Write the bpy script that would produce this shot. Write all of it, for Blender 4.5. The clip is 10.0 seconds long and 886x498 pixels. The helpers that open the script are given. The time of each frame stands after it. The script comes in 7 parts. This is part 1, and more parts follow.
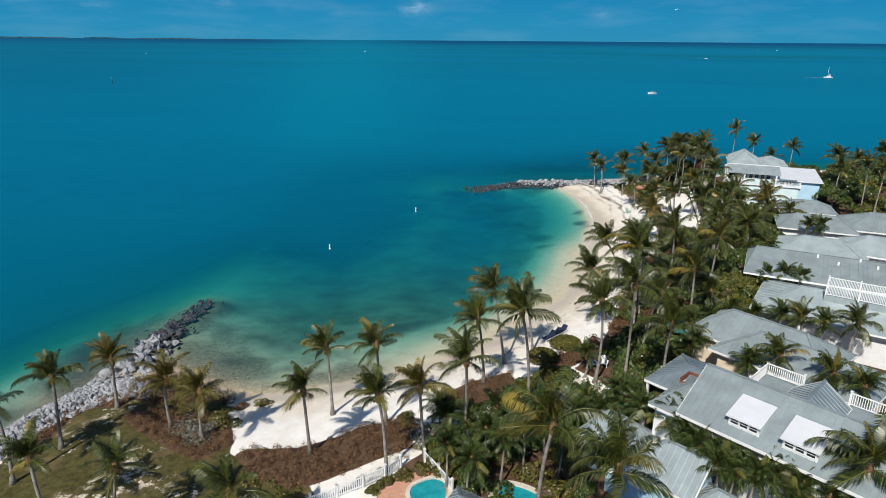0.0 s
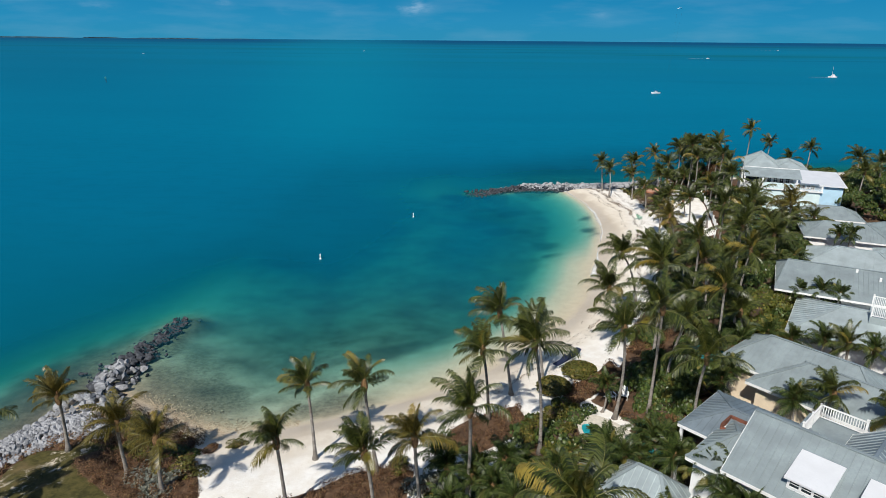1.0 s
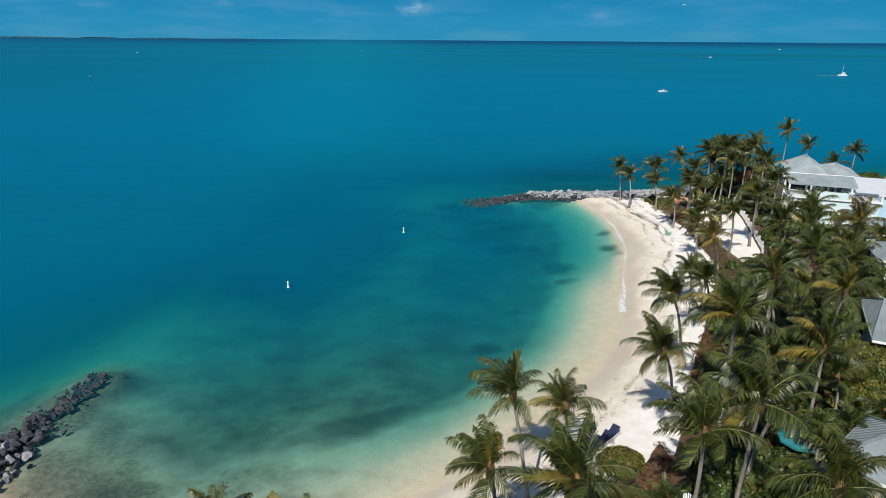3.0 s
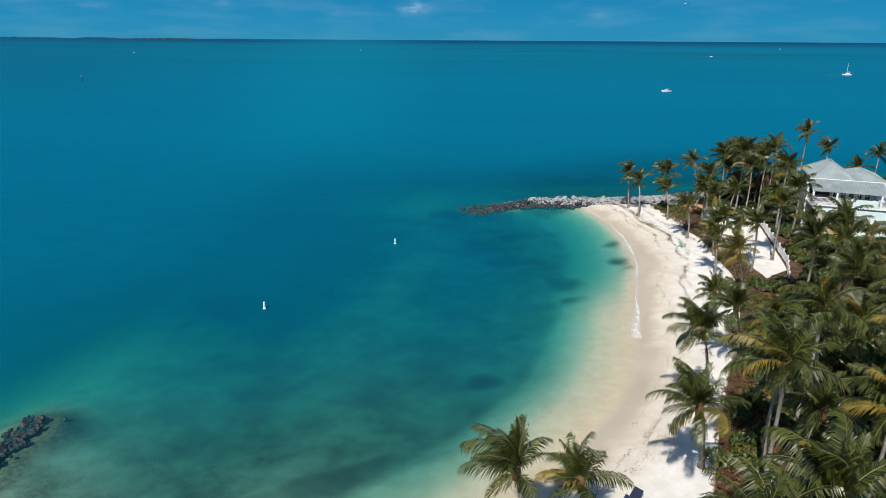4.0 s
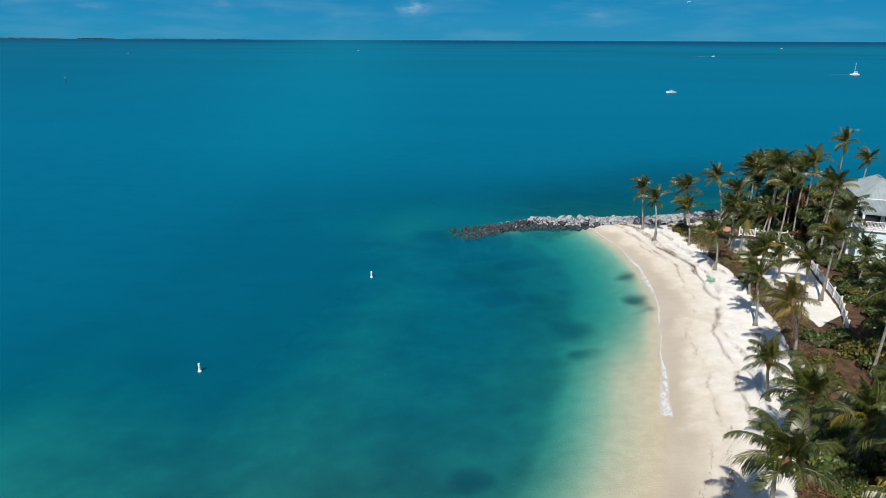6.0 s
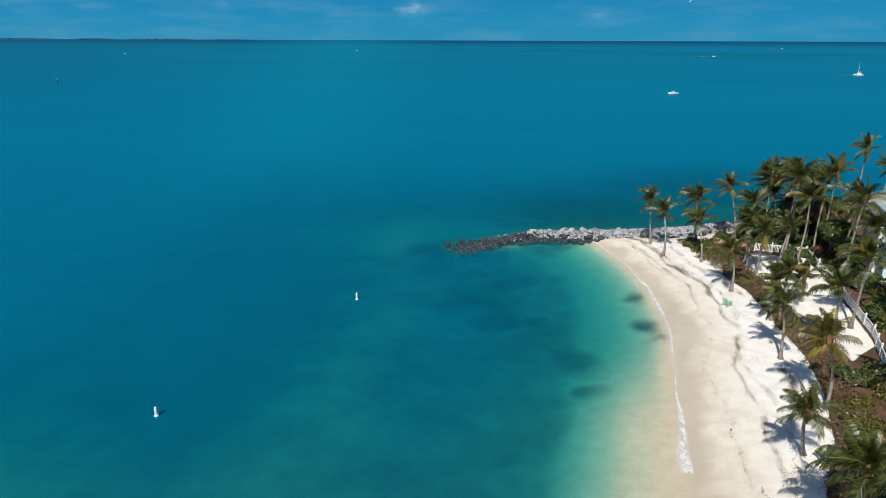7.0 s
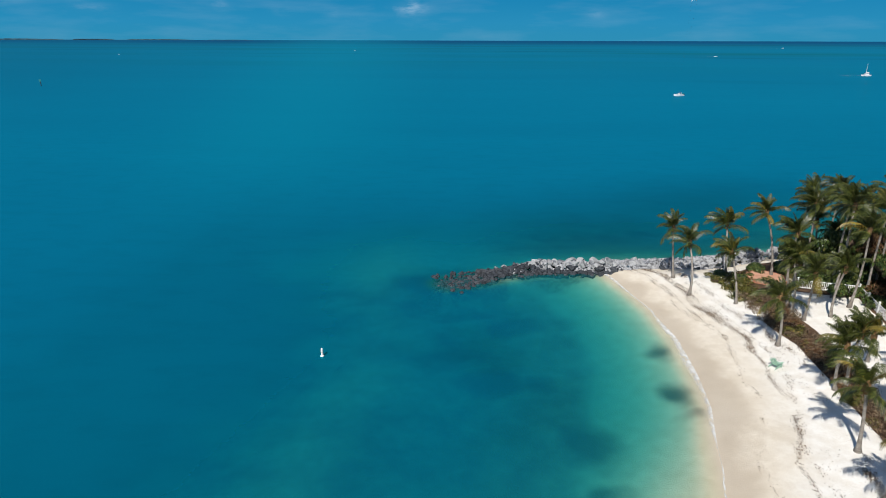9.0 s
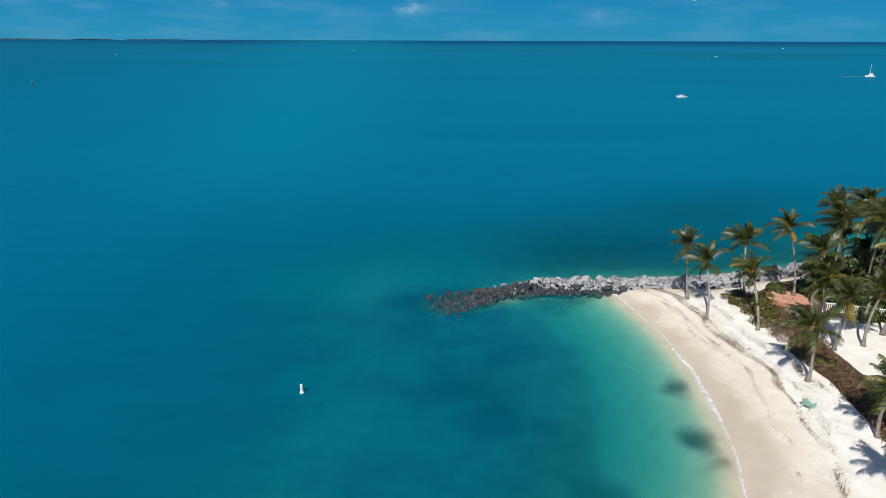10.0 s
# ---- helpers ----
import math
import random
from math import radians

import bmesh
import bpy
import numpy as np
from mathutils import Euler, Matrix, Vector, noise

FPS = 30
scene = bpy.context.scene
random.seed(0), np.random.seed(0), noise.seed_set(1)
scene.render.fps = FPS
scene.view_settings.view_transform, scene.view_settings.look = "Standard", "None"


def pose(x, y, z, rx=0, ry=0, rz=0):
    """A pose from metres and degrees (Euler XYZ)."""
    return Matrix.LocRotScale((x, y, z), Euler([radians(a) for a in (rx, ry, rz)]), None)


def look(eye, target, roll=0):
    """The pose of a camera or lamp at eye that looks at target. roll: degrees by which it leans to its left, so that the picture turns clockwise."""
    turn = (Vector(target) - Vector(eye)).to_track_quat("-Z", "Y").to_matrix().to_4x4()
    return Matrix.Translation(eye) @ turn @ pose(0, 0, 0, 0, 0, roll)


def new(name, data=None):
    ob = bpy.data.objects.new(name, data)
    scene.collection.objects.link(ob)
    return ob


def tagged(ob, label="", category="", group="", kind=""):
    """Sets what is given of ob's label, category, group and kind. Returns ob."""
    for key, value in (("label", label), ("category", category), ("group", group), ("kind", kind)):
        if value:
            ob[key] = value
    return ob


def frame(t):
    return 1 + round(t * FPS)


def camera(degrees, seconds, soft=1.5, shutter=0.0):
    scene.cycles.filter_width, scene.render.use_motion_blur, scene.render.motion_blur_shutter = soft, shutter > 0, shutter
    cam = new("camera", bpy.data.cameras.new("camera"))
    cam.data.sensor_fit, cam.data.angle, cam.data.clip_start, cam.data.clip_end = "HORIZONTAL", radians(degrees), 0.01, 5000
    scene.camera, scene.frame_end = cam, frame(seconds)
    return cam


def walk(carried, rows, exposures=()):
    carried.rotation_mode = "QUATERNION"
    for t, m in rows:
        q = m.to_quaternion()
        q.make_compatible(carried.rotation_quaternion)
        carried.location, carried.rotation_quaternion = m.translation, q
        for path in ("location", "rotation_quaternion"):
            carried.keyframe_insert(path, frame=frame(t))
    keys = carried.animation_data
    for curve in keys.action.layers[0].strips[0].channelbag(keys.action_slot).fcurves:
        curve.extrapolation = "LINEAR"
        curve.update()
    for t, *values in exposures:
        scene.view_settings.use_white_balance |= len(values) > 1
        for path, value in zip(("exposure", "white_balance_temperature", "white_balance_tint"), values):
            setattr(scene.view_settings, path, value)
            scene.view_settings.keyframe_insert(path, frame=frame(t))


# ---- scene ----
cam = camera(71.0, 10.0, soft=0.6)
# seconds, place of the drone in metres, pitch, roll, yaw in degrees
ROWS = [
    (0, 2.560, 6.888, 31.115, -18.922, -0.375, 2.405),
    (0.5, 2.423, 10.141, 30.765, -18.920, -0.390, 2.384),
    (1, 2.297, 13.789, 30.276, -18.918, -0.397, 2.363),
    (1.5, 2.209, 17.664, 29.718, -18.916, -0.397, 2.342),
    (2, 2.176, 21.639, 29.148, -18.914, -0.391, 2.322),
    (2.5, 2.207, 25.617, 28.611, -18.912, -0.378, 2.302),
    (4, 2.693, 37.032, 27.457, -18.905, -0.318, 2.244),
    (4.5, 2.963, 40.597, 27.256, -18.902, -0.293, 2.225),
    (5, 3.269, 44.047, 27.138, -18.900, -0.266, 2.207),
    (5.5, 3.596, 47.405, 27.089, -18.897, -0.240, 2.188),
    (7, 4.565, 57.163, 27.139, -18.890, -0.170, 2.132),
    (7.5, 4.843, 60.382, 27.154, -18.887, -0.153, 2.112),
    (8, 5.086, 63.599, 27.147, -18.884, -0.140, 2.093),
    (8.5, 5.291, 66.801, 27.117, -18.881, -0.132, 2.074),
    (9, 5.464, 69.956, 27.082, -18.878, -0.131, 2.054),
    (9.5, 5.614, 73.009, 27.077, -18.876, -0.137, 2.034),
    (10, 5.761, 75.875, 27.162, -18.873, -0.151, 2.013),
]
walk(cam, [(t, pose(x, y, z, 90 + pitch, roll, yaw)) for t, x, y, z, pitch, roll, yaw in ROWS])

# ---- light ----
SUN_AZ, SUN_EL = 202.0, 46.0          # compass bearing of the sun from +y, clockwise, and its height
sx = math.sin(radians(SUN_AZ)) * math.cos(radians(SUN_EL))
sy = math.cos(radians(SUN_AZ)) * math.cos(radians(SUN_EL))
sz = math.sin(radians(SUN_EL))
sun = new("sun", bpy.data.lights.new("sun", "SUN"))
sun.data.energy, sun.data.angle, sun.data.color = 5.0, radians(0.53), (1.0, 0.95, 0.87)
sun.matrix_world = look((sx * 100, sy * 100, sz * 100), (0, 0, 0))

world = bpy.data.worlds.new("sky")
scene.world = world
world.use_nodes = True
wn, wl = world.node_tree.nodes, world.node_tree.links
wn.clear()


def wnode(kind, **values):
    n = wn.new(kind)
    for k, v in values.items():
        n.inputs[k].default_value = v
    return n


def wmath(op, a, b=None, c=None):
    n = wn.new("ShaderNodeMath")
    n.operation = op
    for i, v in enumerate((a, b, c)):
        if v is None:
            continue
        if isinstance(v, (int, float)):
            n.inputs[i].default_value = v
        else:
            wl.new(v, n.inputs[i])
    return n.outputs[0]


w_out = wn.new("ShaderNodeOutputWorld")
w_bg = wn.new("ShaderNodeBackground")
w_bg.inputs["Strength"].default_value = 1.0
wl.new(w_bg.outputs[0], w_out.inputs[0])
w_sky = wn.new("ShaderNodeTexSky")
w_sky.sky_type, w_sky.sun_disc = "NISHITA", False
w_sky.sun_elevation, w_sky.sun_rotation = radians(SUN_EL), radians(SUN_AZ)
w_sky.air_density, w_sky.dust_density = 1.0, 0.4
w_dim = wn.new("ShaderNodeVectorMath")
w_dim.operation = "MULTIPLY"
wl.new(w_sky.outputs[0], w_dim.inputs[0])
w_dim.inputs[1].default_value = (0.068, 0.074, 0.080)
w_co = wn.new("ShaderNodeTexCoord")
w_xyz = wn.new("ShaderNodeSeparateXYZ")
wl.new(w_co.outputs["Generated"], w_xyz.inputs[0])
# the deep blue band of clear sky low over the sea
w_band = wn.new("ShaderNodeValToRGB")
wl.new(w_xyz.outputs["Z"], w_band.inputs[0])
els = w_band.color_ramp.elements
els[0].position, els[0].color = 0.0, (0.026, 0.27, 0.47, 1)
els[1].position, els[1].color = 0.30, (0.012, 0.17, 0.42, 1)
e = els.new(0.02)
e.color = (0.022, 0.265, 0.49, 1)
e = els.new(0.06)
e.color = (0.010, 0.225, 0.46, 1)
w_fac = wn.new("ShaderNodeMapRange")
w_fac.interpolation_type = "SMOOTHSTEP"
wl.new(w_xyz.outputs["Z"], w_fac.inputs[0])
for i, v in ((1, 0.10), (2, 0.45), (3, 0.0), (4, 1.0)):
    w_fac.inputs[i].default_value = v
w_mix = wn.new("ShaderNodeMix")
w_mix.data_type = "RGBA"
wl.new(w_fac.outputs[0], w_mix.inputs["Factor"])
wl.new(w_band.outputs[0], w_mix.inputs["A"])
wl.new(w_dim.outputs[0], w_mix.inputs["B"])
# small fair-weather clouds low over the horizon: broken by noise, wider than high
w_map = wn.new("ShaderNodeMapping")
w_map.inputs["Scale"].default_value = (11, 11, 34)
wl.new(w_co.outputs["Generated"], w_map.inputs[0])
w_noise = wnode("ShaderNodeTexNoise", Scale=1.6, Detail=6.0, Roughness=0.62)
wl.new(w_map.outputs[0], w_noise.inputs["Vector"])
w_map2 = wn.new("ShaderNodeMapping")
w_map2.inputs["Scale"].default_value = (6, 6, 34)
wl.new(w_co.outputs["Generated"], w_map2.inputs[0])
w_noise2 = wnode("ShaderNodeTexNoise", Scale=1.3, Detail=4.0, Roughness=0.55)
wl.new(w_map2.outputs[0], w_noise2.inputs["Vector"])
puffs = None
for px, pz, wx, wz, amount in ((-0.086, 0.0405, 0.022, 0.009, 0.50), (-0.60, 0.047, 0.030, 0.010, 0.30), (-0.35, 0.044, 0.012, 0.006, 0.16),
                               (-0.50, 0.035, 0.022, 0.006, 0.13), (0.19, 0.032, 0.012, 0.006, 0.13), (-0.20, 0.033, 0.010, 0.006, 0.10),
                               (-0.42, 0.060, 0.05, 0.008, 0.2), (-0.27, 0.034, 0.012, 0.005, 0.1)):
    dx = wmath("DIVIDE", wmath("SUBTRACT", w_xyz.outputs["X"], px), wx)
    dz = wmath("DIVIDE", wmath("SUBTRACT", w_xyz.outputs["Z"], pz), wz)
    r2 = wmath("ADD", wmath("MULTIPLY", dx, dx), wmath("MULTIPLY", dz, dz))
    g = wmath("MULTIPLY", wmath("EXPONENT", wmath("MULTIPLY", r2, -1.0)), amount)
    puffs = g if puffs is None else wmath("ADD", puffs, g)
w_n1 = wn.new("ShaderNodeMapRange")
wl.new(w_noise.outputs[0], w_n1.inputs[0])
for i, v in ((1, 0.42), (2, 0.68), (3, 0.0), (4, 1.0)):
    w_n1.inputs[i].default_value = v
w_n2 = wn.new("ShaderNodeMapRange")
wl.new(w_noise2.outputs[0], w_n2.inputs[0])
for i, v in ((1, 0.45), (2, 0.75), (3, 0.0), (4, 0.10)):
    w_n2.inputs[i].default_value = v
w_cloud = wmath("ADD", wmath("MULTIPLY", puffs, wmath("ADD", wmath("MULTIPLY", w_n1.outputs[0], 1.5), 0.15)), w_n2.outputs[0])
w_mix2 = wn.new("ShaderNodeMix")
w_mix2.data_type = "RGBA"
wl.new(w_cloud, w_mix2.inputs["Factor"])
wl.new(w_mix.outputs["Result"], w_mix2.inputs["A"])
w_mix2.inputs["B"].default_value = (0.42, 0.62, 0.80, 1)
wl.new(w_mix2.outputs["Result"], w_bg.inputs["Color"])


# ---- small helpers ----
def mesh_from(name, verts, faces, mat=None, smooth=False):
    me = bpy.data.meshes.new(name)
    me.from_pydata([tuple(v) for v in verts], [], [tuple(f) for f in faces])
    if mat:
        me.materials.append(mat)
    if smooth:
        me.polygons.foreach_set("use_smooth", [True] * len(me.polygons))
    me.update()
    return me


def part(name, bm, mat, parent, label="", smooth=False):
    """Links a bmesh as one mesh object under a thing or a part."""
    me = bpy.data.meshes.new(name)
    bm.to_mesh(me)
    bm.free()
    me.materials.append(mat)
    if smooth:
        me.polygons.foreach_set("use_smooth", [True] * len(me.polygons))
    ob = new(name, me)
    ob.parent = parent
    if label:
        tagged(ob, label)
    return ob


def quads(name, v4, mat, smooth=False):
    """A mesh of loose quads from an array (n, 4, 3)."""
    v4 = np.asarray(v4, dtype=np.float32)
    n = len(v4)
    me = bpy.data.meshes.new(name)
    me.vertices.add(n * 4)
    me.vertices.foreach_set("co", v4.reshape(-1))
    me.loops.add(n * 4)
    me.loops.foreach_set("vertex_index", np.arange(n * 4, dtype=np.int32))
    me.polygons.add(n)
    me.polygons.foreach_set("loop_start", np.arange(0, n * 4, 4, dtype=np.int32))
    me.polygons.foreach_set("loop_total", np.full(n, 4, dtype=np.int32))
    me.materials.append(mat)
    me.update(calc_edges=True)
    me.validate()
    return me


def box(bm, x0, y0, z0, x1, y1, z1, m=None):
    vs = [bm.verts.new(p) for p in ((x0, y0, z0), (x1, y0, z0), (x1, y1, z0), (x0, y1, z0), (x0, y0, z1), (x1, y0, z1), (x1, y1, z1), (x0, y1, z1))]
    if m is not None:
        for v in vs:
            v.co = m @ v.co
    for f in ((3, 2, 1, 0), (4, 5, 6, 7), (0, 1, 5, 4), (1, 2, 6, 5), (2, 3, 7, 6), (3, 0, 4, 7)):
        bm.faces.new([vs[i] for i in f])


def beam(bm, a, b, w, h):
    """A square bar from a to b."""
    a, b = Vector(a), Vector(b)
    d = b - a
    rot = d.to_track_quat("X", "Z").to_matrix().to_4x4()
    box(bm, 0, -w / 2, -h / 2, d.length, w / 2, h / 2, Matrix.Translation(a) @ rot)


def empty(name, x, y, z, turn=0, label="", category="", group="", kind=""):
    ob = new(name)
    ob.empty_display_size = 0.2
    ob.matrix_basis = pose(x, y, z, 0, 0, turn)
    return tagged(ob, label, category, group, kind)


# ---- materials ----
class Nodes:
    """A node material: short ways to noise, ramps and mixes."""

    def __init__(self, name):
        self.mat = bpy.data.materials.new(name)
        self.mat.use_nodes = True
        self.n, self.l = self.mat.node_tree.nodes, self.mat.node_tree.links
        self.n.clear()
        self.out = self.n.new("ShaderNodeOutputMaterial")
        self.co = self.n.new("ShaderNodeTexCoord")

    def put(self, socket, v):
        if isinstance(v, bpy.types.NodeSocket):
            self.l.new(v, socket)
        else:
            socket.default_value = v

    def math(self, op, a, b=0.0, clamp=False):
        n = self.n.new("ShaderNodeMath")
        n.operation, n.use_clamp = op, clamp
        self.put(n.inputs[0], a), self.put(n.inputs[1], b)
        return n.outputs[0]

    def noise(self, scale, detail=4.0, rough=0.6, stretch=None, at="Object"):
        n = self.n.new("ShaderNodeTexNoise")
        n.inputs["Scale"].default_value, n.inputs["Detail"].default_value, n.inputs["Roughness"].default_value = scale, detail, rough
        v = self.co.outputs[at]
        if stretch:
            m = self.n.new("ShaderNodeMapping")
            m.inputs["Scale"].default_value = stretch
            self.l.new(v, m.inputs[0])
            v = m.outputs[0]
        self.l.new(v, n.inputs["Vector"])
        return n.outputs[0]

    def ramp(self, v, a, b, lo=0.0, hi=1.0):
        n = self.n.new("ShaderNodeMapRange")
        n.interpolation_type = "SMOOTHSTEP"
        self.put(n.inputs[0], v)
        for i, x in ((1, a), (2, b), (3, lo), (4, hi)):
            n.inputs[i].default_value = x
        return n.outputs[0]

    def mix(self, fac, a, b, blend="MIX"):
        n = self.n.new("ShaderNodeMix")
        n.data_type, n.blend_type = "RGBA", blend
        self.put(n.inputs["Factor"], fac)
        for s, v in (("A", a), ("B", b)):
            self.put(n.inputs[s], v if isinstance(v, bpy.types.NodeSocket) else (*v, 1.0))
        return n.outputs["Result"]

    def attr(self, name):
        n = self.n.new("ShaderNodeAttribute")
        n.attribute_name = name
        return n

    def bump(self, height, strength=0.3, distance=0.05):
        n = self.n.new("ShaderNodeBump")
        n.inputs["Strength"].default_value, n.inputs["Distance"].default_value = strength, distance
        self.l.new(height, n.inputs["Height"])
        return n.outputs[0]

    def surface(self, color, rough=0.6, metal=0.0, normal=None, spec=0.5):
        n = self.n.new("ShaderNodeBsdfPrincipled")
        self.put(n.inputs["Base Color"], color if isinstance(color, bpy.types.NodeSocket) else (*color, 1.0))
        self.put(n.inputs["Roughness"], rough)
        n.inputs["Metallic"].default_value, n.inputs["Specular IOR Level"].default_value = metal, spec
        if normal is not None:
            self.l.new(normal, n.inputs["Normal"])
        self.l.new(n.outputs[0], self.out.inputs[0])
        return n

    def n_y(self):
        n = self.n.new("ShaderNodeSeparateXYZ")
        self.l.new(self.co.outputs["Object"], n.inputs[0])
        return n.outputs["Y"]

    def random(self):
        return self.n.new("ShaderNodeObjectInfo").outputs["Random"]

    def island(self):
        return self.n.new("ShaderNodeNewGeometry").outputs["Random Per Island"]


def plain(name, color, rough=0.6, vary=0.12, scale=2.0, bump=0.1, metal=0.0, spec=0.4, fine=18.0):
    """A weathered plain surface: blotches at one scale, grain at another."""
    k = Nodes(name)
    dark = tuple(c * (1 - vary * 1.6) for c in color)
    lite = tuple(min(1.0, c * (1 + vary)) for c in color)
    c = k.mix(k.ramp(k.noise(scale), 0.3, 0.7), dark, lite)
    c = k.mix(k.ramp(k.noise(fine, 3), 0.35, 0.65, 0, 0.5), c, dark)
    k.surface(c, rough, metal, k.bump(k.noise(fine * 1.5, 3), bump, 0.02), spec)
    return k.mat


def leafy(name, dark, lite, dry, dry_from=0.8, gloss=0.25, per="object"):
    """Leaves: two greens and a dry tint, a little light shining through."""
    k = Nodes(name)
    rnd = k.random() if per == "object" else k.island()
    isl = k.island()
    c = k.mix(k.ramp(isl, 0.0, 1.0), dark, lite)
    c = k.mix(k.ramp(rnd, dry_from, 1.0), c, dry)
    c = k.mix(k.ramp(k.noise(1.3), 0.4, 0.7, 0, 0.45), c, dark)
    b = k.surface(c, 0.38, 0.0, None, gloss)
    t = k.n.new("ShaderNodeBsdfTranslucent")
    k.l.new(k.mix(0.5, c, lite), t.inputs[0])
    m = k.n.new("ShaderNodeMixShader")
    m.inputs[0].default_value = 0.15
    k.l.new(b.outputs[0], m.inputs[1]), k.l.new(t.outputs[0], m.inputs[2])
    k.l.new(m.outputs[0], k.out.inputs[0])
    return k.mat


def bark_mat():
    k = Nodes("palm bark")
    rings = k.n.new("ShaderNodeTexWave")
    rings.wave_type, rings.bands_direction = "BANDS", "Z"
    rings.inputs["Scale"].default_value, rings.inputs["Distortion"].default_value, rings.inputs["Detail"].default_value = 2.2, 1.5, 2.0
    k.l.new(k.co.outputs["Object"], rings.inputs["Vector"])
    c = k.mix(k.ramp(k.noise(1.7), 0.35, 0.7), (0.21, 0.185, 0.16), (0.39, 0.36, 0.325))
    c = k.mix(k.math("MULTIPLY", rings.outputs["Fac"], 0.35), c, (0.12, 0.10, 0.085))
    k.surface(c, 0.85, 0, k.bump(rings.outputs["Fac"], 0.5, 0.03), 0.2)
    return k.mat


def roof_mat(name, color, vary=0.16):
    k = Nodes(name)
    dark, lite = tuple(c * (1 - vary) for c in color), tuple(c * (1 + vary * 0.8) for c in color)
    c = k.mix(k.ramp(k.noise(0.7, 5), 0.3, 0.7), dark, lite)
    c = k.mix(k.ramp(k.noise(1.0, 3, 0.5, (9, 9, 0.8)), 0.45, 0.7, 0, 0.35), c, dark)
    k.surface(c, 0.42, 0.25, k.bump(k.noise(6, 2), 0.05, 0.02), 0.5)
    return k.mat


def rock_mat(name, dark, lite, loose=False):
    k = Nodes(name)
    c = k.mix(k.island() if loose else k.random(), dark, lite)
    c = k.mix(k.ramp(k.noise(2.2, 6, 0.7, None), 0.35, 0.7), c, tuple(min(1, x * 1.25) for x in lite))
    c = k.mix(k.ramp(k.noise(7, 5, 0.7), 0.5, 0.75, 0, 0.7), c, tuple(x * 0.6 for x in dark))
    k.surface(c, 0.9, 0, k.bump(k.noise(9, 6, 0.7), 0.6, 0.06), 0.2)
    return k.mat


BARK = bark_mat()
FROND = leafy("coconut frond", (0.014, 0.025, 0.006), (0.108, 0.122, 0.024), (0.30, 0.22, 0.04), 0.89, 0.45)
RIB = plain("frond midrib", (0.15, 0.145, 0.045), 0.5, 0.2, 3, 0.1)
FROND_DARK = leafy("garden palm frond", (0.013, 0.027, 0.008), (0.080, 0.108, 0.026), (0.22, 0.19, 0.05), 0.90)
FROND_GOLD = leafy("yellowed coconut frond", (0.040, 0.038, 0.008), (0.185, 0.145, 0.030), (0.30, 0.21, 0.04), 0.75, 0.4)
FIBRE = plain("palm fibre", (0.20, 0.115, 0.05), 0.9, 0.35, 6, 0.4)
NUT = plain("green husk", (0.16, 0.15, 0.03), 0.5, 0.25, 9, 0.1)
LEAF = leafy("broad leaf", (0.026, 0.048, 0.012), (0.105, 0.145, 0.038), (0.17, 0.15, 0.04), 0.85, 0.4, "island")
LEAF_OLIVE = leafy("olive leaf", (0.060, 0.065, 0.014), (0.150, 0.140, 0.035), (0.24, 0.17, 0.05), 0.7, 0.3, "island")
LEAF_YELLOW = leafy("yellow-green leaf", (0.045, 0.060, 0.012), (0.150, 0.150, 0.030), (0.24, 0.18, 0.04), 0.8, 0.3, "island")
LEAF_RUST = leafy("rust-brown leaf", (0.080, 0.042, 0.023), (0.265, 0.148, 0.082), (0.20, 0.150, 0.065), 0.7, 0.1, "island")
LEAF_DRY = leafy("dry grey-brown leaf", (0.085, 0.058, 0.038), (0.27, 0.195, 0.13), (0.20, 0.17, 0.09), 0.75, 0.1, "island")
PEBBLE = rock_mat("tan pebbles", (0.20, 0.155, 0.105), (0.40, 0.33, 0.24), True)
LEAF_GREY = leafy("grey-green leaf", (0.10, 0.11, 0.09), (0.24, 0.25, 0.21), (0.26, 0.22, 0.14), 0.85, 0.2, "island")
LEAF_FAR = plain("far woods", (0.025, 0.065, 0.085), 0.9, 0.3, 0.02, 0.0, fine=0.1)
TWIG = plain("twigs", (0.09, 0.06, 0.04), 0.9, 0.3, 5, 0.4)
ROOF = roof_mat("weathered metal roof", (0.275, 0.325, 0.335))
ROOF_LIGHT = roof_mat("pale metal roof", (0.37, 0.43, 0.44))
ROOF_DARK = roof_mat("blue-grey metal roof", (0.20, 0.245, 0.275))
ROOF_WHITE = roof_mat("white flat roof", (0.80, 0.81, 0.82), 0.05)
WHITE = plain("white paint", (0.78, 0.78, 0.77), 0.5, 0.05, 1.5, 0.04)
CREAM = plain("cream stucco", (0.72, 0.60, 0.44), 0.85, 0.06, 1.2, 0.15)
PALE_BLUE = plain("pale blue clapboard", (0.42, 0.62, 0.76), 0.6, 0.06, 1.0, 0.06)
PALE_AQUA = plain("pale aqua stucco", (0.60, 0.73, 0.74), 0.75, 0.05, 1.0, 0.1)
RED_WOOD = plain("red-brown wood", (0.20, 0.075, 0.045), 0.7, 0.25, 3, 0.2)
ROCK_LIGHT = rock_mat("limestone boulder", (0.13, 0.135, 0.145), (0.33, 0.335, 0.345))
ROCK_RUBBLE = rock_mat("limestone rubble", (0.10, 0.105, 0.115), (0.34, 0.345, 0.36), True)
ROCK_DARK = rock_mat("wet dark boulder", (0.016, 0.018, 0.022), (0.068, 0.073, 0.083))
ROCK_DARK_RUBBLE = rock_mat("wet dark rubble", (0.010, 0.012, 0.016), (0.050, 0.056, 0.066), True)
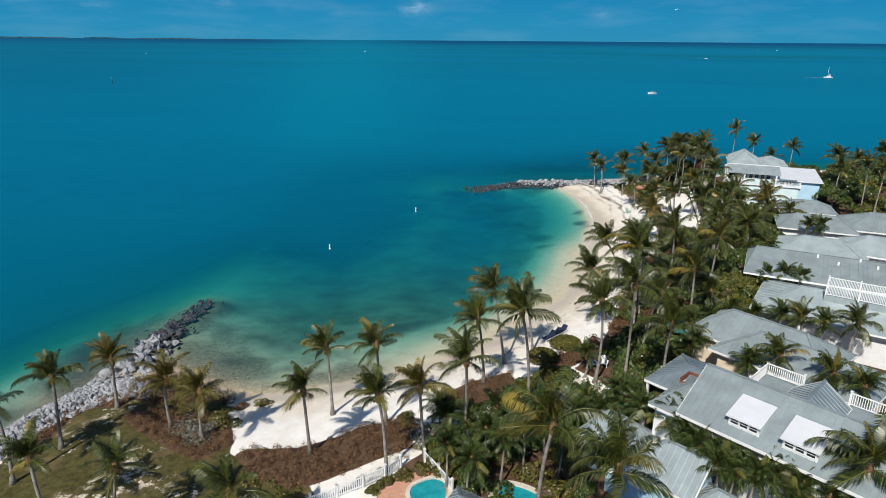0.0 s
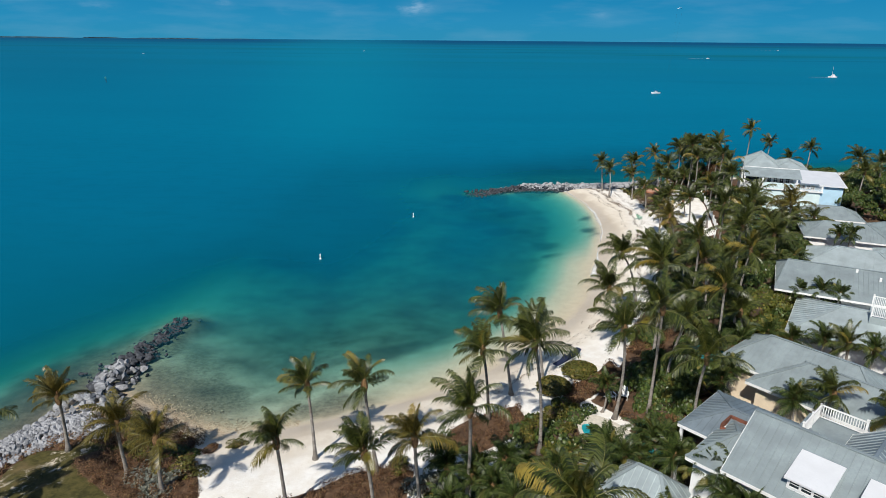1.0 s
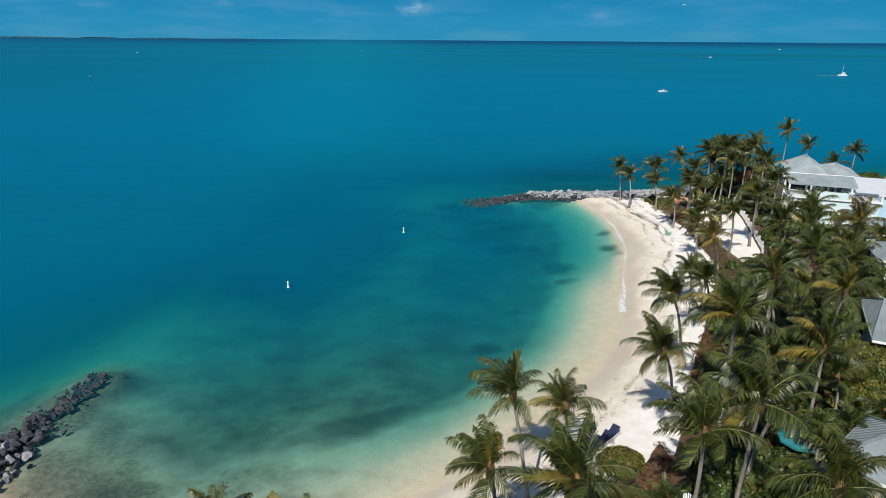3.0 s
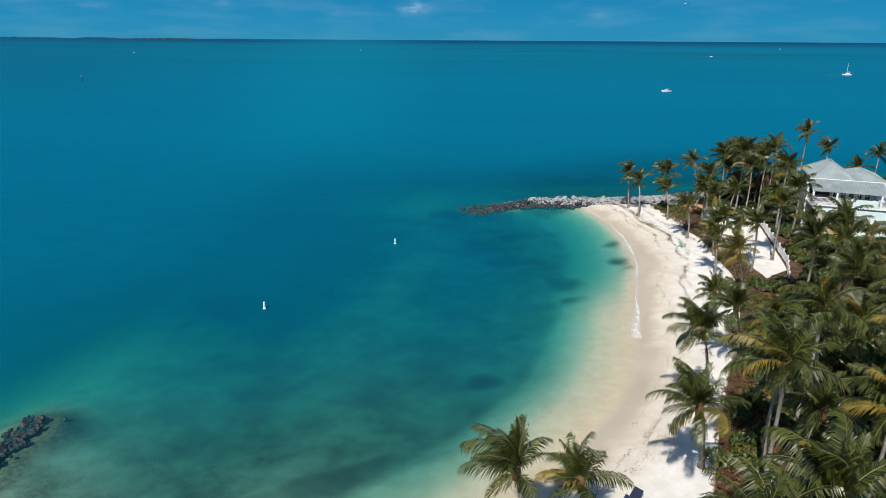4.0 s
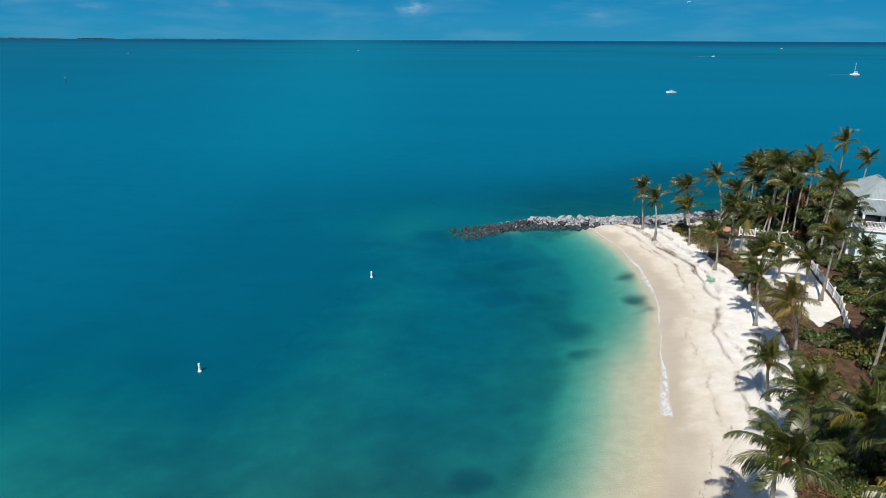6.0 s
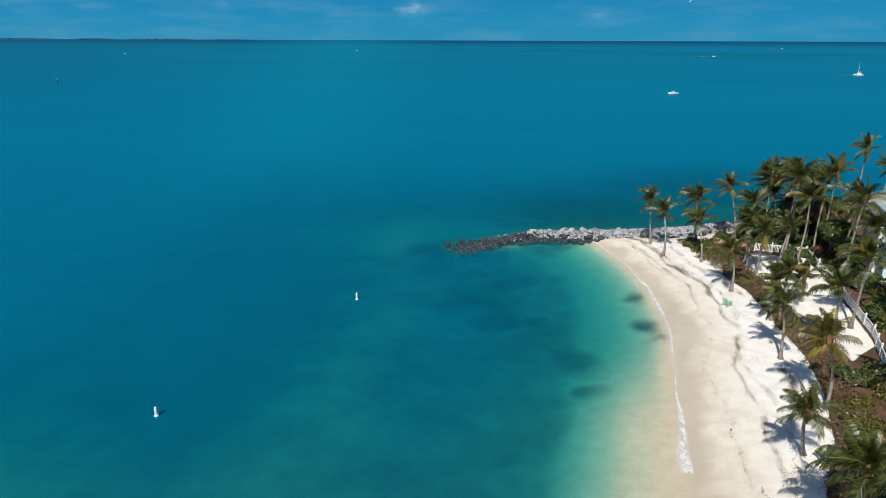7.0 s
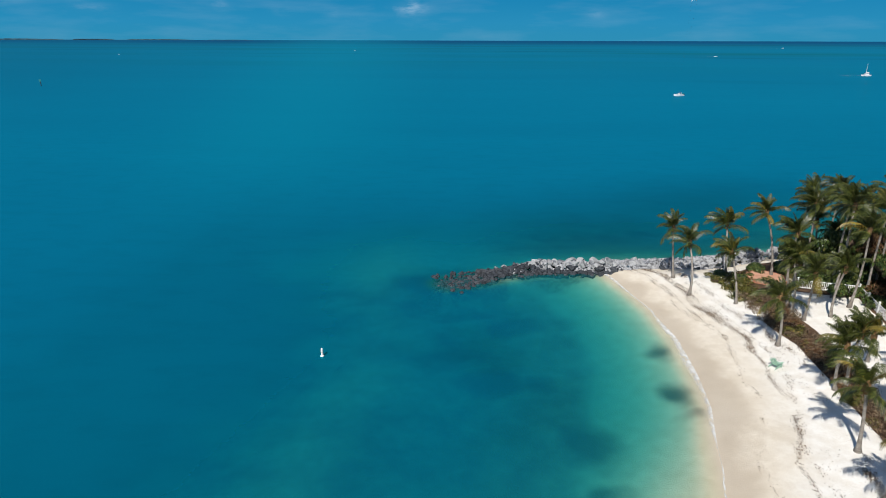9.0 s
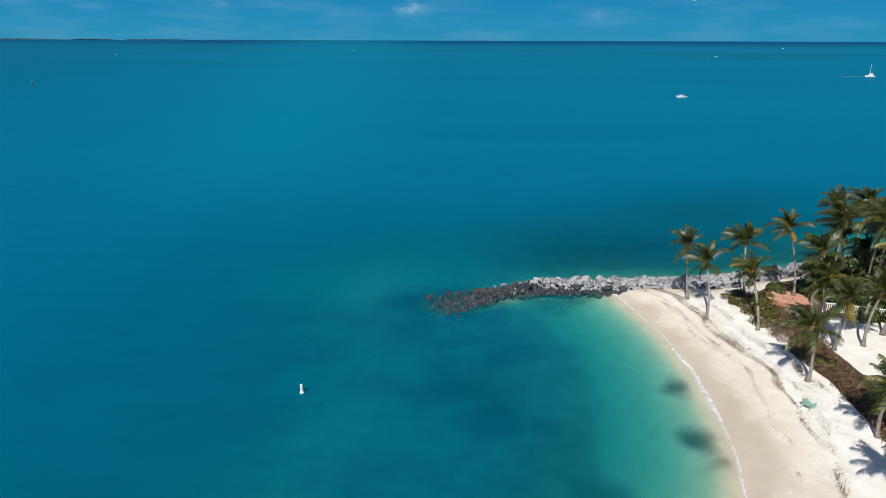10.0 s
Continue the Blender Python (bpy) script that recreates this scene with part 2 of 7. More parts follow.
ROCK_MID = rock_mat("grey boulder", (0.075, 0.080, 0.090), (0.21, 0.22, 0.24))
GREEN_PAINT = plain("pale green plastic", (0.34, 0.55, 0.42), 0.5, 0.08, 3, 0.03)
TEAL_PAINT = plain("teal plastic", (0.02, 0.26, 0.30), 0.5, 0.1, 3, 0.03)
TEAL_CANVAS = plain("teal canvas", (0.02, 0.20, 0.22), 0.8, 0.15, 3, 0.1)
NAVY_CANVAS = plain("navy canvas", (0.012, 0.020, 0.055), 0.8, 0.15, 3, 0.1)
BLUE_CANVAS = plain("blue canvas", (0.03, 0.12, 0.32), 0.8, 0.15, 3, 0.1)
DARK = plain("dark metal", (0.03, 0.032, 0.035), 0.5, 0.1, 3, 0.03)
WRACK = plain("dry seaweed", (0.185, 0.128, 0.084), 0.95, 0.35, 3, 0.3)
PAVER = plain("terracotta paver", (0.46, 0.20, 0.12), 0.85, 0.22, 3, 0.2)
STONE = plain("pale coping stone", (0.62, 0.57, 0.48), 0.8, 0.12, 4, 0.15)


def glass_mat():
    k = Nodes("window glass")
    k.surface((0.02, 0.03, 0.035), 0.06, 0.0, None, 0.8)
    return k.mat


GLASS = glass_mat()


def foam_mat():
    k = Nodes("sea foam")
    d = k.n.new("ShaderNodeBsdfDiffuse")
    d.inputs[0].default_value = (0.80, 0.82, 0.82, 1)
    t = k.n.new("ShaderNodeBsdfTransparent")
    m = k.n.new("ShaderNodeMixShader")
    a = k.math("MULTIPLY", k.ramp(k.noise(1.8, 7, 0.72), 0.34, 0.56), k.attr("edge").outputs["Fac"])
    k.l.new(k.math("MULTIPLY", a, 0.85), m.inputs[0])
    k.l.new(t.outputs[0], m.inputs[1]), k.l.new(d.outputs[0], m.inputs[2])
    k.l.new(m.outputs[0], k.out.inputs[0])
    return k.mat


def ground_mat():
    """Sand, wet sand, lawn, garden soil and sea bed, by what lies where on the ground."""
    k = Nodes("ground")
    cover = k.attr("cover").outputs["Color"]
    sep = k.n.new("ShaderNodeSeparateColor")
    k.l.new(cover, sep.inputs[0])
    lawn, soil, grass_bed = sep.outputs[0], sep.outputs[1], sep.outputs[2]
    shore = k.attr("shore").outputs["Fac"]
    big, mid, fine = k.noise(0.16, 4), k.noise(0.9, 5, 0.65), k.noise(7.0, 5, 0.7)
    sand = k.mix(k.ramp(mid, 0.3, 0.7), (0.735, 0.695, 0.628), (0.835, 0.815, 0.772))
    sand = k.mix(k.ramp(fine, 0.52, 0.75, 0, 0.35), sand, (0.60, 0.53, 0.44))
    tan = k.mix(k.ramp(mid, 0.3, 0.7), (0.630, 0.555, 0.450), (0.715, 0.648, 0.545))
    edge = k.math("ADD", shore, k.math("ADD", k.math("MULTIPLY", k.math("SUBTRACT", k.noise(0.35, 4), 0.5), 4.0), k.math("MULTIPLY", k.math("SUBTRACT", k.noise(0.13, 2), 0.5), 4.5)))
    c = k.mix(k.ramp(edge, 2.2, 7.5), tan, sand)
    wet = k.mix(k.ramp(big, 0.3, 0.7), (0.49, 0.415, 0.320), (0.57, 0.495, 0.395))
    c = k.mix(k.ramp(edge, 0.8, 2.8), wet, c)
    # lawn with worn sandy spots
    g = k.mix(k.ramp(k.noise(2.2, 6, 0.7), 0.3, 0.7), (0.034, 0.034, 0.009), (0.096, 0.082, 0.025))
    g = k.mix(k.ramp(k.noise(0.45, 3), 0.48, 0.72, 0, 0.7), g, (0.17, 0.120, 0.060))
    worn = k.math("MULTIPLY", k.ramp(k.noise(1.4, 6, 0.75), 0.52, 0.60), k.ramp(k.noise(0.20, 2), 0.50, 0.60))
    g = k.mix(worn, g, (0.62, 0.55, 0.45))
    lawn_edge = k.ramp(k.math("ADD", lawn, k.math("MULTIPLY", k.math("SUBTRACT", mid, 0.5), 0.7)), 0.4, 0.6)
    c = k.mix(lawn_edge, c, g)
    s = k.mix(k.ramp(mid, 0.3, 0.7), (0.050, 0.030, 0.018), (0.135, 0.078, 0.045))
    s = k.mix(k.ramp(k.noise(3.5, 5, 0.7), 0.55, 0.7), s, (0.20, 0.135, 0.085))
    soil_edge = k.ramp(k.math("ADD", soil, k.math("MULTIPLY", k.math("SUBTRACT", mid, 0.5), 0.7)), 0.4, 0.6)
    c = k.mix(soil_edge, c, s)
    gravel = k.mix(k.ramp(k.noise(5.0, 6, 0.75), 0.36, 0.62), (0.26, 0.195, 0.120), (0.56, 0.45, 0.31))
    c = k.mix(k.ramp(k.math("ADD", k.attr("gravel").outputs["Fac"], k.math("MULTIPLY", k.math("SUBTRACT", mid, 0.5), 0.5)), 0.25, 0.6, 0, 0.9), c, gravel)
    # below the water line: pale sand, and sea grass where it grows
    bed = k.mix(k.ramp(mid, 0.25, 0.75), (0.53, 0.440, 0.305), (0.62, 0.530, 0.385))
    # rubble and broken rock on the shallow western bed
    stones = k.mix(k.ramp(k.noise(2.6, 6, 0.75), 0.35, 0.65), (0.085, 0.068, 0.044), (0.25, 0.205, 0.135))
    bed = k.mix(k.ramp(k.math("ADD", lawn, k.math("MULTIPLY", k.math("SUBTRACT", k.noise(0.35, 4), 0.5), 0.8)), 0.15, 0.75, 0, 0.9), bed, stones)
    weed = k.math("ADD", grass_bed, k.math("MULTIPLY", k.math("SUBTRACT", k.noise(0.20, 5, 0.52), 0.5), 0.85))
    bed = k.mix(k.ramp(weed, 0.20, 0.95, 0, 0.86), bed, (0.026, 0.034, 0.026))
    c = k.mix(k.ramp(shore, -0.9, 0.3), bed, c)
    rough = k.ramp(edge, 0.5, 2.5, 0.35, 0.95)
    k.surface(c, rough, 0, k.bump(k.math("ADD", k.math("MULTIPLY", mid, 1.0), fine), 0.35, 0.10), 0.25)
    return k.mat


def water_mat():
    """Clear sea water over the bed: what lies under it is dimmed by its depth, and the water itself scatters teal."""
    k = Nodes("sea water")
    depth = k.attr("depth").outputs["Fac"]

    def fade(rate):
        return k.math("POWER", 2.71828, k.math("MULTIPLY", depth, -rate))
    comb = k.n.new("ShaderNodeCombineColor")
    for i, rate in enumerate((0.92, 0.118, 0.122)):
        k.l.new(fade(rate), comb.inputs[i])
    clear = k.n.new("ShaderNodeBsdfTransparent")
    k.l.new(comb.outputs[0], clear.inputs[0])
    swell = k.noise(0.03, 5, 0.6, (0.35, 1.0, 1.0))
    far = k.noise(0.004, 4, 0.6, (0.25, 1.0, 1.0))
    c = k.mix(k.ramp(far, 0.35, 0.68), (0.0004, 0.130, 0.236), (0.0006, 0.170, 0.288))
    c = k.mix(k.ramp(k.noise(0.35, 5, 0.65, (0.45, 1.0, 1.0)), 0.42, 0.70, 0, 0.34), c, (0.0004, 0.100, 0.180))
    c = k.mix(k.ramp(swell, 0.45, 0.75, 0, 0.36), c, (0.0004, 0.112, 0.205))
    # darker near, brighter far: the growing sky reflection is put into the body colour
    c = k.mix(k.ramp(k.n_y(), 60, 140, 0.70, 0), c, (0.0005, 0.118, 0.182))
    c = k.mix(k.ramp(k.n_y(), 60, 330, 0, 0.65), c, (0.0004, 0.163, 0.284))
    # streaks of grass flats far out, and deep blue water along the horizon
    xyz = k.n.new("ShaderNodeSeparateXYZ")
    k.l.new(k.co.outputs["Object"], xyz.inputs[0])
    flats = k.math("MULTIPLY", k.ramp(xyz.outputs["Y"], 500, 1100), k.ramp(k.noise(0.0016, 5, 0.6, (0.40, 1.5, 1.0)), 0.45, 0.68))
    c = k.mix(k.math("MULTIPLY", flats, 0.8), c, (0.002, 0.115, 0.140))
    c = k.mix(k.ramp(xyz.outputs["Y"], 1500, 3600, 0, 0.95), c, (0.001, 0.062, 0.160))
    # cloud shadows on the open sea, painted as dark patches in the water colour
    cloud_shade = k.math("MULTIPLY", k.ramp(xyz.outputs["Y"], 330, 600), k.ramp(k.noise(0.0045, 4, 0.55, (0.40, 1.3, 1.0)), 0.58, 0.70))
    c = k.mix(k.math("MULTIPLY", cloud_shade, 0.55), c, (0.0004, 0.080, 0.150))
    # a paler band that widens out to sea
    reach = k.math("SUBTRACT", xyz.outputs["X"], k.math("MULTIPLY", xyz.outputs["Y"], -0.19))
    pale = k.math("MULTIPLY", k.ramp(k.math("ABSOLUTE", k.math("DIVIDE", reach, k.math("ADD", k.math("MULTIPLY", xyz.outputs["Y"], 0.17), 12.0))), 0.0, 1.0, 1, 0), k.ramp(xyz.outputs["Y"], 120, 260))
    c = k.mix(k.math("MULTIPLY", pale, 0.5), c, (0.0010, 0.205, 0.315))
    west = k.math("MULTIPLY", k.ramp(k.math("DIVIDE", xyz.outputs["X"], k.math("MAXIMUM", xyz.outputs["Y"], 60.0)), -0.65, -0.28, 1, 0), k.ramp(xyz.outputs["Y"], 150, 500))
    c = k.mix(k.math("MULTIPLY", west, 0.45), c, (0.0003, 0.108, 0.205))
    c = k.mix(k.attr("meadow").outputs["Fac"], c, (0.0006, 0.062, 0.110))
    c = k.mix(k.attr("shoal").outputs["Fac"], c, (0.022, 0.078, 0.100))
    # paler turquoise where light comes back from a shallow bed
    c = k.mix(k.math("MULTIPLY", k.ramp(depth, 0.7, 2.6, 0.8, 0), k.ramp(k.attr("shoal").outputs["Fac"], 0.0, 0.35, 1, 0)), c, (0.012, 0.245, 0.262))
    body = k.n.new("ShaderNodeBsdfDiffuse")
    k.l.new(c, body.inputs[0])
    m1 = k.n.new("ShaderNodeMixShader")
    k.l.new(k.math("SUBTRACT", 1.0, fade(0.34)), m1.inputs[0])
    k.l.new(clear.outputs[0], m1.inputs[1]), k.l.new(body.outputs[0], m1.inputs[2])
    gloss = k.n.new("ShaderNodeBsdfGlossy")
    gloss.inputs["Roughness"].default_value = 0.22
    waves = k.math("ADD", k.noise(0.9, 4, 0.6, (0.5, 1.0, 1.0)), k.math("MULTIPLY", k.noise(4.0, 3, 0.6, (0.6, 1, 1)), 0.35))
    nrm = k.bump(waves, 0.16, 0.25)
    k.l.new(nrm, gloss.inputs["Normal"])
    fres = k.n.new("ShaderNodeFresnel")
    fres.inputs["IOR"].default_value = 1.33
    k.l.new(nrm, fres.inputs["Normal"])
    m2 = k.n.new("ShaderNodeMixShader")
    k.l.new(k.math("MULTIPLY", fres.outputs[0], 0.09), m2.inputs[0])
    k.l.new(m1.outputs[0], m2.inputs[1]), k.l.new(gloss.outputs[0], m2.inputs[2])
    k.l.new(m2.outputs[0], k.out.inputs[0])
    return k.mat


def pool_mat():
    k = Nodes("pool water")
    c = k.mix(k.ramp(k.noise(1.5, 3), 0.3, 0.7), (0.01, 0.22, 0.26), (0.02, 0.32, 0.36))
    k.surface(c, 0.08, 0, k.bump(k.noise(3, 3), 0.1, 0.05), 0.5)
    return k.mat


POOL = pool_mat()

# ---- ground and sea ----
# the water line, from the western rocks round the bay to the northern point, closed far inland
COAST = [(-42, -220), (-38, 20), (-35.6, 40), (-34.6, 48), (-33.5, 53), (-32.0, 57), (-30.5, 60.5), (-29.2, 61.8), (-27.5, 60.6), (-24.5, 58.8), (-20, 56.4), (-16.6, 55.3),
         (-13, 55.9), (-9.8, 57.2), (-4.5, 59.6), (-0.7, 61.8), (4.2, 65.6), (8.5, 70.6), (12.3, 75.8), (14.8, 79.0), (17.4, 84.4), (19.7, 91.5), (21.5, 99.2),
         (23.2, 107), (24.6, 112), (25.3, 117), (25.7, 123.5), (25.3, 130), (24.3, 135), (23.2, 138.8), (22.4, 141.2), (26, 143.4), (35, 143.6), (43, 146.5),
         (51, 149.5), (58, 154), (70, 160), (110, 168), (200, 172), (330, 160), (360, 0), (340, -220)]
LAWN = [(-34, -150), (-33, 30), (-31.5, 49), (-29.5, 51.5), (-25.5, 53.4), (-21, 54.2), (-18.6, 54.0), (-17.2, 51.0), (-15.6, 48.0), (-15.0, 45.6), (-11, 43.5), (-8.2, 42.3), (-7.0, 40.6), (-8, 20), (-12, -150)]
SOIL = [(-2.0, 44.3), (-0.6, 46.6), (2.0, 49.0), (5.5, 52.0), (9.5, 57.0), (13.5, 60.2), (17, 66), (20.5, 73), (24, 81), (28, 89), (31.5, 95), (34.2, 104), (36, 113), (37, 122),
        (36.0, 128), (35.0, 132.5), (36.0, 138), (42, 143.5), (52, 147.5), (62, 152), (110, 160), (190, 160), (300, 140), (330, -150), (0, -150), (-1, 20), (-1.0, 41)]
CLEARING = [(37.5, 105), (37.2, 112), (38.4, 121), (38.2, 129), (40.5, 133.2), (46.8, 131.2), (45.3, 124), (43.3, 116), (41.2, 108)]
PATH_SAND = [(-6.2, 41.3), (-4.7, 44.0), (-2.5, 46.4), (-0.6, 47.9), (3.0, 50.9), (6.6, 54.6), (8.1, 56.2), (9.0, 55.4), (6.9, 53.2), (3.6, 50.0), (-0.4, 46.4), (-2.5, 44.4), (-4.2, 41.7)]

YARD_SAND = [(11.4, 59.2), (12.4, 57.0), (13.2, 55.9), (14.4, 55.1), (16.0, 56.0), (15.0, 57.6), (13.2, 59.6), (12.2, 60.4)]

# planted beds and scrub, by outline
BEDS = {
    "main": [(-14.4, 45.4), (-13.8, 46.0), (-10.0, 46.4), (-7.2, 47.9), (-5.6, 49.4), (-3.0, 50.3), (-1.2, 50.1), (-1.5, 46.9), (-4.4, 45.0), (-7.0, 43.0), (-8.7, 42.0), (-11.3, 42.5), (-13.0, 43.8)],
    "lawn": [(-25.7, 50.4), (-24.5, 51.5), (-21.6, 51.3), (-20.4, 53.1), (-18.3, 52.8), (-15.9, 48.2), (-15.3, 46.8), (-16.9, 44.7), (-18.9, 45.5), (-21.9, 47.3), (-24.7, 49.2)],
    "strip": [(-32.0, 47.6), (-31.4, 50.2), (-30.9, 51.7), (-29.9, 52.7), (-28.3, 53.0), (-26.8, 52.3), (-27.6, 51.5), (-29.8, 51.4), (-30.2, 49.4), (-30.0, 47.2), (-30.6, 46.4)],
    "path": [(1.2, 54.0), (1.6, 55.4), (3.3, 57.1), (6.8, 58.8), (7.3, 57.0), (6.9, 55.2), (4.9, 53.5), (3.4, 52.4), (2.0, 52.4)],
    "rock_edge": [(-27.8, 53.0), (-25.8, 54.4), (-22, 55.0), (-19.6, 54.2), (-20.6, 53.0), (-24, 52.4)],
    "grove_edge": [(18.2, 68.4), (21.2, 75.4), (24.6, 82.6), (27.6, 88.8), (30.2, 88.0), (27.2, 81.0), (24.2, 74.0), (20.4, 67.0)],
    "mound": [(11.0, 60.4), (11.8, 62.2), (14.4, 64.2), (16.2, 66.8), (16.6, 64.4), (14.7, 62.0), (11.7, 59.2)],
    "band": [(26.6, 88.4), (30.0, 93.6), (32.6, 100.0), (34.2, 106.0), (34.8, 113), (35.4, 120), (34.6, 125.5), (36.6, 127.5), (38.0, 121), (37.0, 112), (36.6, 105.5), (34.2, 99), (31.0, 92), (28.0, 87.6)],
}


def polygon_distance(px, py, poly):
    """Signed distance to a closed polygon: positive inside."""
    d = np.full(px.shape, 1e9)
    inside = np.zeros(px.shape, bool)
    for (ax, ay), (bx, by) in zip(poly, poly[1:] + poly[:1]):
        ex, ey = bx - ax, by - ay
        t = np.clip(((px - ax) * ex + (py - ay) * ey) / (ex * ex + ey * ey), 0, 1)
        d = np.minimum(d, np.hypot(px - ax - t * ex, py - ay - t * ey))
        cross = (ay > py) != (by > py)
        with np.errstate(divide="ignore", invalid="ignore"):
            xi = ax + (py - ay) * ex / (ey if ey else 1e-9)
        inside ^= cross & (px < xi)
    return np.where(inside, d, -d)


def step(a, b, x):
    t = np.clip((x - a) / (b - a), 0, 1)
    return t * t * (3 - 2 * t)


def blobs(px, py, rows, ragged=0.0):
    out = np.zeros(px.shape)
    if ragged:
        px, py = (px + ragged * (np.sin(py * 0.9 + 1.3 * np.sin(px * 0.5)) + 0.6 * np.sin(px * 1.7 + py * 1.1)), py + ragged * (np.sin(px * 0.8 + 1.1 * np.sin(py * 0.6)) + 0.6 * np.sin(py * 1.9 - px)))
    for x, y, rx, ry, turn, amount in rows:
        c, s = math.cos(radians(turn)), math.sin(radians(turn))
        u, v = ((px - x) * c + (py - y) * s) / rx, (-(px - x) * s + (py - y) * c) / ry
        out = np.maximum(out, amount * np.exp(-(u * u + v * v)))
    return out


# sea grass and dark rubble on the bed: x, y, half sizes, turn, how thick
WEED = [(23.8, 121.8, 1.3, 1.8, 0, 0.9), (23.1, 114.3, 1.5, 2.2, 10, 0.95), (23.5, 111.4, 1.6, 1.6, 0, 0.6), (26.0, 136.0, 1.2, 1.4, 0, 0.55), (14.4, 109.4, 3.2, 4.5, 10, 0.95), (14.7, 103.3, 2.0, 1.7, 30, 0.85), (8.0, 94.9, 4.0, 2.2, 30, 0.75),
        (8.0, 119, 5.5, 4.5, 0, 0.95), (12.2, 118.5, 3.5, 3.0, 0, 0.9), (11, 130, 6, 5, 0, 0.85), (5, 133, 8, 3, 0, 0.8), (4.7, 85.7, 3.2, 2.6, 0, 1.0), (5, 112, 8, 6, 0, 0.5), (17, 116, 2.0, 2.6, 0, 0.4), (-5.0, 71.8, 9.0, 2.4, 30, 0.82), (-10.2, 68.6, 3.5, 1.8, 25, 0.75),
        (4.8, 123.3, 9, 5, 0, 0.8), (-20.5, 62.0, 4.0, 2.2, -15, 0.55), (28, 160, 20, 11, 14, 1.0), (44, 160, 24, 9, 15, 1.1), (2, 142, 9, 6, 30, 1.0), (2, 140, 12, 4, 20, 0.75),
        (-26, 76, 5, 9, 20, 0.6), (-37, 62, 6, 12, 25, 0.7), (-36, 48, 3, 12, 10, 0.7), (6, 86, 10, 5, 35, 0.45), (-12, 84, 12, 6, 20, 0.5), (14, 128, 5, 4, 0, 0.5)]


def land(px, py):
    """Height of the ground, and the distance inland from the water line (negative at sea)."""
    d = polygon_distance(px, py, COAST)
    up = 1.35 * (1 - np.exp(-np.maximum(d, 0) / 5.0)) + 0.0015 * np.maximum(d, 0).clip(0, 100)
    sea = np.maximum(-d, 0)
    # a flat sandy apron, then a quick drop; broad shallows over rubble in the west of the bay
    north = step(96, 112, py)
    apron = (1 - north) * np.interp(sea, [0, 2, 4, 6.5, 10, 20, 40], [0, 0.06, 0.18, 0.70, 1.7, 2.5, 2.9]) + north * np.interp(sea, [0, 1, 2, 5.5, 9, 20, 40], [0, 0.12, 0.50, 1.30, 1.9, 2.6, 3.0])
    flat = np.interp(sea, [0, 1.5, 3, 6, 10, 20, 40], [0, 0.12, 0.22, 0.42, 0.70, 1.7, 2.7])
    west = 1 - step(-10, 6, px)
    down = flat * west + apron * (1 - west)
    out = np.maximum(-(px + 31), 0) * 0.17 + np.maximum(py - 150, 0) * 0.05 + np.maximum(sea - 28, 0) * 0.045
    down = down + 3.2 * (1 - np.exp(-out / 3.0)) * step(4, 20, sea)
    # rubble banks under water where the two breakwaters run out
    for spine, half, top in ((((4.0, 136.8), (7.0, 138.2), (15, 142), (27, 142.6), (36, 143.4)), 2.6, 0.32), (((-29.2, 75.0), (-29.6, 72.0), (-30.6, 64.0), (-31.5, 58.0)), 3.0, 0.40)):
        near = np.full(np.shape(px), 1e9)
        for (ax, ay), (bx, by) in zip(spine, spine[1:]):
            ex, ey = bx - ax, by - ay
            t = np.clip(((px - ax) * ex + (py - ay) * ey) / (ex * ex + ey * ey), 0, 1)
            near = np.minimum(near, np.hypot(px - ax - t * ex, py - ay - t * ey))
        g = np.exp(-(near / half) ** 4)
        down = np.where(down > top, down * (1 - g) + top * g, down)
    return np.where(d >= 0, up, -down), d


def axis(lo, hi, pitch, far, grow=1.22):
    mid = list(np.arange(lo, hi + 0.01, pitch))
    s, a = pitch, []
    x = hi
    while x < far:
        s *= grow
        x = min(x + s, far)
        a.append(x)
    s, b = pitch, []
    x = lo
    while x > -far:
        s *= grow
        x = max(x - s, -far)
        b.append(x)
    return np.array(b[::-1] + mid + a)


def sheet(name, xs, ys, zs, mat):
    nx, ny = len(xs), len(ys)
    X, Y = np.meshgrid(xs, ys)
    co = np.stack([X, Y, zs], -1).reshape(-1, 3)
    i = (np.arange(ny - 1)[:, None] * nx + np.arange(nx - 1)[None]).reshape(-1)
    f = np.stack([i, i + 1, i + nx + 1, i + nx], -1)
    me = bpy.data.meshes.new(name)
    me.vertices.add(len(co))
    me.vertices.foreach_set("co", co.reshape(-1).astype(np.float32))
    me.loops.add(f.size)
    me.loops.foreach_set("vertex_index", f.reshape(-1).astype(np.int32))
    me.polygons.add(len(f))
    me.polygons.foreach_set("loop_start", np.arange(0, f.size, 4, dtype=np.int32))
    me.polygons.foreach_set("loop_total", np.full(len(f), 4, dtype=np.int32))
    me.polygons.foreach_set("use_smooth", np.ones(len(f), bool))
    me.materials.append(mat)
    me.update(calc_edges=True)
    return new(name, me)


def float_attr(ob, name, values):
    a = ob.data.attributes.new(name, "FLOAT", "POINT")
    a.data.foreach_set("value", np.asarray(values, np.float32).reshape(-1))


def color_attr(ob, name, r, g, b):
    a = ob.data.attributes.new(name, "FLOAT_COLOR", "POINT")
    a.data.foreach_set("color", np.stack([r, g, b, np.ones_like(r)], -1).astype(np.float32).reshape(-1))


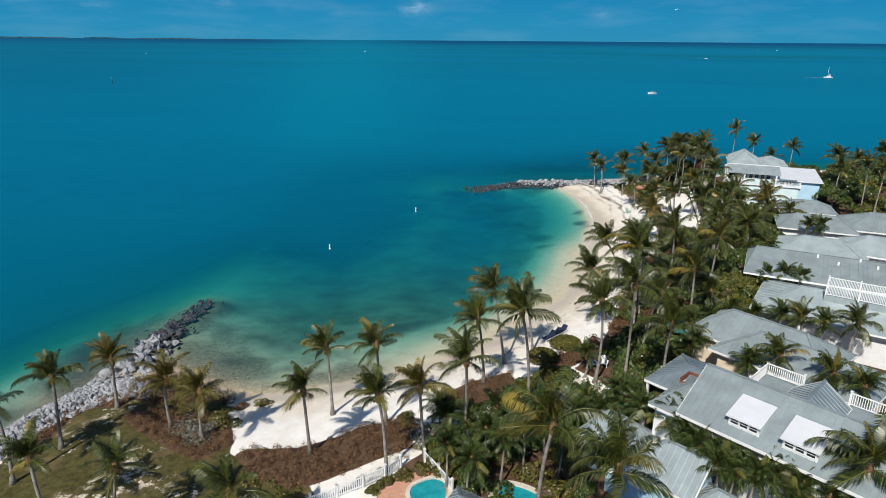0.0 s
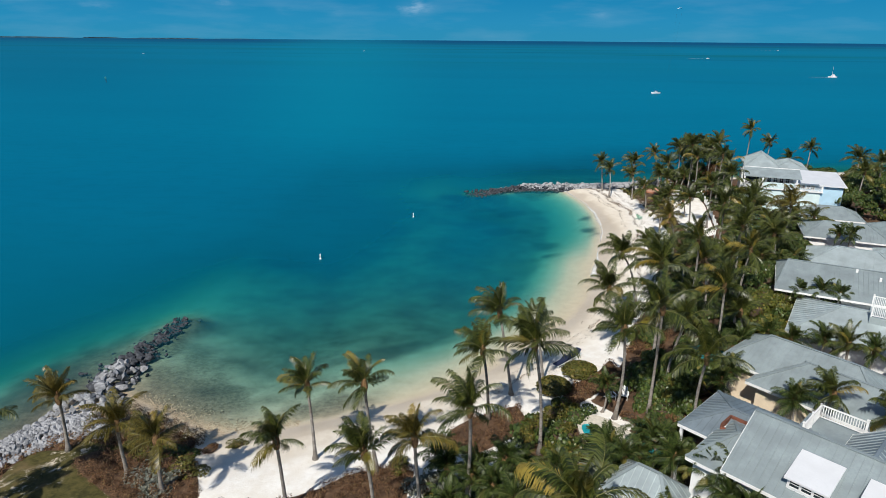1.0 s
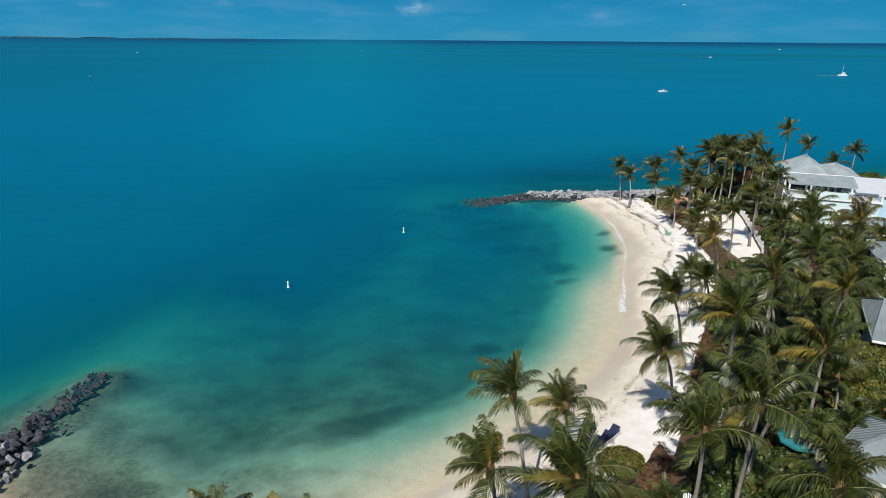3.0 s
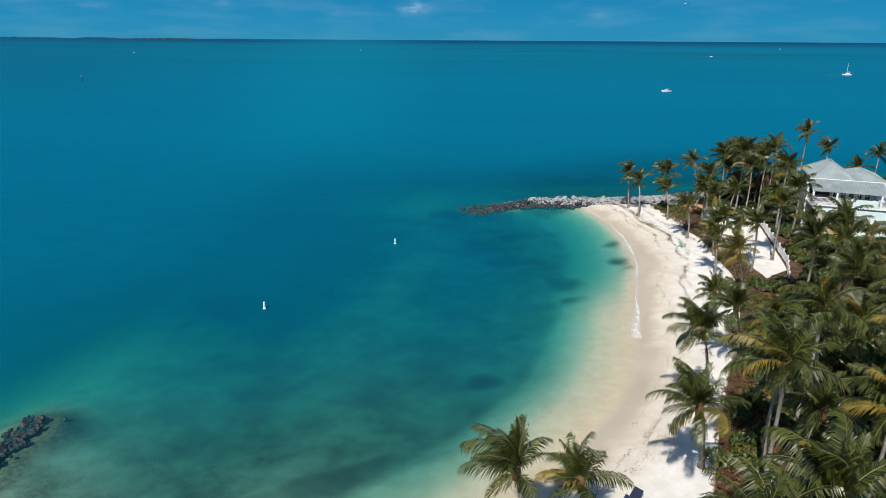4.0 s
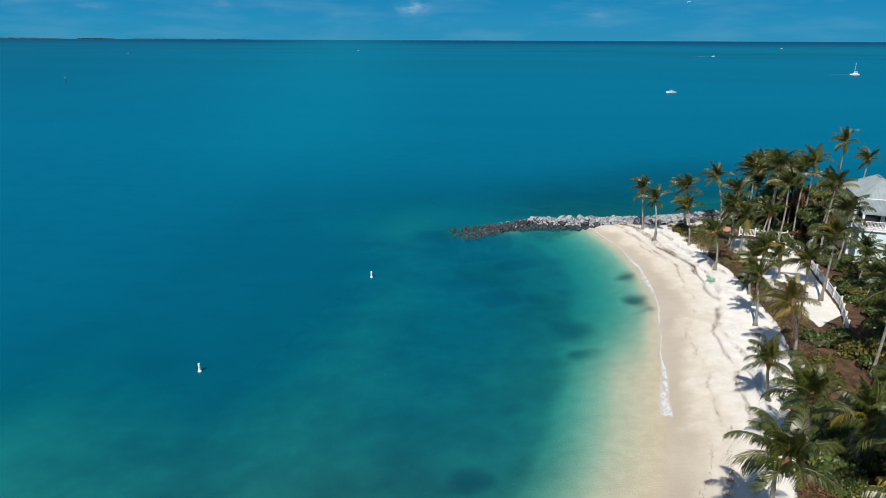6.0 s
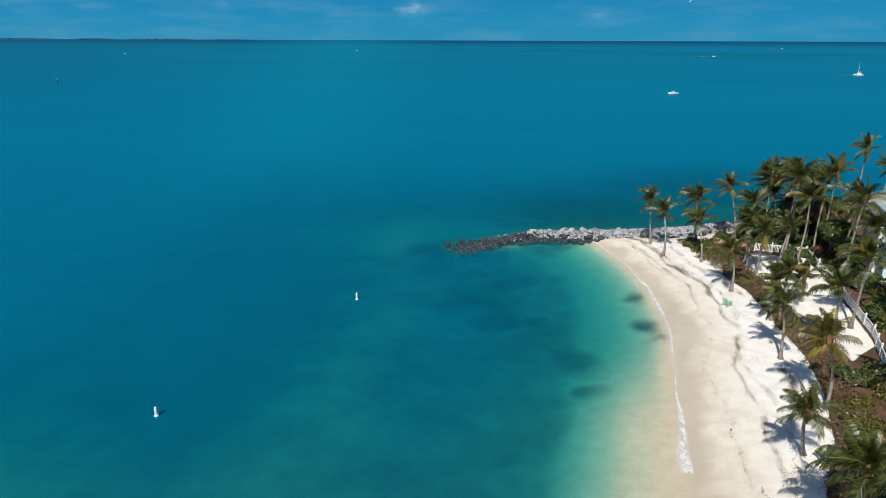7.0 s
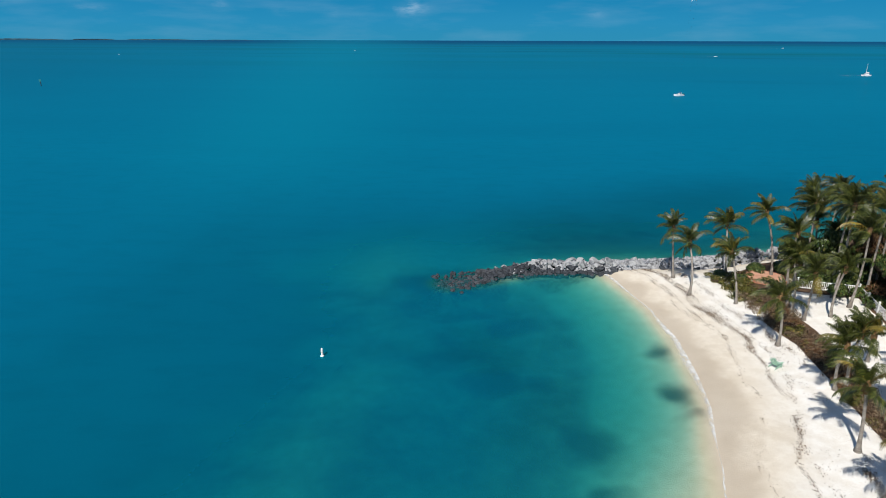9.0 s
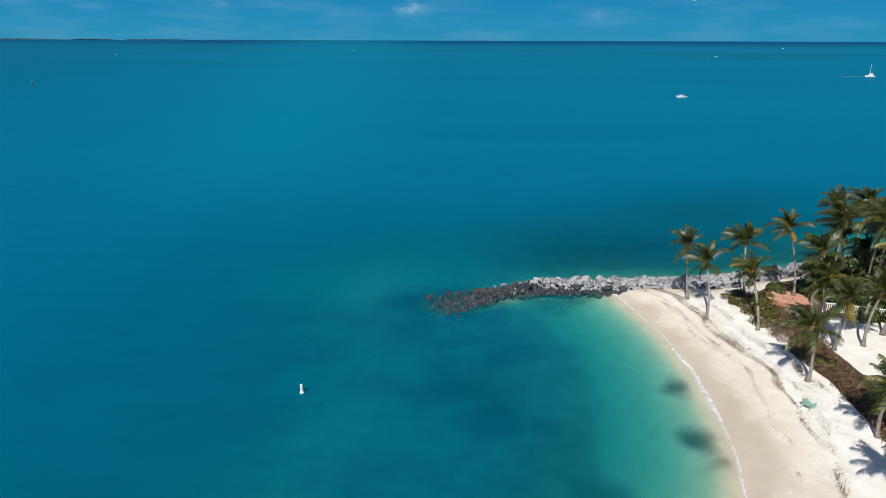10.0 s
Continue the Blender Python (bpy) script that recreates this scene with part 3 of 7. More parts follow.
gx, gy = axis(-48, 78, 0.3, 4900), axis(20, 152, 0.3, 4900)
GX, GY = np.meshgrid(gx, gy)
GZ, GD = land(GX, GY)
rng = np.random.default_rng(4)
ripple = np.sin(GX * 0.9 + 1.7 * np.sin(GY * 0.31)) * np.sin(GY * 0.8 + 1.3 * np.sin(GX * 0.37))
GZ = GZ + 0.05 * ripple * step(1.5, 6, GD)
ground = sheet("ground", gx, gy, GZ, ground_mat())
tagged(ground, "pale coral sand beach, lawn, garden soil and sandy sea bed", "ground", kind="structure")
lawn_w = np.maximum(step(-0.4, 0.4, polygon_distance(GX, GY, LAWN)), step(-0.4, 0.4, polygon_distance(GX, GY, [(41, 136), (43, 142), (52, 146), (54, 141), (47, 135)])))
soil_w = step(-0.4, 0.4, polygon_distance(GX, GY, SOIL)) * (1 - step(-0.4, 0.4, polygon_distance(GX, GY, CLEARING))) * (1 - step(-0.4, 0.4, polygon_distance(GX, GY, PATH_SAND))) * (1 - step(-0.4, 0.4, polygon_distance(GX, GY, YARD_SAND))) * (1 - lawn_w)
bay = step(6.0, 10.0, -GD) * step(-34, -26, GX) * (1 - step(138, 150, GY)) * (0.9 + 0.1 * step(-10, 4, GX + (GY - 80) * 0.25))
weed_w = np.maximum(blobs(GX, GY, WEED, 0.28), 0.60 * bay) + 0.8 * step(30, 55, -GD)
for poly in BEDS.values():
    soil_w = np.maximum(soil_w, step(-0.5, 0.2, polygon_distance(GX, GY, poly)))
lawn_w = np.maximum(lawn_w, (GD < 0) * blobs(GX, GY, [(-14, 62, 12, 5, 15, 0.5), (-12, 72, 16, 9, 25, 0.42), (-22, 61, 7, 4, -20, 1.2), (-24, 66, 7, 7, 0, 0.65), (-33, 60, 6, 16, 12, 1.0), (-10, 60, 6, 3, 20, 0.7), (5, 137.4, 7, 3, 22, 1.1), (16, 141.5, 9, 3, 5, 1.0), (-29.5, 72, 3.5, 8, 0, 1.1), (-22, 61.6, 5, 3, -15, 1.1)], 0.4))
lawn_w = np.maximum(lawn_w, 0.50 * step(-0.4, 0.4, polygon_distance(GX, GY, PATH_SAND)))
color_attr(ground, "cover", lawn_w, soil_w, weed_w)
float_attr(ground, "shore", GD)
float_attr(ground, "gravel", blobs(GX, GY, [(-24.5, 57.6, 6.0, 2.6, -28, 1.0), (-19, 55.6, 4.0, 1.3, -20, 0.8), (-28, 60, 2.5, 3.5, 0, 1.0)], 0.3))

wx, wy = axis(-60, 60, 0.6, 4900), axis(40, 175, 0.6, 4900)
WX, WY = np.meshgrid(wx, wy)
WZ, WD = land(WX, WY)
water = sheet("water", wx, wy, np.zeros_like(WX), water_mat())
tagged(water, "clear turquoise sea water with small ripples", "sea", kind="structure")
float_attr(water, "depth", np.maximum(-WZ, 0.0))
float_attr(water, "meadow", blobs(WX, WY, [(30, 160, 20, 11, 12, 0.62), (48, 163, 22, 9, 15, 0.62), (3, 139.5, 6, 3.5, 25, 0.35), (8, 120, 6, 5, 0, 0.45), (13, 111, 5, 6, 0, 0.45), (10, 96, 5, 3, 30, 0.35), (-5.0, 71.8, 9, 2.6, 30, 0.5), (22, 158, 15, 12, 40, 0.6), (45, 174, 26, 15, 30, 0.5)], 0.8))
float_attr(water, "shoal", blobs(WX, WY, [(-11, 69, 25, 12, 27, 0.9), (-30, 60, 8, 12, 20, 0.5)]))


def ground_z(x, y):
    z, _ = land(np.array([float(x)]), np.array([float(y)]))
    return float(z[0])


# ---- foam along the water line ----
def foam_strip(name, a, b, wide, seed):
    pts = [Vector((*p, 0)) for p in COAST[a:b]]
    line = []
    for p, q in zip(pts, pts[1:]):
        n = max(2, int((q - p).length / 0.4))
        line += [p.lerp(q, i / n) for i in range(n)]
    r = random.Random(seed)
    verts, faces, edge = [], [], []
    for i, p in enumerate(line):
        q = line[min(i + 1, len(line) - 1)] - line[max(i - 1, 0)]
        n = Vector((-q.y, q.x, 0)).normalized()
        sway = 0.25 * math.sin(i * 0.07 + seed) + 0.10 * math.sin(i * 0.31)
        w = wide * (0.55 + 0.45 * math.sin(i * 0.09 + seed * 2))
        w = max(w, 0.08)
        for k, e in ((-1.0, 0.0), (-0.3, 1.0), (0.3, 0.8), (1.0, 0.0)):
            verts.append(p + n * (sway + k * w + r.uniform(-0.04, 0.04)) + Vector((0, 0, 0.035)))
            edge.append(e)
    for i in range(len(line) - 1):
        for k in range(3):
            faces.append((i * 4 + k, i * 4 + k + 1, i * 4 + k + 5, i * 4 + k + 4))
    ob = new(name, mesh_from(name, verts, faces, FOAM))
    float_attr(ob, "edge", edge)
    return tagged(ob, "thin broken line of white foam along the sand", "foam", kind="stuff")


FOAM = foam_mat()
foam_strip("foam", 21, 31, 0.75, 1.0)

# ---- coconut palms ----
def frond_mesh(name, length, rise, droop, mat, pairs=60, leaf=0.90, seed=0, lift=0.10, swing=0):
    """One feather-shaped leaf along +x: a tapering midrib that bends under its weight and two rows of hanging leaflets.
    swing: the wind bends the leaf and combs its leaflets to one side (-1, 0, 1)."""
    r = random.Random(seed)
    n = 10
    pts, tang = [], []
    p, a, yaw = Vector((0, 0, 0)), radians(rise), 0.0
    for i in range(n + 1):
        pts.append(p.copy())
        d = Vector((math.cos(a) * math.cos(yaw), math.cos(a) * math.sin(yaw), math.sin(a)))
        tang.append(d)
        p = p + d * (length / n)
        a -= radians(droop) / n * (0.45 + 1.1 * i / n)
        yaw += radians(46) * swing / n * (0.4 + 1.2 * i / n)
    verts, faces = [], []
    for i, q in enumerate(pts):
        w = 0.032 * (1 - i / n) + 0.008
        side_v = tang[i].cross(Vector((0, 0, 1)))
        side_v = side_v.normalized() if side_v.length > 0.05 else Vector((0, -1, 0))
        up = side_v.cross(tang[i])
        for s, t in ((-1, -0.4), (1, -0.4), (0, 0.8)):
            verts.append(q - side_v * (s * w) + up * (t * w))
    for i in range(n):
        for k in range(3):
            a0, b0 = i * 3 + k, i * 3 + (k + 1) % 3
            faces.append((a0, b0, b0 + 3, a0 + 3))
    ribs = len(faces)
    for side in (-1, 1):
        for j in range(pairs):
            t = 0.12 + 0.87 * (j + r.uniform(-0.3, 0.3)) / (pairs - 1)
            t = min(max(t, 0.08), 0.985)
            i = min(int(t * n), n - 1)
            f = t * n - i
            q = pts[i].lerp(pts[i + 1], f)
            d = tang[i].lerp(tang[i + 1], f).normalized()
            lat = Vector((0, 0, 1)).cross(d)
            lat = lat.normalized() if lat.length > 0.05 else Vector((0, 1, 0))
            up = d.cross(lat)
            size = leaf * (0.45 + 0.85 * math.sin(math.pi * min(1, 0.16 + 0.80 * t)) ** 0.8) * r.uniform(0.8, 1.12)
            sweep = radians(60 - 34 * t + r.uniform(-9, 9))
            out = (d * math.cos(sweep) + lat * (side * math.sin(sweep)) + up * (lift * r.uniform(-0.2, 1.2)) + lat * (swing * r.uniform(0.25, 0.55))).normalized()
            w = 0.048 * (1 - 0.35 * t)
            fall = r.uniform(0.45, 1.0)
            mid = q + out * size * 0.50 + Vector((0, 0, -size * 0.13 * fall))
            tip = q + out * size * 0.86 + lat * (swing * size * 0.12) + Vector((0, 0, -size * 0.78 * fall))
            b = len(verts)
            verts += [q - d * w * 0.6, q + d * w * 0.6, mid + d * w, mid - d * w, tip]
            faces += [(b, b + 1, b + 2, b + 3), (b + 3, b + 2, b + 4)]
    me = mesh_from(name, verts, faces, mat)
    me.materials.append(RIB)
    me.polygons.foreach_set("material_index", [1] * ribs + [0] * (len(faces) - ribs))
    return me


def frond_set(mat, tag):
    # (from the spear leaves in the middle down to the old ones that hang), each bent to either side and straight
    rows = []
    for i, (length, rise, droop) in enumerate(((3.0, 86, 34), (3.4, 78, 62), (3.7, 68, 84), (3.7, 54, 94), (3.6, 36, 88), (3.4, 14, 66), (3.0, -24, 46))):
        rows.append({swing: frond_mesh("frond " + tag, length, rise, droop, mat, seed=i * 7 + swing, swing=swing) for swing in (-1, 0, 1)})
    return rows


FRONDS = frond_set(FROND, "coconut")
FRONDS_GOLD = frond_set(FROND_GOLD, "yellowed")
FRONDS_DARK = frond_set(FROND_DARK, "garden")
WIND_TO = 165.0                       # the way the sea wind blows, in degrees from +x


def tube(bm, pts, radii, sides=9):
    rings = []
    for i, p in enumerate(pts):
        d = (pts[min(i + 1, len(pts) - 1)] - pts[max(i - 1, 0)]).normalized()
        a = d.orthogonal().normalized() if abs(d.x) + abs(d.y) > 0.9 else d.cross(Vector((1, 0, 0))).normalized()
        b = d.cross(a)
        rings.append([bm.verts.new(p + (a * math.cos(t) + b * math.sin(t)) * radii[i]) for t in (2 * math.pi * k / sides for k in range(sides))])
    for u, v in zip(rings, rings[1:]):
        for k in range(sides):
            bm.faces.new((u[k], u[(k + 1) % sides], v[(k + 1) % sides], v[k]))
    bm.faces.new(rings[-1])
    bm.faces.new(rings[0][::-1])


PALMS = []
bm = bmesh.new()
bmesh.ops.create_icosphere(bm, subdivisions=1, radius=0.11)
NUT_MESH = bpy.data.meshes.new("coconut")
bm.to_mesh(NUT_MESH)
bm.free()
NUT_MESH.materials.append(NUT)


def palm(crown, base=None, size=1.0, seed=0, label="tall coconut palm with a slender grey trunk and windblown green fronds", fronds=None, count=18, name="coconut_palm", group="coconut palms", wind=20, nuts=True, fat=1.0):
    r = random.Random(seed * 31 + 5)
    cx, cy, cz = crown
    bx, by = base if base else (cx + r.uniform(-0.9, 0.9), cy + r.uniform(-0.9, 0.9))
    gz = ground_z(bx, by) - 0.12
    thing = empty(name, bx, by, gz, 0, label, "palm tree", group)
    top = Vector((cx - bx, cy - by, cz - gz))
    bow = Vector((-top.x, -top.y, 0)) * 0.22 + Vector((r.uniform(-0.25, 0.25), r.uniform(-0.25, 0.25), 0))
    pts, radii = [], []
    n = 12
    for i in range(n + 1):
        t = i / n
        p = top * t + bow * (4 * t * (1 - t))
        pts.append(p)
        radii.append(fat * ((0.095 + 0.03 * (1 - t)) + 0.16 * math.exp(-t * 14) + 0.03 * math.exp(-(1 - t) * 18)))
    bm = bmesh.new()
    tube(bm, pts, radii)
    part("trunk", bm, BARK, thing, smooth=True)
    # the fibrous heart from which the leaves spring
    bm = bmesh.new()
    tube(bm, [top + Vector((0, 0, z)) for z in (-0.45, -0.1, 0.25, 0.6)], [0.16, 0.24, 0.20, 0.06], 8)
    part("crown_heart", bm, FIBRE, thing, "brown fibrous leaf sheaths")
    sets = fronds or FRONDS
    turn = r.uniform(0, 360)
    lean = Matrix.Rotation(radians(wind * 0.2), 4, Vector((-math.sin(radians(WIND_TO)), math.cos(radians(WIND_TO)), 0)))
    for i in range(count):
        t = (i + 0.5) / count
        level = min(6, max(0, int(t ** 1.2 * 6.7 + r.uniform(-0.45, 0.45))))
        az = turn + i * 137.5 + r.uniform(-16, 16)
        # the sea wind combs the leaves over: they turn, bend and lean with it
        away = math.sin(radians(az - WIND_TO))
        az -= wind * away
        swing = 0 if abs(away) < 0.35 or wind < 10 or r.random() < 0.15 else (-1 if away > 0 else 1)
        ob = new("frond", sets[level][swing])
        ob.parent = thing
        s = size * r.uniform(0.62, 0.93)
        ob.matrix_basis = Matrix.Translation(top + Vector((0, 0, 0.25 - 0.3 * t))) @ lean @ pose(0, 0, 0, r.uniform(-26, 26), r.uniform(-13, 11), az) @ Matrix.Diagonal((s, s, s, 1))
    if nuts and r.random() < 0.6:
        for _ in range(r.randint(3, 6)):
            a = r.uniform(0, 6.28)
            nut = new("coconut", NUT_MESH)
            nut.parent = thing
            nut.matrix_basis = Matrix.Translation(top + Vector((0.27 * math.cos(a), 0.27 * math.sin(a), -0.25 + r.uniform(-0.2, 0.1)))) @ Matrix.Diagonal((1, 1, 1.25, 1))
    PALMS.append((cx, cy))
    return thing

# ---- houses ----
def gable_roof(parent, name, L, W, eave, ridge, hip0, hip1, mat, seam=0.42, cx=0.0, cy=0.0, turn=0.0, fascia=True, thick=0.12, seam_mat=None):
    """A metal roof over a rectangle L by W, its ridge along local x; hip0, hip1: how far the ridge stops short of either end (0: gable)."""
    m = pose(cx, cy, 0, 0, 0, turn)
    bm = bmesh.new()
    a, b = L / 2, W / 2
    pts = [(-a, -b, eave), (a, -b, eave), (a, b, eave), (-a, b, eave), (-a + hip0, 0, ridge), (a - hip1, 0, ridge)]
    top = [bm.verts.new(m @ Vector(p)) for p in pts]
    low = [bm.verts.new(m @ (Vector(p) - Vector((0, 0, thick)))) for p in pts]
    for f in ((0, 1, 5, 4), (2, 3, 4, 5), (3, 0, 4), (1, 2, 5)):
        if len(f) == 3 and (hip0 if f[0] == 3 else hip1) == 0:
            continue
        bm.faces.new([top[i] for i in f])
        bm.faces.new([low[i] for i in f[::-1]])
    rim = [(0, 1), (2, 3)]
    rim += [(3, 0)] if hip0 else [(3, 4), (4, 0)]
    rim += [(1, 2)] if hip1 else [(1, 5), (5, 2)]
    for i, j in rim:
        bm.faces.new((top[j], top[i], low[i], low[j]))
    body = part(name, bm, mat, parent)
    bm = bmesh.new()
    k = (ridge - eave)
    x = -a + seam * 0.5
    while x < a:
        f = 1.0
        if hip0 and x < -a + hip0:
            f = (x + a) / hip0
        if hip1 and x > a - hip1:
            f = min(f, (a - x) / hip1)
        for s in (-1, 1):
            beam(bm, m @ Vector((x, s * b, eave + 0.02)), m @ Vector((x, s * b * (1 - f), eave + k * f + 0.02)), 0.035, 0.05)
        x += seam
    for hip, s in ((hip0, -1), (hip1, 1)):
        if hip <= 0.3:
            continue
        y = -b + seam * 0.5
        while y < b:
            f = 1 - abs(y) / b
            if f > 0.06:
                beam(bm, m @ Vector((s * a, y, eave + 0.02)), m @ Vector((s * (a - hip * f), y, eave + k * f + 0.02)), 0.035, 0.05)
            y += seam
    tagged(part("seams", bm, seam_mat or mat, body), kind="stuff")
    caps = [((-a + hip0 * 0.98, 0, ridge + 0.03), (a - hip1 * 0.98, 0, ridge + 0.03))]
    for sx_, hip in ((-1, hip0), (1, hip1)):
        if hip > 0.3:
            for sy_ in (-1, 1):
                caps.append(((sx_ * a, sy_ * b, eave + 0.03), (sx_ * (a - hip), 0, ridge + 0.03)))
    for p, q in caps:
        if (Vector(p) - Vector(q)).length > 0.05:
            bm = bmesh.new()
            beam(bm, m @ Vector(p), m @ Vector(q), 0.20, 0.06)
            part("ridge_cap", bm, mat, body)
    if fascia:
        c = [m @ Vector((sx_ * a, sy_ * b, eave - 0.12)) for sx_, sy_ in ((-1, -1), (1, -1), (1, 1), (-1, 1))]
        boards = [(c[0], c[1]), (c[2], c[3])]
        for i, j, hip in ((3, 0, hip0), (1, 2, hip1)):
            if hip:
                boards.append((c[i], c[j]))
            else:
                mid = (c[i] + c[j]) / 2 + Vector((0, 0, ridge - eave))
                boards += [(c[i], mid), (mid, c[j])]
        for p, q in boards:
            bm = bmesh.new()
            beam(bm, p, q, 0.06, 0.20)
            part("fascia", bm, WHITE, body, "white painted fascia board")
    return body


def walls(parent, L, W, z0, z1, mat, cx=0.0, cy=0.0, turn=0.0, name="wall", gable=0.0):
    m = pose(cx, cy, 0, 0, 0, turn)
    bm = bmesh.new()
    box(bm, -L / 2, -W / 2, z0, L / 2, W / 2, z1, m)
    if gable:
        for s in (-1, 1):
            x = s * L / 2
            vs = [bm.verts.new(m @ Vector(p)) for p in ((x, -W / 2, z1), (x, W / 2, z1), (x, 0, z1 + gable), (x - s * 0.15, -W / 2, z1), (x - s * 0.15, W / 2, z1), (x - s * 0.15, 0, z1 + gable))]
            bm.faces.new(vs[:3]), bm.faces.new(vs[3:]), bm.faces.new((vs[0], vs[2], vs[5], vs[3])), bm.faces.new((vs[1], vs[2], vs[5], vs[4]))
    return part(name, bm, mat, parent)


def window(parent, x, y, z, w, h, turn=0.0, bars=1, frame_mat=None):
    """A window set into a wall that faces local -y: frame proud of the wall, dark panes between glazing bars."""
    m = pose(x, y, z, 0, 0, turn)
    bm = bmesh.new()
    t = 0.07
    rings = []
    for g, y in ((t, -0.07), (0, -0.07), (0, 0.03), (t, 0.03)):
        rings.append([bm.verts.new(m @ Vector((u, y, v))) for u, v in ((-w / 2 - g, -g), (w / 2 + g, -g), (w / 2 + g, h + g), (-w / 2 - g, h + g))])
    for a, b in zip(rings, rings[1:] + rings[:1]):
        for i in range(4):
            bm.faces.new((a[i], a[(i + 1) % 4], b[(i + 1) % 4], b[i]))
    ob = part("window", bm, frame_mat or WHITE, parent)
    bars_at = [(-w / 2 + w * (i + 1) / (bars + 1) - 0.02, 0, -w / 2 + w * (i + 1) / (bars + 1) + 0.02, h) for i in range(bars)]
    for u0, v0, u1, v1 in bars_at + [(-w / 2, h / 2 - 0.02, w / 2, h / 2 + 0.02)]:
        bm = bmesh.new()
        box(bm, u0, -0.055 if u1 - u0 < 0.1 else -0.052, v0, u1, 0.0, v1, m)
        part("glazing_bar", bm, frame_mat or WHITE, ob)
    bm = bmesh.new()
    box(bm, -w / 2, -0.035, 0, w / 2, -0.012, h, m)
    part("pane", bm, GLASS, ob, "dark reflecting glass")
    return ob


def railing(parent, a, b, h=0.95, gap=0.14, post=2.0, name="railing"):
    """White balusters between a bottom and a top rail, with square posts."""
    a, b = Vector(a), Vector(b)
    d = b - a
    up = Vector((0, 0, 1))
    bm = bmesh.new()
    beam(bm, a + up * h, b + up * h, 0.09, 0.07), beam(bm, a + up * 0.12, b + up * 0.12, 0.07, 0.06)
    rail = part(name, bm, WHITE, parent)
    bm = bmesh.new()
    n = max(2, int(d.length / gap))
    for i in range(1, n):
        p = a + d * (i / n)
        beam(bm, p + up * 0.12, p + up * h, 0.045, 0.045)
    tagged(part("baluster_row", bm, WHITE, rail), kind="stuff")
    n = max(1, round(d.length / post))
    for i in range(n + 1):
        p = a + d * (i / n)
        bm = bmesh.new()
        beam(bm, p - up * 0.05, p + up * (h + 0.12), 0.13, 0.13)
        box(bm, p.x - 0.09, p.y - 0.09, p.z + h + 0.12, p.x + 0.09, p.y + 0.09, p.z + h + 0.17)
        part("post", bm, WHITE, rail)
    return rail


def house(x, y, turn, label):
    return empty("house", x, y, 1.35, turn, label, "house", "beach houses")


G0 = 1.35
# the house with two white dormers
hA = house(24.04, 41.56, -45, "two-storey white house with grey metal roof and white dormers")
walls(hA, 11.6, 6.6, 0, 7.35 - G0, WHITE, gable=1.85)
gable_roof(hA, "roof", 12.7, 7.7, 7.40 - G0, 9.6 - G0, 0, 0, ROOF)
for u0, u1 in ((2.65, 4.8), (5.9, 8.1)):
    c = (u0 + u1) / 2 - 6.0
    w = u1 - u0
    bm = bmesh.new()
    box(bm, c - w / 2 + 0.12, -3.2, 6.1, c + w / 2 - 0.12, -1.2, 7.18)
    dormer = part("dormer", bm, WHITE, hA, "white dormer with a low flat roof")
    bm = bmesh.new()
    vs = [(c - w / 2, -3.5, 7.22), (c + w / 2, -3.5, 7.22), (c + w / 2, -1.1, 7.72), (c - w / 2, -1.1, 7.72)]
    lo = [bm.verts.new((p[0], p[1], p[2] - 0.1)) for p in vs]
    hi = [bm.verts.new(p) for p in vs]
    bm.faces.new(hi), bm.faces.new(lo[::-1])
    for i in range(4):
        bm.faces.new((lo[i], lo[(i + 1) % 4], hi[(i + 1) % 4], hi[i]))
    part("dormer_roof", bm, ROOF_WHITE, dormer, "bright white roof panel")
    for i in range(3):
        window(dormer, c + (i - 1) * (w - 0.4) / 3, -3.2, 6.65, 0.46, 0.36, 0, 0)
# lower roof at the gable end, cross gable and roof deck behind
gable_roof(hA, "end_roof", 2.4, 6.4, 6.95 - G0, 7.9 - G0, 1.6, 0, ROOF, cx=-7.3, cy=-0.4)
walls(hA, 2.0, 5.4, 0, 6.9 - G0, WHITE, -7.2, -0.4)
gable_roof(hA, "cross_roof", 4.6, 3.8, 6.9 - G0, 8.3 - G0, 0.0, 0.0, ROOF_DARK, cx=-0.6, cy=4.0, turn=90, seam_mat=ROOF_LIGHT)
walls(hA, 3.2, 4.2, 0, 6.8 - G0, WHITE, -0.6, 4.0, gable=0.0)
bm = bmesh.new()
box(bm, -5.2, 3.2, 5.3, 3.2, 7.0, 5.5)
deck = part("roof_deck", bm, ROOF, hA)
railing(hA, (-4.6, 6.8, 5.5), (-2.0, 6.8, 5.5))
railing(hA, (-4.6, 3.6, 5.5), (-4.6, 6.8, 5.5))
railing(hA, (1.0, 6.8, 5.5), (3.2, 6.8, 5.5))
gable_roof(hA, "back_roof", 8.0, 4.4, 5.6 - G0, 6.6 - G0, 1.5, 0, ROOF_DARK, cx=4.6, cy=5.4)
walls(hA, 7.0, 3.4, 0, 5.4 - G0, WHITE, 4.8, 5.2)

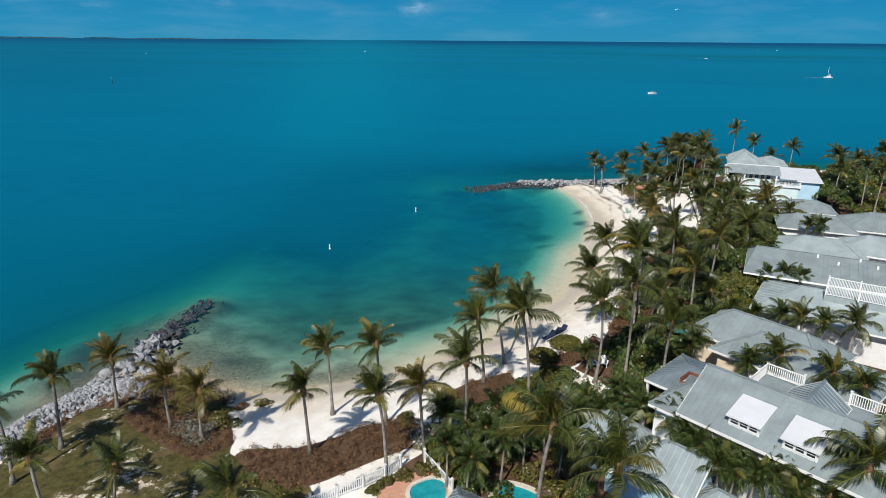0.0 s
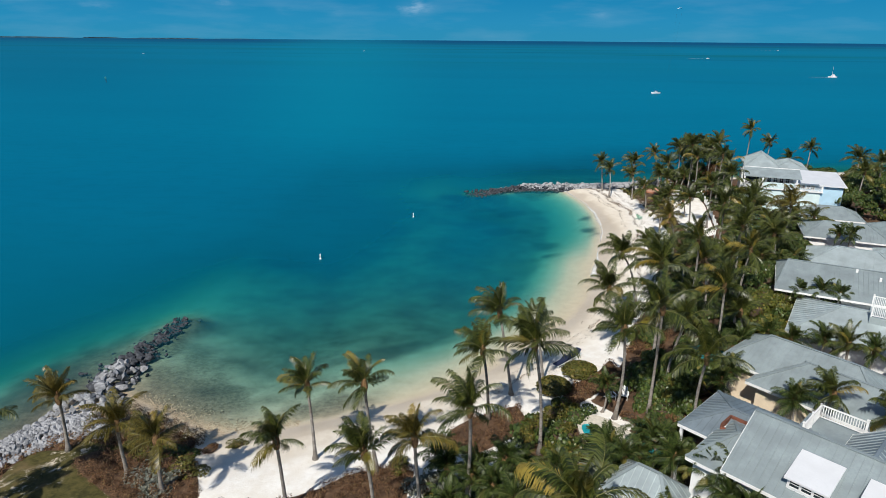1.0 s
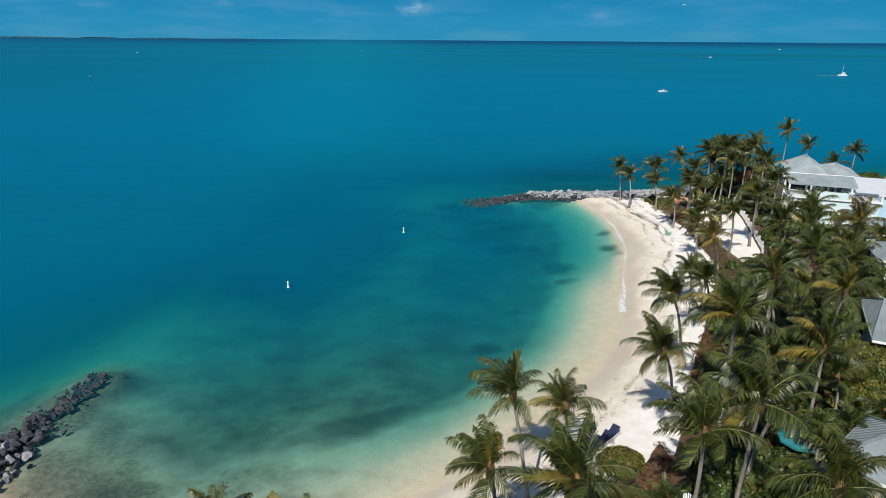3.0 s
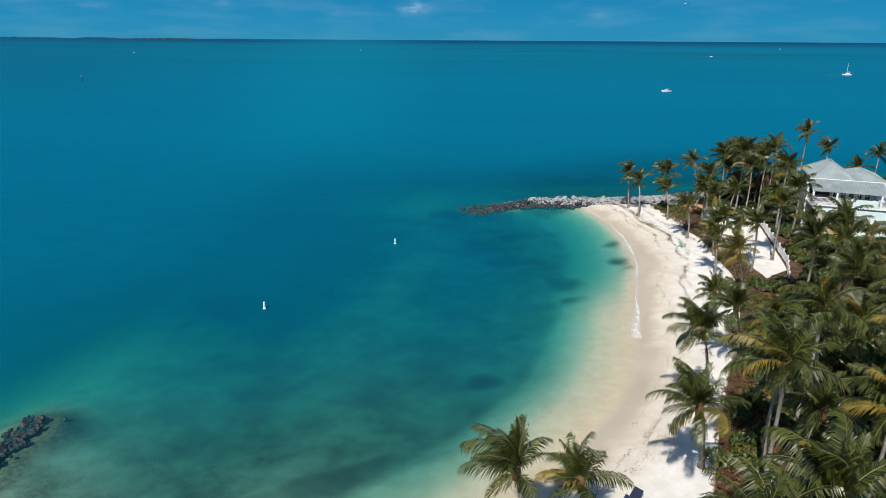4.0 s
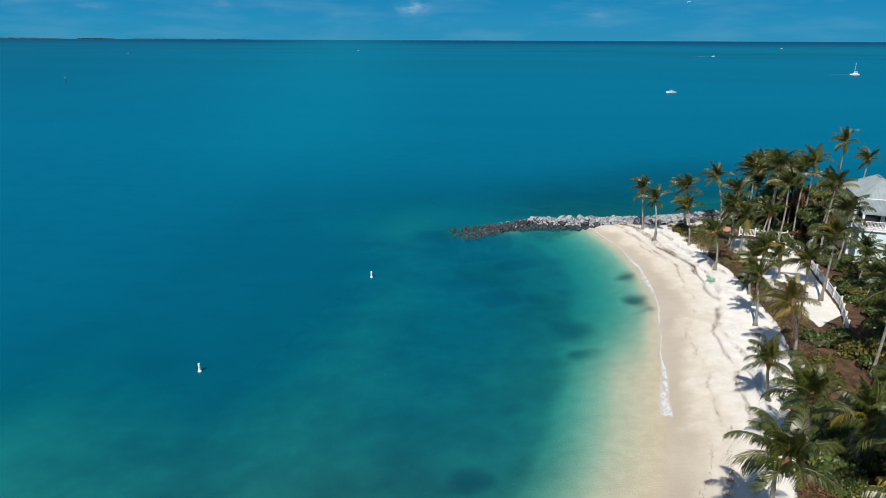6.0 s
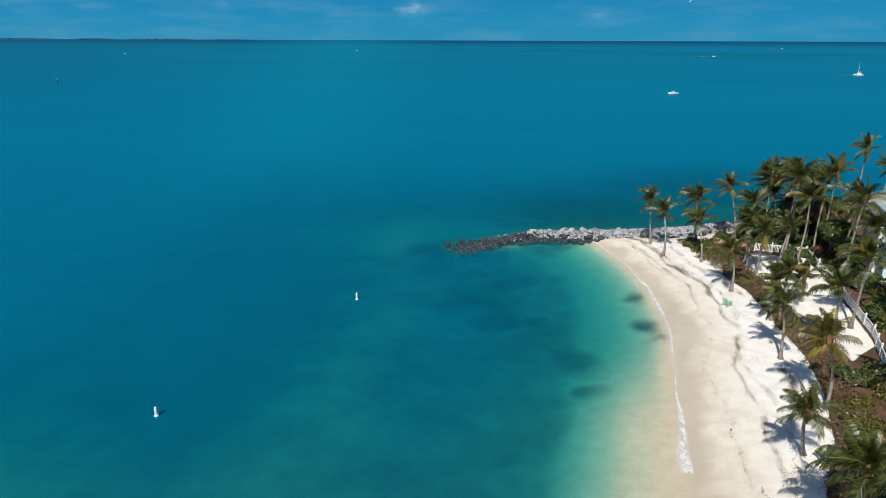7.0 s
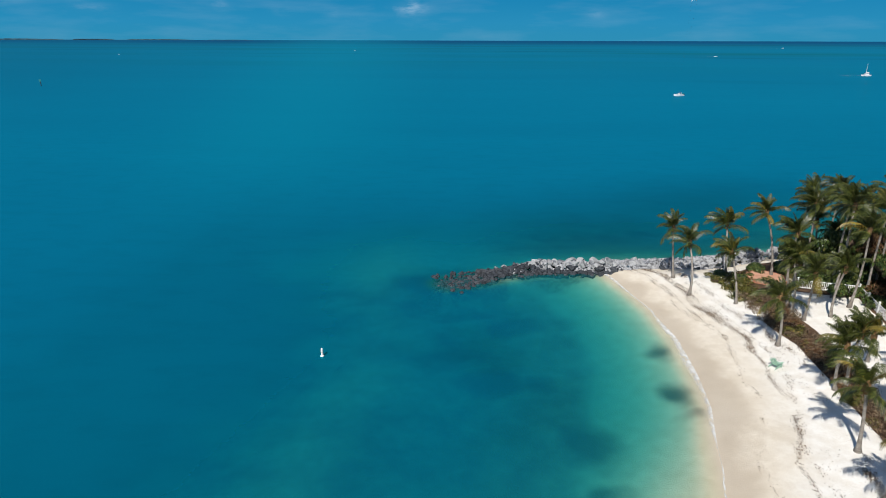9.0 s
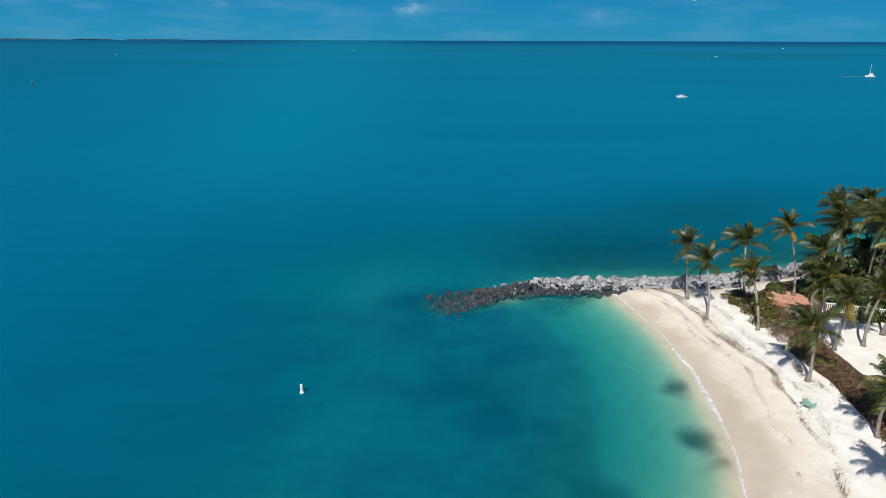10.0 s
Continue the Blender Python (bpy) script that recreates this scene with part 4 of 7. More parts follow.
hP = house(20.6, 48.4, -45, "open porch wing with a low blue-grey metal roof on white posts")
gable_roof(hP, "roof", 6.6, 5.8, 6.75 - G0, 7.6 - G0, 2.2, 0, ROOF_DARK)
walls(hP, 4.4, 3.6, 0, 6.6 - G0, WHITE, 0.6, 0.4)
for px, py in ((-3.1, -2.7), (-3.1, 2.7), (0, -2.7), (0, 2.7)):
    bm = bmesh.new()
    box(bm, px - 0.09, py - 0.09, 0, px + 0.09, py + 0.09, 6.66 - G0)
    part("post", bm, WHITE, hP)
bm = bmesh.new()
for a in ((-1.0, -2.1, 5.55, -0.88, -0.7, 6.2), (0.5, -2.1, 5.55, 0.62, -0.7, 6.2), (-0.88, -0.82, 5.55, 0.5, -0.7, 6.2), (-0.88, -2.1, 5.55, 0.5, -1.98, 5.95)):
    box(bm, *a)
hatch = part("hatch", bm, RED_WOOD, hP, "red-brown wooden hatch surround")
bm = bmesh.new()
box(bm, -0.88, -1.98, 5.6, 0.5, -0.82, 5.84)
part("hatch_floor", bm, WHITE, hatch, "white floor inside the hatch")

hB = house(29.5, 57.7, -48, "cream house with a long grey hipped metal roof")
walls(hB, 10.4, 5.6, 0, 5.5 - G0, CREAM)
gable_roof(hB, "roof", 12.0, 6.6, 5.6 - G0, 7.5 - G0, 2.6, 3.0, ROOF)
gable_roof(hB, "wing_roof", 12.5, 6.8, 5.4 - G0, 7.05 - G0, 3.0, 2.0, ROOF, cx=3.4, cy=-1.5)
walls(hB, 11.2, 5.6, 0, 5.3 - G0, CREAM, 3.4, -1.5)
for i in range(3):
    window(hB, 3.0 + i * 2.2, -4.3, 1.9, 0.9, 1.2)

hC = house(40.6, 66.6, -32, "white house with a flat-topped metal roof and a railed roof deck")
walls(hC, 13.4, 8.0, 0, 4.9 - G0, WHITE)
gable_roof(hC, "roof", 15, 9.6, 5.0 - G0, 6.7 - G0, 4.0, 3.0, ROOF_LIGHT, seam=0.6)
bm = bmesh.new()
box(bm, -1.4, -1.6, 4.6, 4.4, 1.4, 5.42)
part("roof_deck", bm, ROOF_LIGHT, hC)
railing(hC, (-1.3, -1.5, 5.42), (4.3, -1.5, 5.42), 1.0, 0.13, 2.8)
railing(hC, (-1.3, 1.3, 5.42), (4.3, 1.3, 5.42), 1.0, 0.13, 2.8)
railing(hC, (4.3, -1.5, 5.42), (4.3, 1.3, 5.42), 1.0, 0.13, 2.8)

hD = house(43.5, 76.1, -25, "long white house with a grey metal gable roof")
walls(hD, 14, 7.4, 0, 5.9 - G0, WHITE, 0, -0.9)
gable_roof(hD, "roof", 15.4, 9.4, 6.0 - G0, 7.85 - G0, 1.0, 0.8, ROOF, cy=-0.9)
for vx, vy in ((-0.5, -1.4), (1.5, -2.2), (3.6, -1.2), (5.2, -2.0)):
    bm = bmesh.new()
    box(bm, vx - 0.10, vy - 0.10, 5.3, vx + 0.10, vy + 0.10, 8.15 - G0 - 0.39 * abs(vy + 0.9))
    part("vent", bm, WHITE, hD, "small white roof vent")
hD2 = house(48.2, 84.6, -30, "white house with a pale hipped metal roof")
walls(hD2, 9, 6, 0, 5.3 - G0, WHITE)
gable_roof(hD2, "roof", 10.4, 7.4, 5.4 - G0, 7.0 - G0, 3.2, 3.2, ROOF_LIGHT)
gable_roof(hD2, "wing_roof", 9.4, 7.0, 5.6 - G0, 7.3 - G0, 3.0, 3.0, ROOF_LIGHT, cx=6.5, cy=3.2)
walls(hD2, 8.2, 5.8, 0, 5.5 - G0, WHITE, 6.5, 3.2)
hE = house(54.2, 97.6, -20, "white house with a grey hipped metal roof")
walls(hE, 9, 5.8, 0, 4.9 - G0, WHITE)
gable_roof(hE, "roof", 10.4, 7.0, 5.0 - G0, 6.5 - G0, 2.6, 2.6, ROOF)
gable_roof(hE, "wing_roof", 9.0, 8.0, 5.2 - G0, 7.1 - G0, 3.4, 3.4, ROOF, cx=8.2, cy=2.2)
walls(hE, 7.6, 6.6, 0, 5.1 - G0, WHITE, 8.2, 2.2)

# the tall house at the point, with its railed balcony
hF = house(57.8, 124.6, -18, "tall white and pale blue house with railed balcony")
walls(hF, 5.0, 7.6, 0, 8.4 - G0, WHITE, -3.0, 5.0)
gable_roof(hF, "roof", 8.8, 5.8, 8.5 - G0, 10.5 - G0, 3.2, 3.2, ROOF_LIGHT, cx=-3.0, cy=5.0, turn=90)
gable_roof(hF, "rear_roof", 8.0, 6.0, 7.2 - G0, 8.5 - G0, 2.8, 2.8, ROOF_LIGHT, cx=2.6, cy=11.0, turn=90)
walls(hF, 4.8, 6.8, 0, 7.1 - G0, WHITE, 2.6, 11.0)
walls(hF, 8.8, 4.6, 0, 7.6 - G0, WHITE, -1.9, 2.0, name="upper_storey")
# shed roof over the balcony
bm = bmesh.new()
vs = [(-6.1, -3.4, 6.2), (2.9, -3.4, 6.2), (2.9, 0.4, 7.1), (-6.1, 0.4, 7.1)]
lo, hi = [bm.verts.new((p[0], p[1], p[2] - 0.14)) for p in vs], [bm.verts.new(p) for p in vs]
bm.faces.new(hi), bm.faces.new(lo[::-1])
for i in range(4):
    bm.faces.new((lo[i], lo[(i + 1) % 4], hi[(i + 1) % 4], hi[i]))
shed = part("balcony_roof", bm, ROOF_LIGHT, hF, "blue-grey metal shed roof")
bm = bmesh.new()
for i in range(21):
    x = -6.0 + i * 0.42
    beam(bm, (x, -3.4, 6.23), (x, 0.4, 7.13), 0.035, 0.05)
tagged(part("seams", bm, ROOF_LIGHT, shed), kind="stuff")
bm = bmesh.new()
beam(bm, (-6.12, -3.4, 6.1), (-6.12, 0.4, 7.0), 0.06, 0.22), beam(bm, (-6.12, 0.42, 7.08), (2.9, 0.42, 7.08), 0.06, 0.2)
part("fascia", bm, WHITE, shed, "white painted fascia board")
# right wing with its white, nearly flat roof
walls(hF, 7.0, 8.2, 0, 6.5 - G0, PALE_BLUE, 5.9, 1.2, name="wing")
bm = bmesh.new()
vs = [(1.9, -3.4, 5.35), (9.8, -3.4, 5.35), (9.8, 5.8, 6.15), (1.9, 5.8, 6.15)]
lo, hi = [bm.verts.new((p[0], p[1], p[2] - 0.16)) for p in vs], [bm.verts.new(p) for p in vs]
bm.faces.new(hi), bm.faces.new(lo[::-1])
for i in range(4):
    bm.faces.new((lo[i], lo[(i + 1) % 4], hi[(i + 1) % 4], hi[i]))
part("wing_roof", bm, ROOF_WHITE, hF, "white nearly flat metal roof")
# lower storey, balcony floor, rails and posts
bm = bmesh.new()
box(bm, -6.0, -3.1, 0, 6.1, -0.3, 4.05)
part("lower_storey", bm, PALE_AQUA, hF, "pale aqua stucco lower storey")
bm = bmesh.new()
box(bm, -6.2, -3.4, 4.05, 6.4, -0.2, 4.25)
part("balcony_floor", bm, WHITE, hF)
railing(hF, (-6.0, -3.25, 4.25), (6.2, -3.25, 4.25), 0.95, 0.14, 2.5)
railing(hF, (-6.05, -3.2, 4.25), (-6.05, -0.4, 4.25), 0.95, 0.14, 2.0)
bm = bmesh.new()
box(bm, -2.9, -3.38, 4.1, 1.9, -3.15, 5.25)
part("balcony_panel", bm, PALE_AQUA, hF, "solid pale aqua balcony front")
for px_ in (-6.0, -3.1, 2.2, 6.2):
    bm = bmesh.new()
    box(bm, px_ - 0.12, -3.37, 4.25, px_ + 0.12, -3.13, 6.2 if px_ < 3 else 5.5)
    part("post", bm, WHITE, hF)
for i in range(5):
    window(hF, -2.7 + i * 0.98, -0.30, 4.75, 0.55, 0.95)
# the open veranda's shaded inside, put in as a dark sheet on the wall
bm = bmesh.new()
box(bm, -6.0, -0.36, 4.3, -3.4, -0.305, 5.9)
part("veranda_shade", bm, GLASS, hF, "dark sheet for the shade inside the open veranda")
for i in range(3):
    window(hF, 3.3 + i * 0.75, -2.90, 4.55, 0.5, 0.55)
bm = bmesh.new()
box(bm, 2.6, -3.6, 5.32, 5.6, -2.8, 5.42, pose(0, 0, 0, 0, 0, 0))
part("window_hood", bm, ROOF_DARK, hF)
window(hF, -6.1, 2.0, 4.4, 0.9, 1.7, -90)
window(hF, -6.1, 4.4, 4.4, 0.8, 1.4, -90)
hF2 = house(60.6, 112.6, -18, "low pale house with a grey hipped metal roof")
walls(hF2, 7.4, 5.4, 0, 3.5 - G0, PALE_AQUA)
gable_roof(hF2, "roof", 8.8, 6.6, 3.6 - G0, 5.0 - G0, 2.8, 2.8, ROOF)

# garden pavilions and low roofs near the pools
for i, (x, y, turn, L, W, e0, r0, hip, mt) in enumerate(((16.5, 41.4, -45, 4.6, 4.2, 4.2, 6.2, 1.6, ROOF), (13.6, 45.4, -40, 4.4, 3.6, 4.2, 5.7, 1.5, ROOF), (14.2, 42.6, -45, 3.6, 3.2, 3.6, 4.6, 1.2, ROOF), (3.2, 38.3, -30, 4.0, 3.2, 2.9, 3.8, 1.2, ROOF_DARK), (18.8, 38.2, -45, 4.0, 3.4, 3.8, 5.0, 1.2, ROOF))):
    p = house(x, y, turn, "small pale blue garden pavilion with a ribbed metal roof")
    walls(p, L - 0.9, W - 0.9, 0, e0 - G0 - 0.05, PALE_BLUE if i != 3 else WHITE)
    gable_roof(p, "roof", L, W, e0 - G0, r0 - G0, hip, 0 if i == 0 else hip, mt, seam_mat=ROOF_LIGHT)

# ---- breakwaters ----
def rock_mesh(name, mat, seed):
    r = random.Random(seed)
    bm = bmesh.new()
    bmesh.ops.create_icosphere(bm, subdivisions=3, radius=0.55)
    cuts = [Vector((r.gauss(0, 1), r.gauss(0, 1), r.gauss(0, 1))).normalized() for _ in range(9)]
    offs = [r.uniform(0.21, 0.37) for _ in cuts]
    for v in bm.verts:
        for n, o in zip(cuts, offs):
            d = v.co.dot(n) - o
            if d > 0:
                v.co -= n * d
        v.co += Vector((r.uniform(-1, 1), r.uniform(-1, 1), r.uniform(-1, 1))) * 0.006
        v.co.z *= 0.82
    me = bpy.data.meshes.new(name)
    bm.to_mesh(me)
    bm.free()
    me.materials.append(mat)
    return me


ROCKS = {"light": [rock_mesh("boulder", ROCK_LIGHT, s) for s in range(7)], "mid": [rock_mesh("boulder", ROCK_MID, s + 20) for s in range(7)], "dark": [rock_mesh("boulder", ROCK_DARK, s + 40) for s in range(7)]}


def breakwater(label, spine, count, seed, tone, sizes=(0.6, 1.15)):
    """A bank of boulders along a spine of (x, y, half width, top height)."""
    r = random.Random(seed)
    x0, y0 = spine[0][0], spine[0][1]
    thing = empty("breakwater", x0, y0, 0, 0, label, "breakwater")
    seg = []
    for a, b in zip(spine, spine[1:]):
        seg.append(math.hypot(b[0] - a[0], b[1] - a[1]) * (a[2] + b[2]))
    total = sum(seg)
    for i in range(count):
        q = r.uniform(0, total)
        k = 0
        while q > seg[k] and k < len(seg) - 1:
            q -= seg[k]
            k += 1
        t = min(1, q / seg[k])
        a, b = spine[k], spine[k + 1]
        px, py = a[0] + (b[0] - a[0]) * t, a[1] + (b[1] - a[1]) * t
        w, h = a[2] + (b[2] - a[2]) * t, a[3] + (b[3] - a[3]) * t
        d = Vector((b[0] - a[0], b[1] - a[1], 0)).normalized()
        n = Vector((-d.y, d.x, 0))
        off = r.triangular(-1, 1, 0) if i % 2 else r.uniform(-1, 1)
        x, y = px + n.x * off * w, py + n.y * off * w
        s = r.uniform(*sizes) * (0.56 if x < -20 and y < 57.5 else 1.0)
        z = (h - 0.35) * (1 - abs(off) ** 1.6) - 0.15
        z = max(z, ground_z(x, y) - 0.1) if h > 0 else h
        ob = new("boulder", r.choice(ROCKS[tone(x, y, off, r)]))
        ob.parent = thing
        ob.matrix_basis = pose(x - x0, y - y0, z + 0.1 * s, r.uniform(-40, 40), r.uniform(-40, 40), r.uniform(0, 360)) @ Matrix.Diagonal((s * r.uniform(0.8, 1.3), s * r.uniform(0.8, 1.2), s, 1))
    return thing


def west_tone(x, y, off, r):
    if y > 66:
        return "dark"
    if y > 58.5:
        return r.choice(("mid", "mid", "light", "light", "dark"))
    return "light" if r.random() < 0.8 else "mid"


def north_tone(x, y, off, r):
    if x < 13:
        return r.choice(("dark", "dark", "dark", "mid", "light" if x > 9 else "dark"))
    if off < -0.62 or off > 0.8:
        return "dark"
    return "mid" if r.random() < (0.75 if x < 14 else 0.30) else "light"


breakwater("bank of pale and dark grey limestone boulders running into the sea", [(-29.5, 76.0, 0.4, 0.05), (-29.4, 72.2, 0.8, 0.2), (-29.9, 68.0, 1.4, 0.55), (-30.1, 64.0, 2.0, 1.05), (-29.6, 60.5, 2.2, 1.4), (-29.5, 56.5, 3.2, 1.4), (-31.6, 53.0, 2.2, 1.4), (-33.2, 49.5, 1.8, 1.3), (-34.0, 45.0, 1.7, 1.2), (-35.0, 38.0, 1.7, 1.2)], 340, 3, west_tone, (0.55, 1.1))
breakwater("low bank of pale limestone boulders off the northern point", [(7.5, 139.3, 0.8, 0.05), (10.5, 141.2, 1.1, 0.6), (15, 142.1, 1.35, 1.3), (21, 142.0, 1.35, 1.4), (26, 142.4, 1.35, 1.4), (31, 142.6, 1.4, 1.5), (36, 143.2, 1.4, 1.5), (43, 146.2, 1.2, 1.5), (51, 149.6, 1.2, 1.5)], 270, 5, north_tone, (0.65, 1.35))
breakwater("dark wet rocks at the water line below the bank", [(6.5, 138.0, 0.8, 0.1), (11, 139.9, 0.6, 0.1), (15, 140.7, 0.5, 0.1), (21, 140.5, 0.5, 0.1), (24, 141.0, 0.4, 0.1)], 95, 9, lambda x, y, o, r: "dark", (0.45, 0.95))
breakwater("dark weed-grown rocks just under the water off the point", [(2.2, 136.0, 1.6, -0.45), (5.0, 137.2, 1.8, -0.32), (8.0, 138.8, 1.4, -0.15)], 90, 6, lambda x, y, o, r: "dark", (0.4, 1.0))
breakwater("dark weed-grown rocks just under the water beside the boulders", [(-28.4, 77.0, 1.4, -0.5), (-31.0, 70.5, 2.0, -0.7), (-33.0, 64.0, 1.8, -0.7)], 48, 7, lambda x, y, o, r: "dark", (0.3, 0.55))


def rubble(label, spine, count, seed, sizes, mat=None):
    """The small stones that pack the bank, as one mass."""
    r = np.random.default_rng(seed)
    bm = bmesh.new()
    bmesh.ops.create_icosphere(bm, subdivisions=1, radius=0.5)
    co = np.array([v.co for v in bm.verts])
    tri = np.array([[v.index for v in f.verts] for f in bm.faces])
    bm.free()
    vs, fs = [], []
    for i in range(count):
        k = r.integers(0, len(spine) - 1)
        a, b, t = np.array(spine[k]), np.array(spine[k + 1]), r.random()
        c = a + (b - a) * t
        d = (b - a)[:2] / np.linalg.norm((b - a)[:2])
        off = float(np.clip(r.normal() * 0.62, -1.6, 1.6)) if mat else r.uniform(-1, 1)
        x, y = c[0] - d[1] * off * c[2], c[1] + d[0] * off * c[2]
        s = r.uniform(*sizes)
        z = max(c[3] * (1 - min(1.0, abs(off)) ** 2) - 0.1, min(ground_z(x, y), -0.05) if mat else ground_z(x, y))
        m = Euler(r.uniform(0, 6.28, 3)).to_matrix()
        q = (co * (1 + r.uniform(-0.28, 0.28, co.shape)) * s * r.uniform(0.7, 1.3, 3)) @ np.array(m)
        fs.append(tri + len(vs) * len(co))
        vs.append(q + (x, y, z + 0.1 * s))
    me = mesh_from("rubble", np.concatenate(vs), np.concatenate(fs).tolist(), mat or ROCK_RUBBLE)
    return tagged(new("rubble", me), label, "rubble", kind="stuff")


rubble("carpet of small pale grey limestone rubble along the shore", [(-24.8, 53.6, 0.7, 1.3), (-27.2, 54.6, 1.7, 1.3), (-29.6, 54.4, 2.6, 1.4), (-31.4, 52.0, 2.0, 1.4), (-33.0, 49.0, 1.8, 1.3), (-34.0, 45.0, 1.7, 1.2), (-35.0, 38.0, 1.7, 1.2)], 2300, 11, (0.24, 0.52))
rubble("small pale rubble packed between boulders on the point", [(14, 142.1, 1.1, 0.8), (21, 142.0, 1.1, 0.9), (26, 142.4, 1.2, 1.1), (31, 142.6, 1.3, 1.2), (36, 143.2, 1.4, 1.4), (43, 146.2, 1.2, 1.5)], 1500, 12, (0.28, 0.62))
rubble("dark wet rubble at the end of the bank", [(3.2, 136.4, 2.0, -0.55), (6.6, 138.4, 1.6, -0.2), (10.5, 140.8, 1.3, 0.35), (14.8, 141.9, 1.1, 0.8)], 480, 13, (0.28, 0.7), ROCK_DARK_RUBBLE)
rubble("dark wet rubble along the foot of the bank", [(13, 140.6, 0.5, 0.15), (18, 140.8, 0.5, 0.15), (24, 141.1, 0.45, 0.15)], 260, 14, (0.25, 0.6), ROCK_DARK_RUBBLE)
rubble("dark wet rubble at the end of the western bank", [(-29.5, 76.6, 0.6, -0.2), (-29.3, 72.5, 1.0, -0.05), (-30.0, 67.0, 1.7, 0.05), (-31.0, 62.0, 2.3, 0.0)], 300, 15, (0.2, 0.5), ROCK_DARK_RUBBLE)
rubble("tan pebbles strewn along the water line", [(-27.0, 58.8, 1.6, -0.1), (-24.0, 58.0, 1.8, -0.1), (-20.0, 56.4, 1.7, -0.1), (-16.0, 55.6, 1.4, -0.1), (-11.0, 56.8, 1.0, -0.1)], 3600, 17, (0.04, 0.16), PEBBLE)

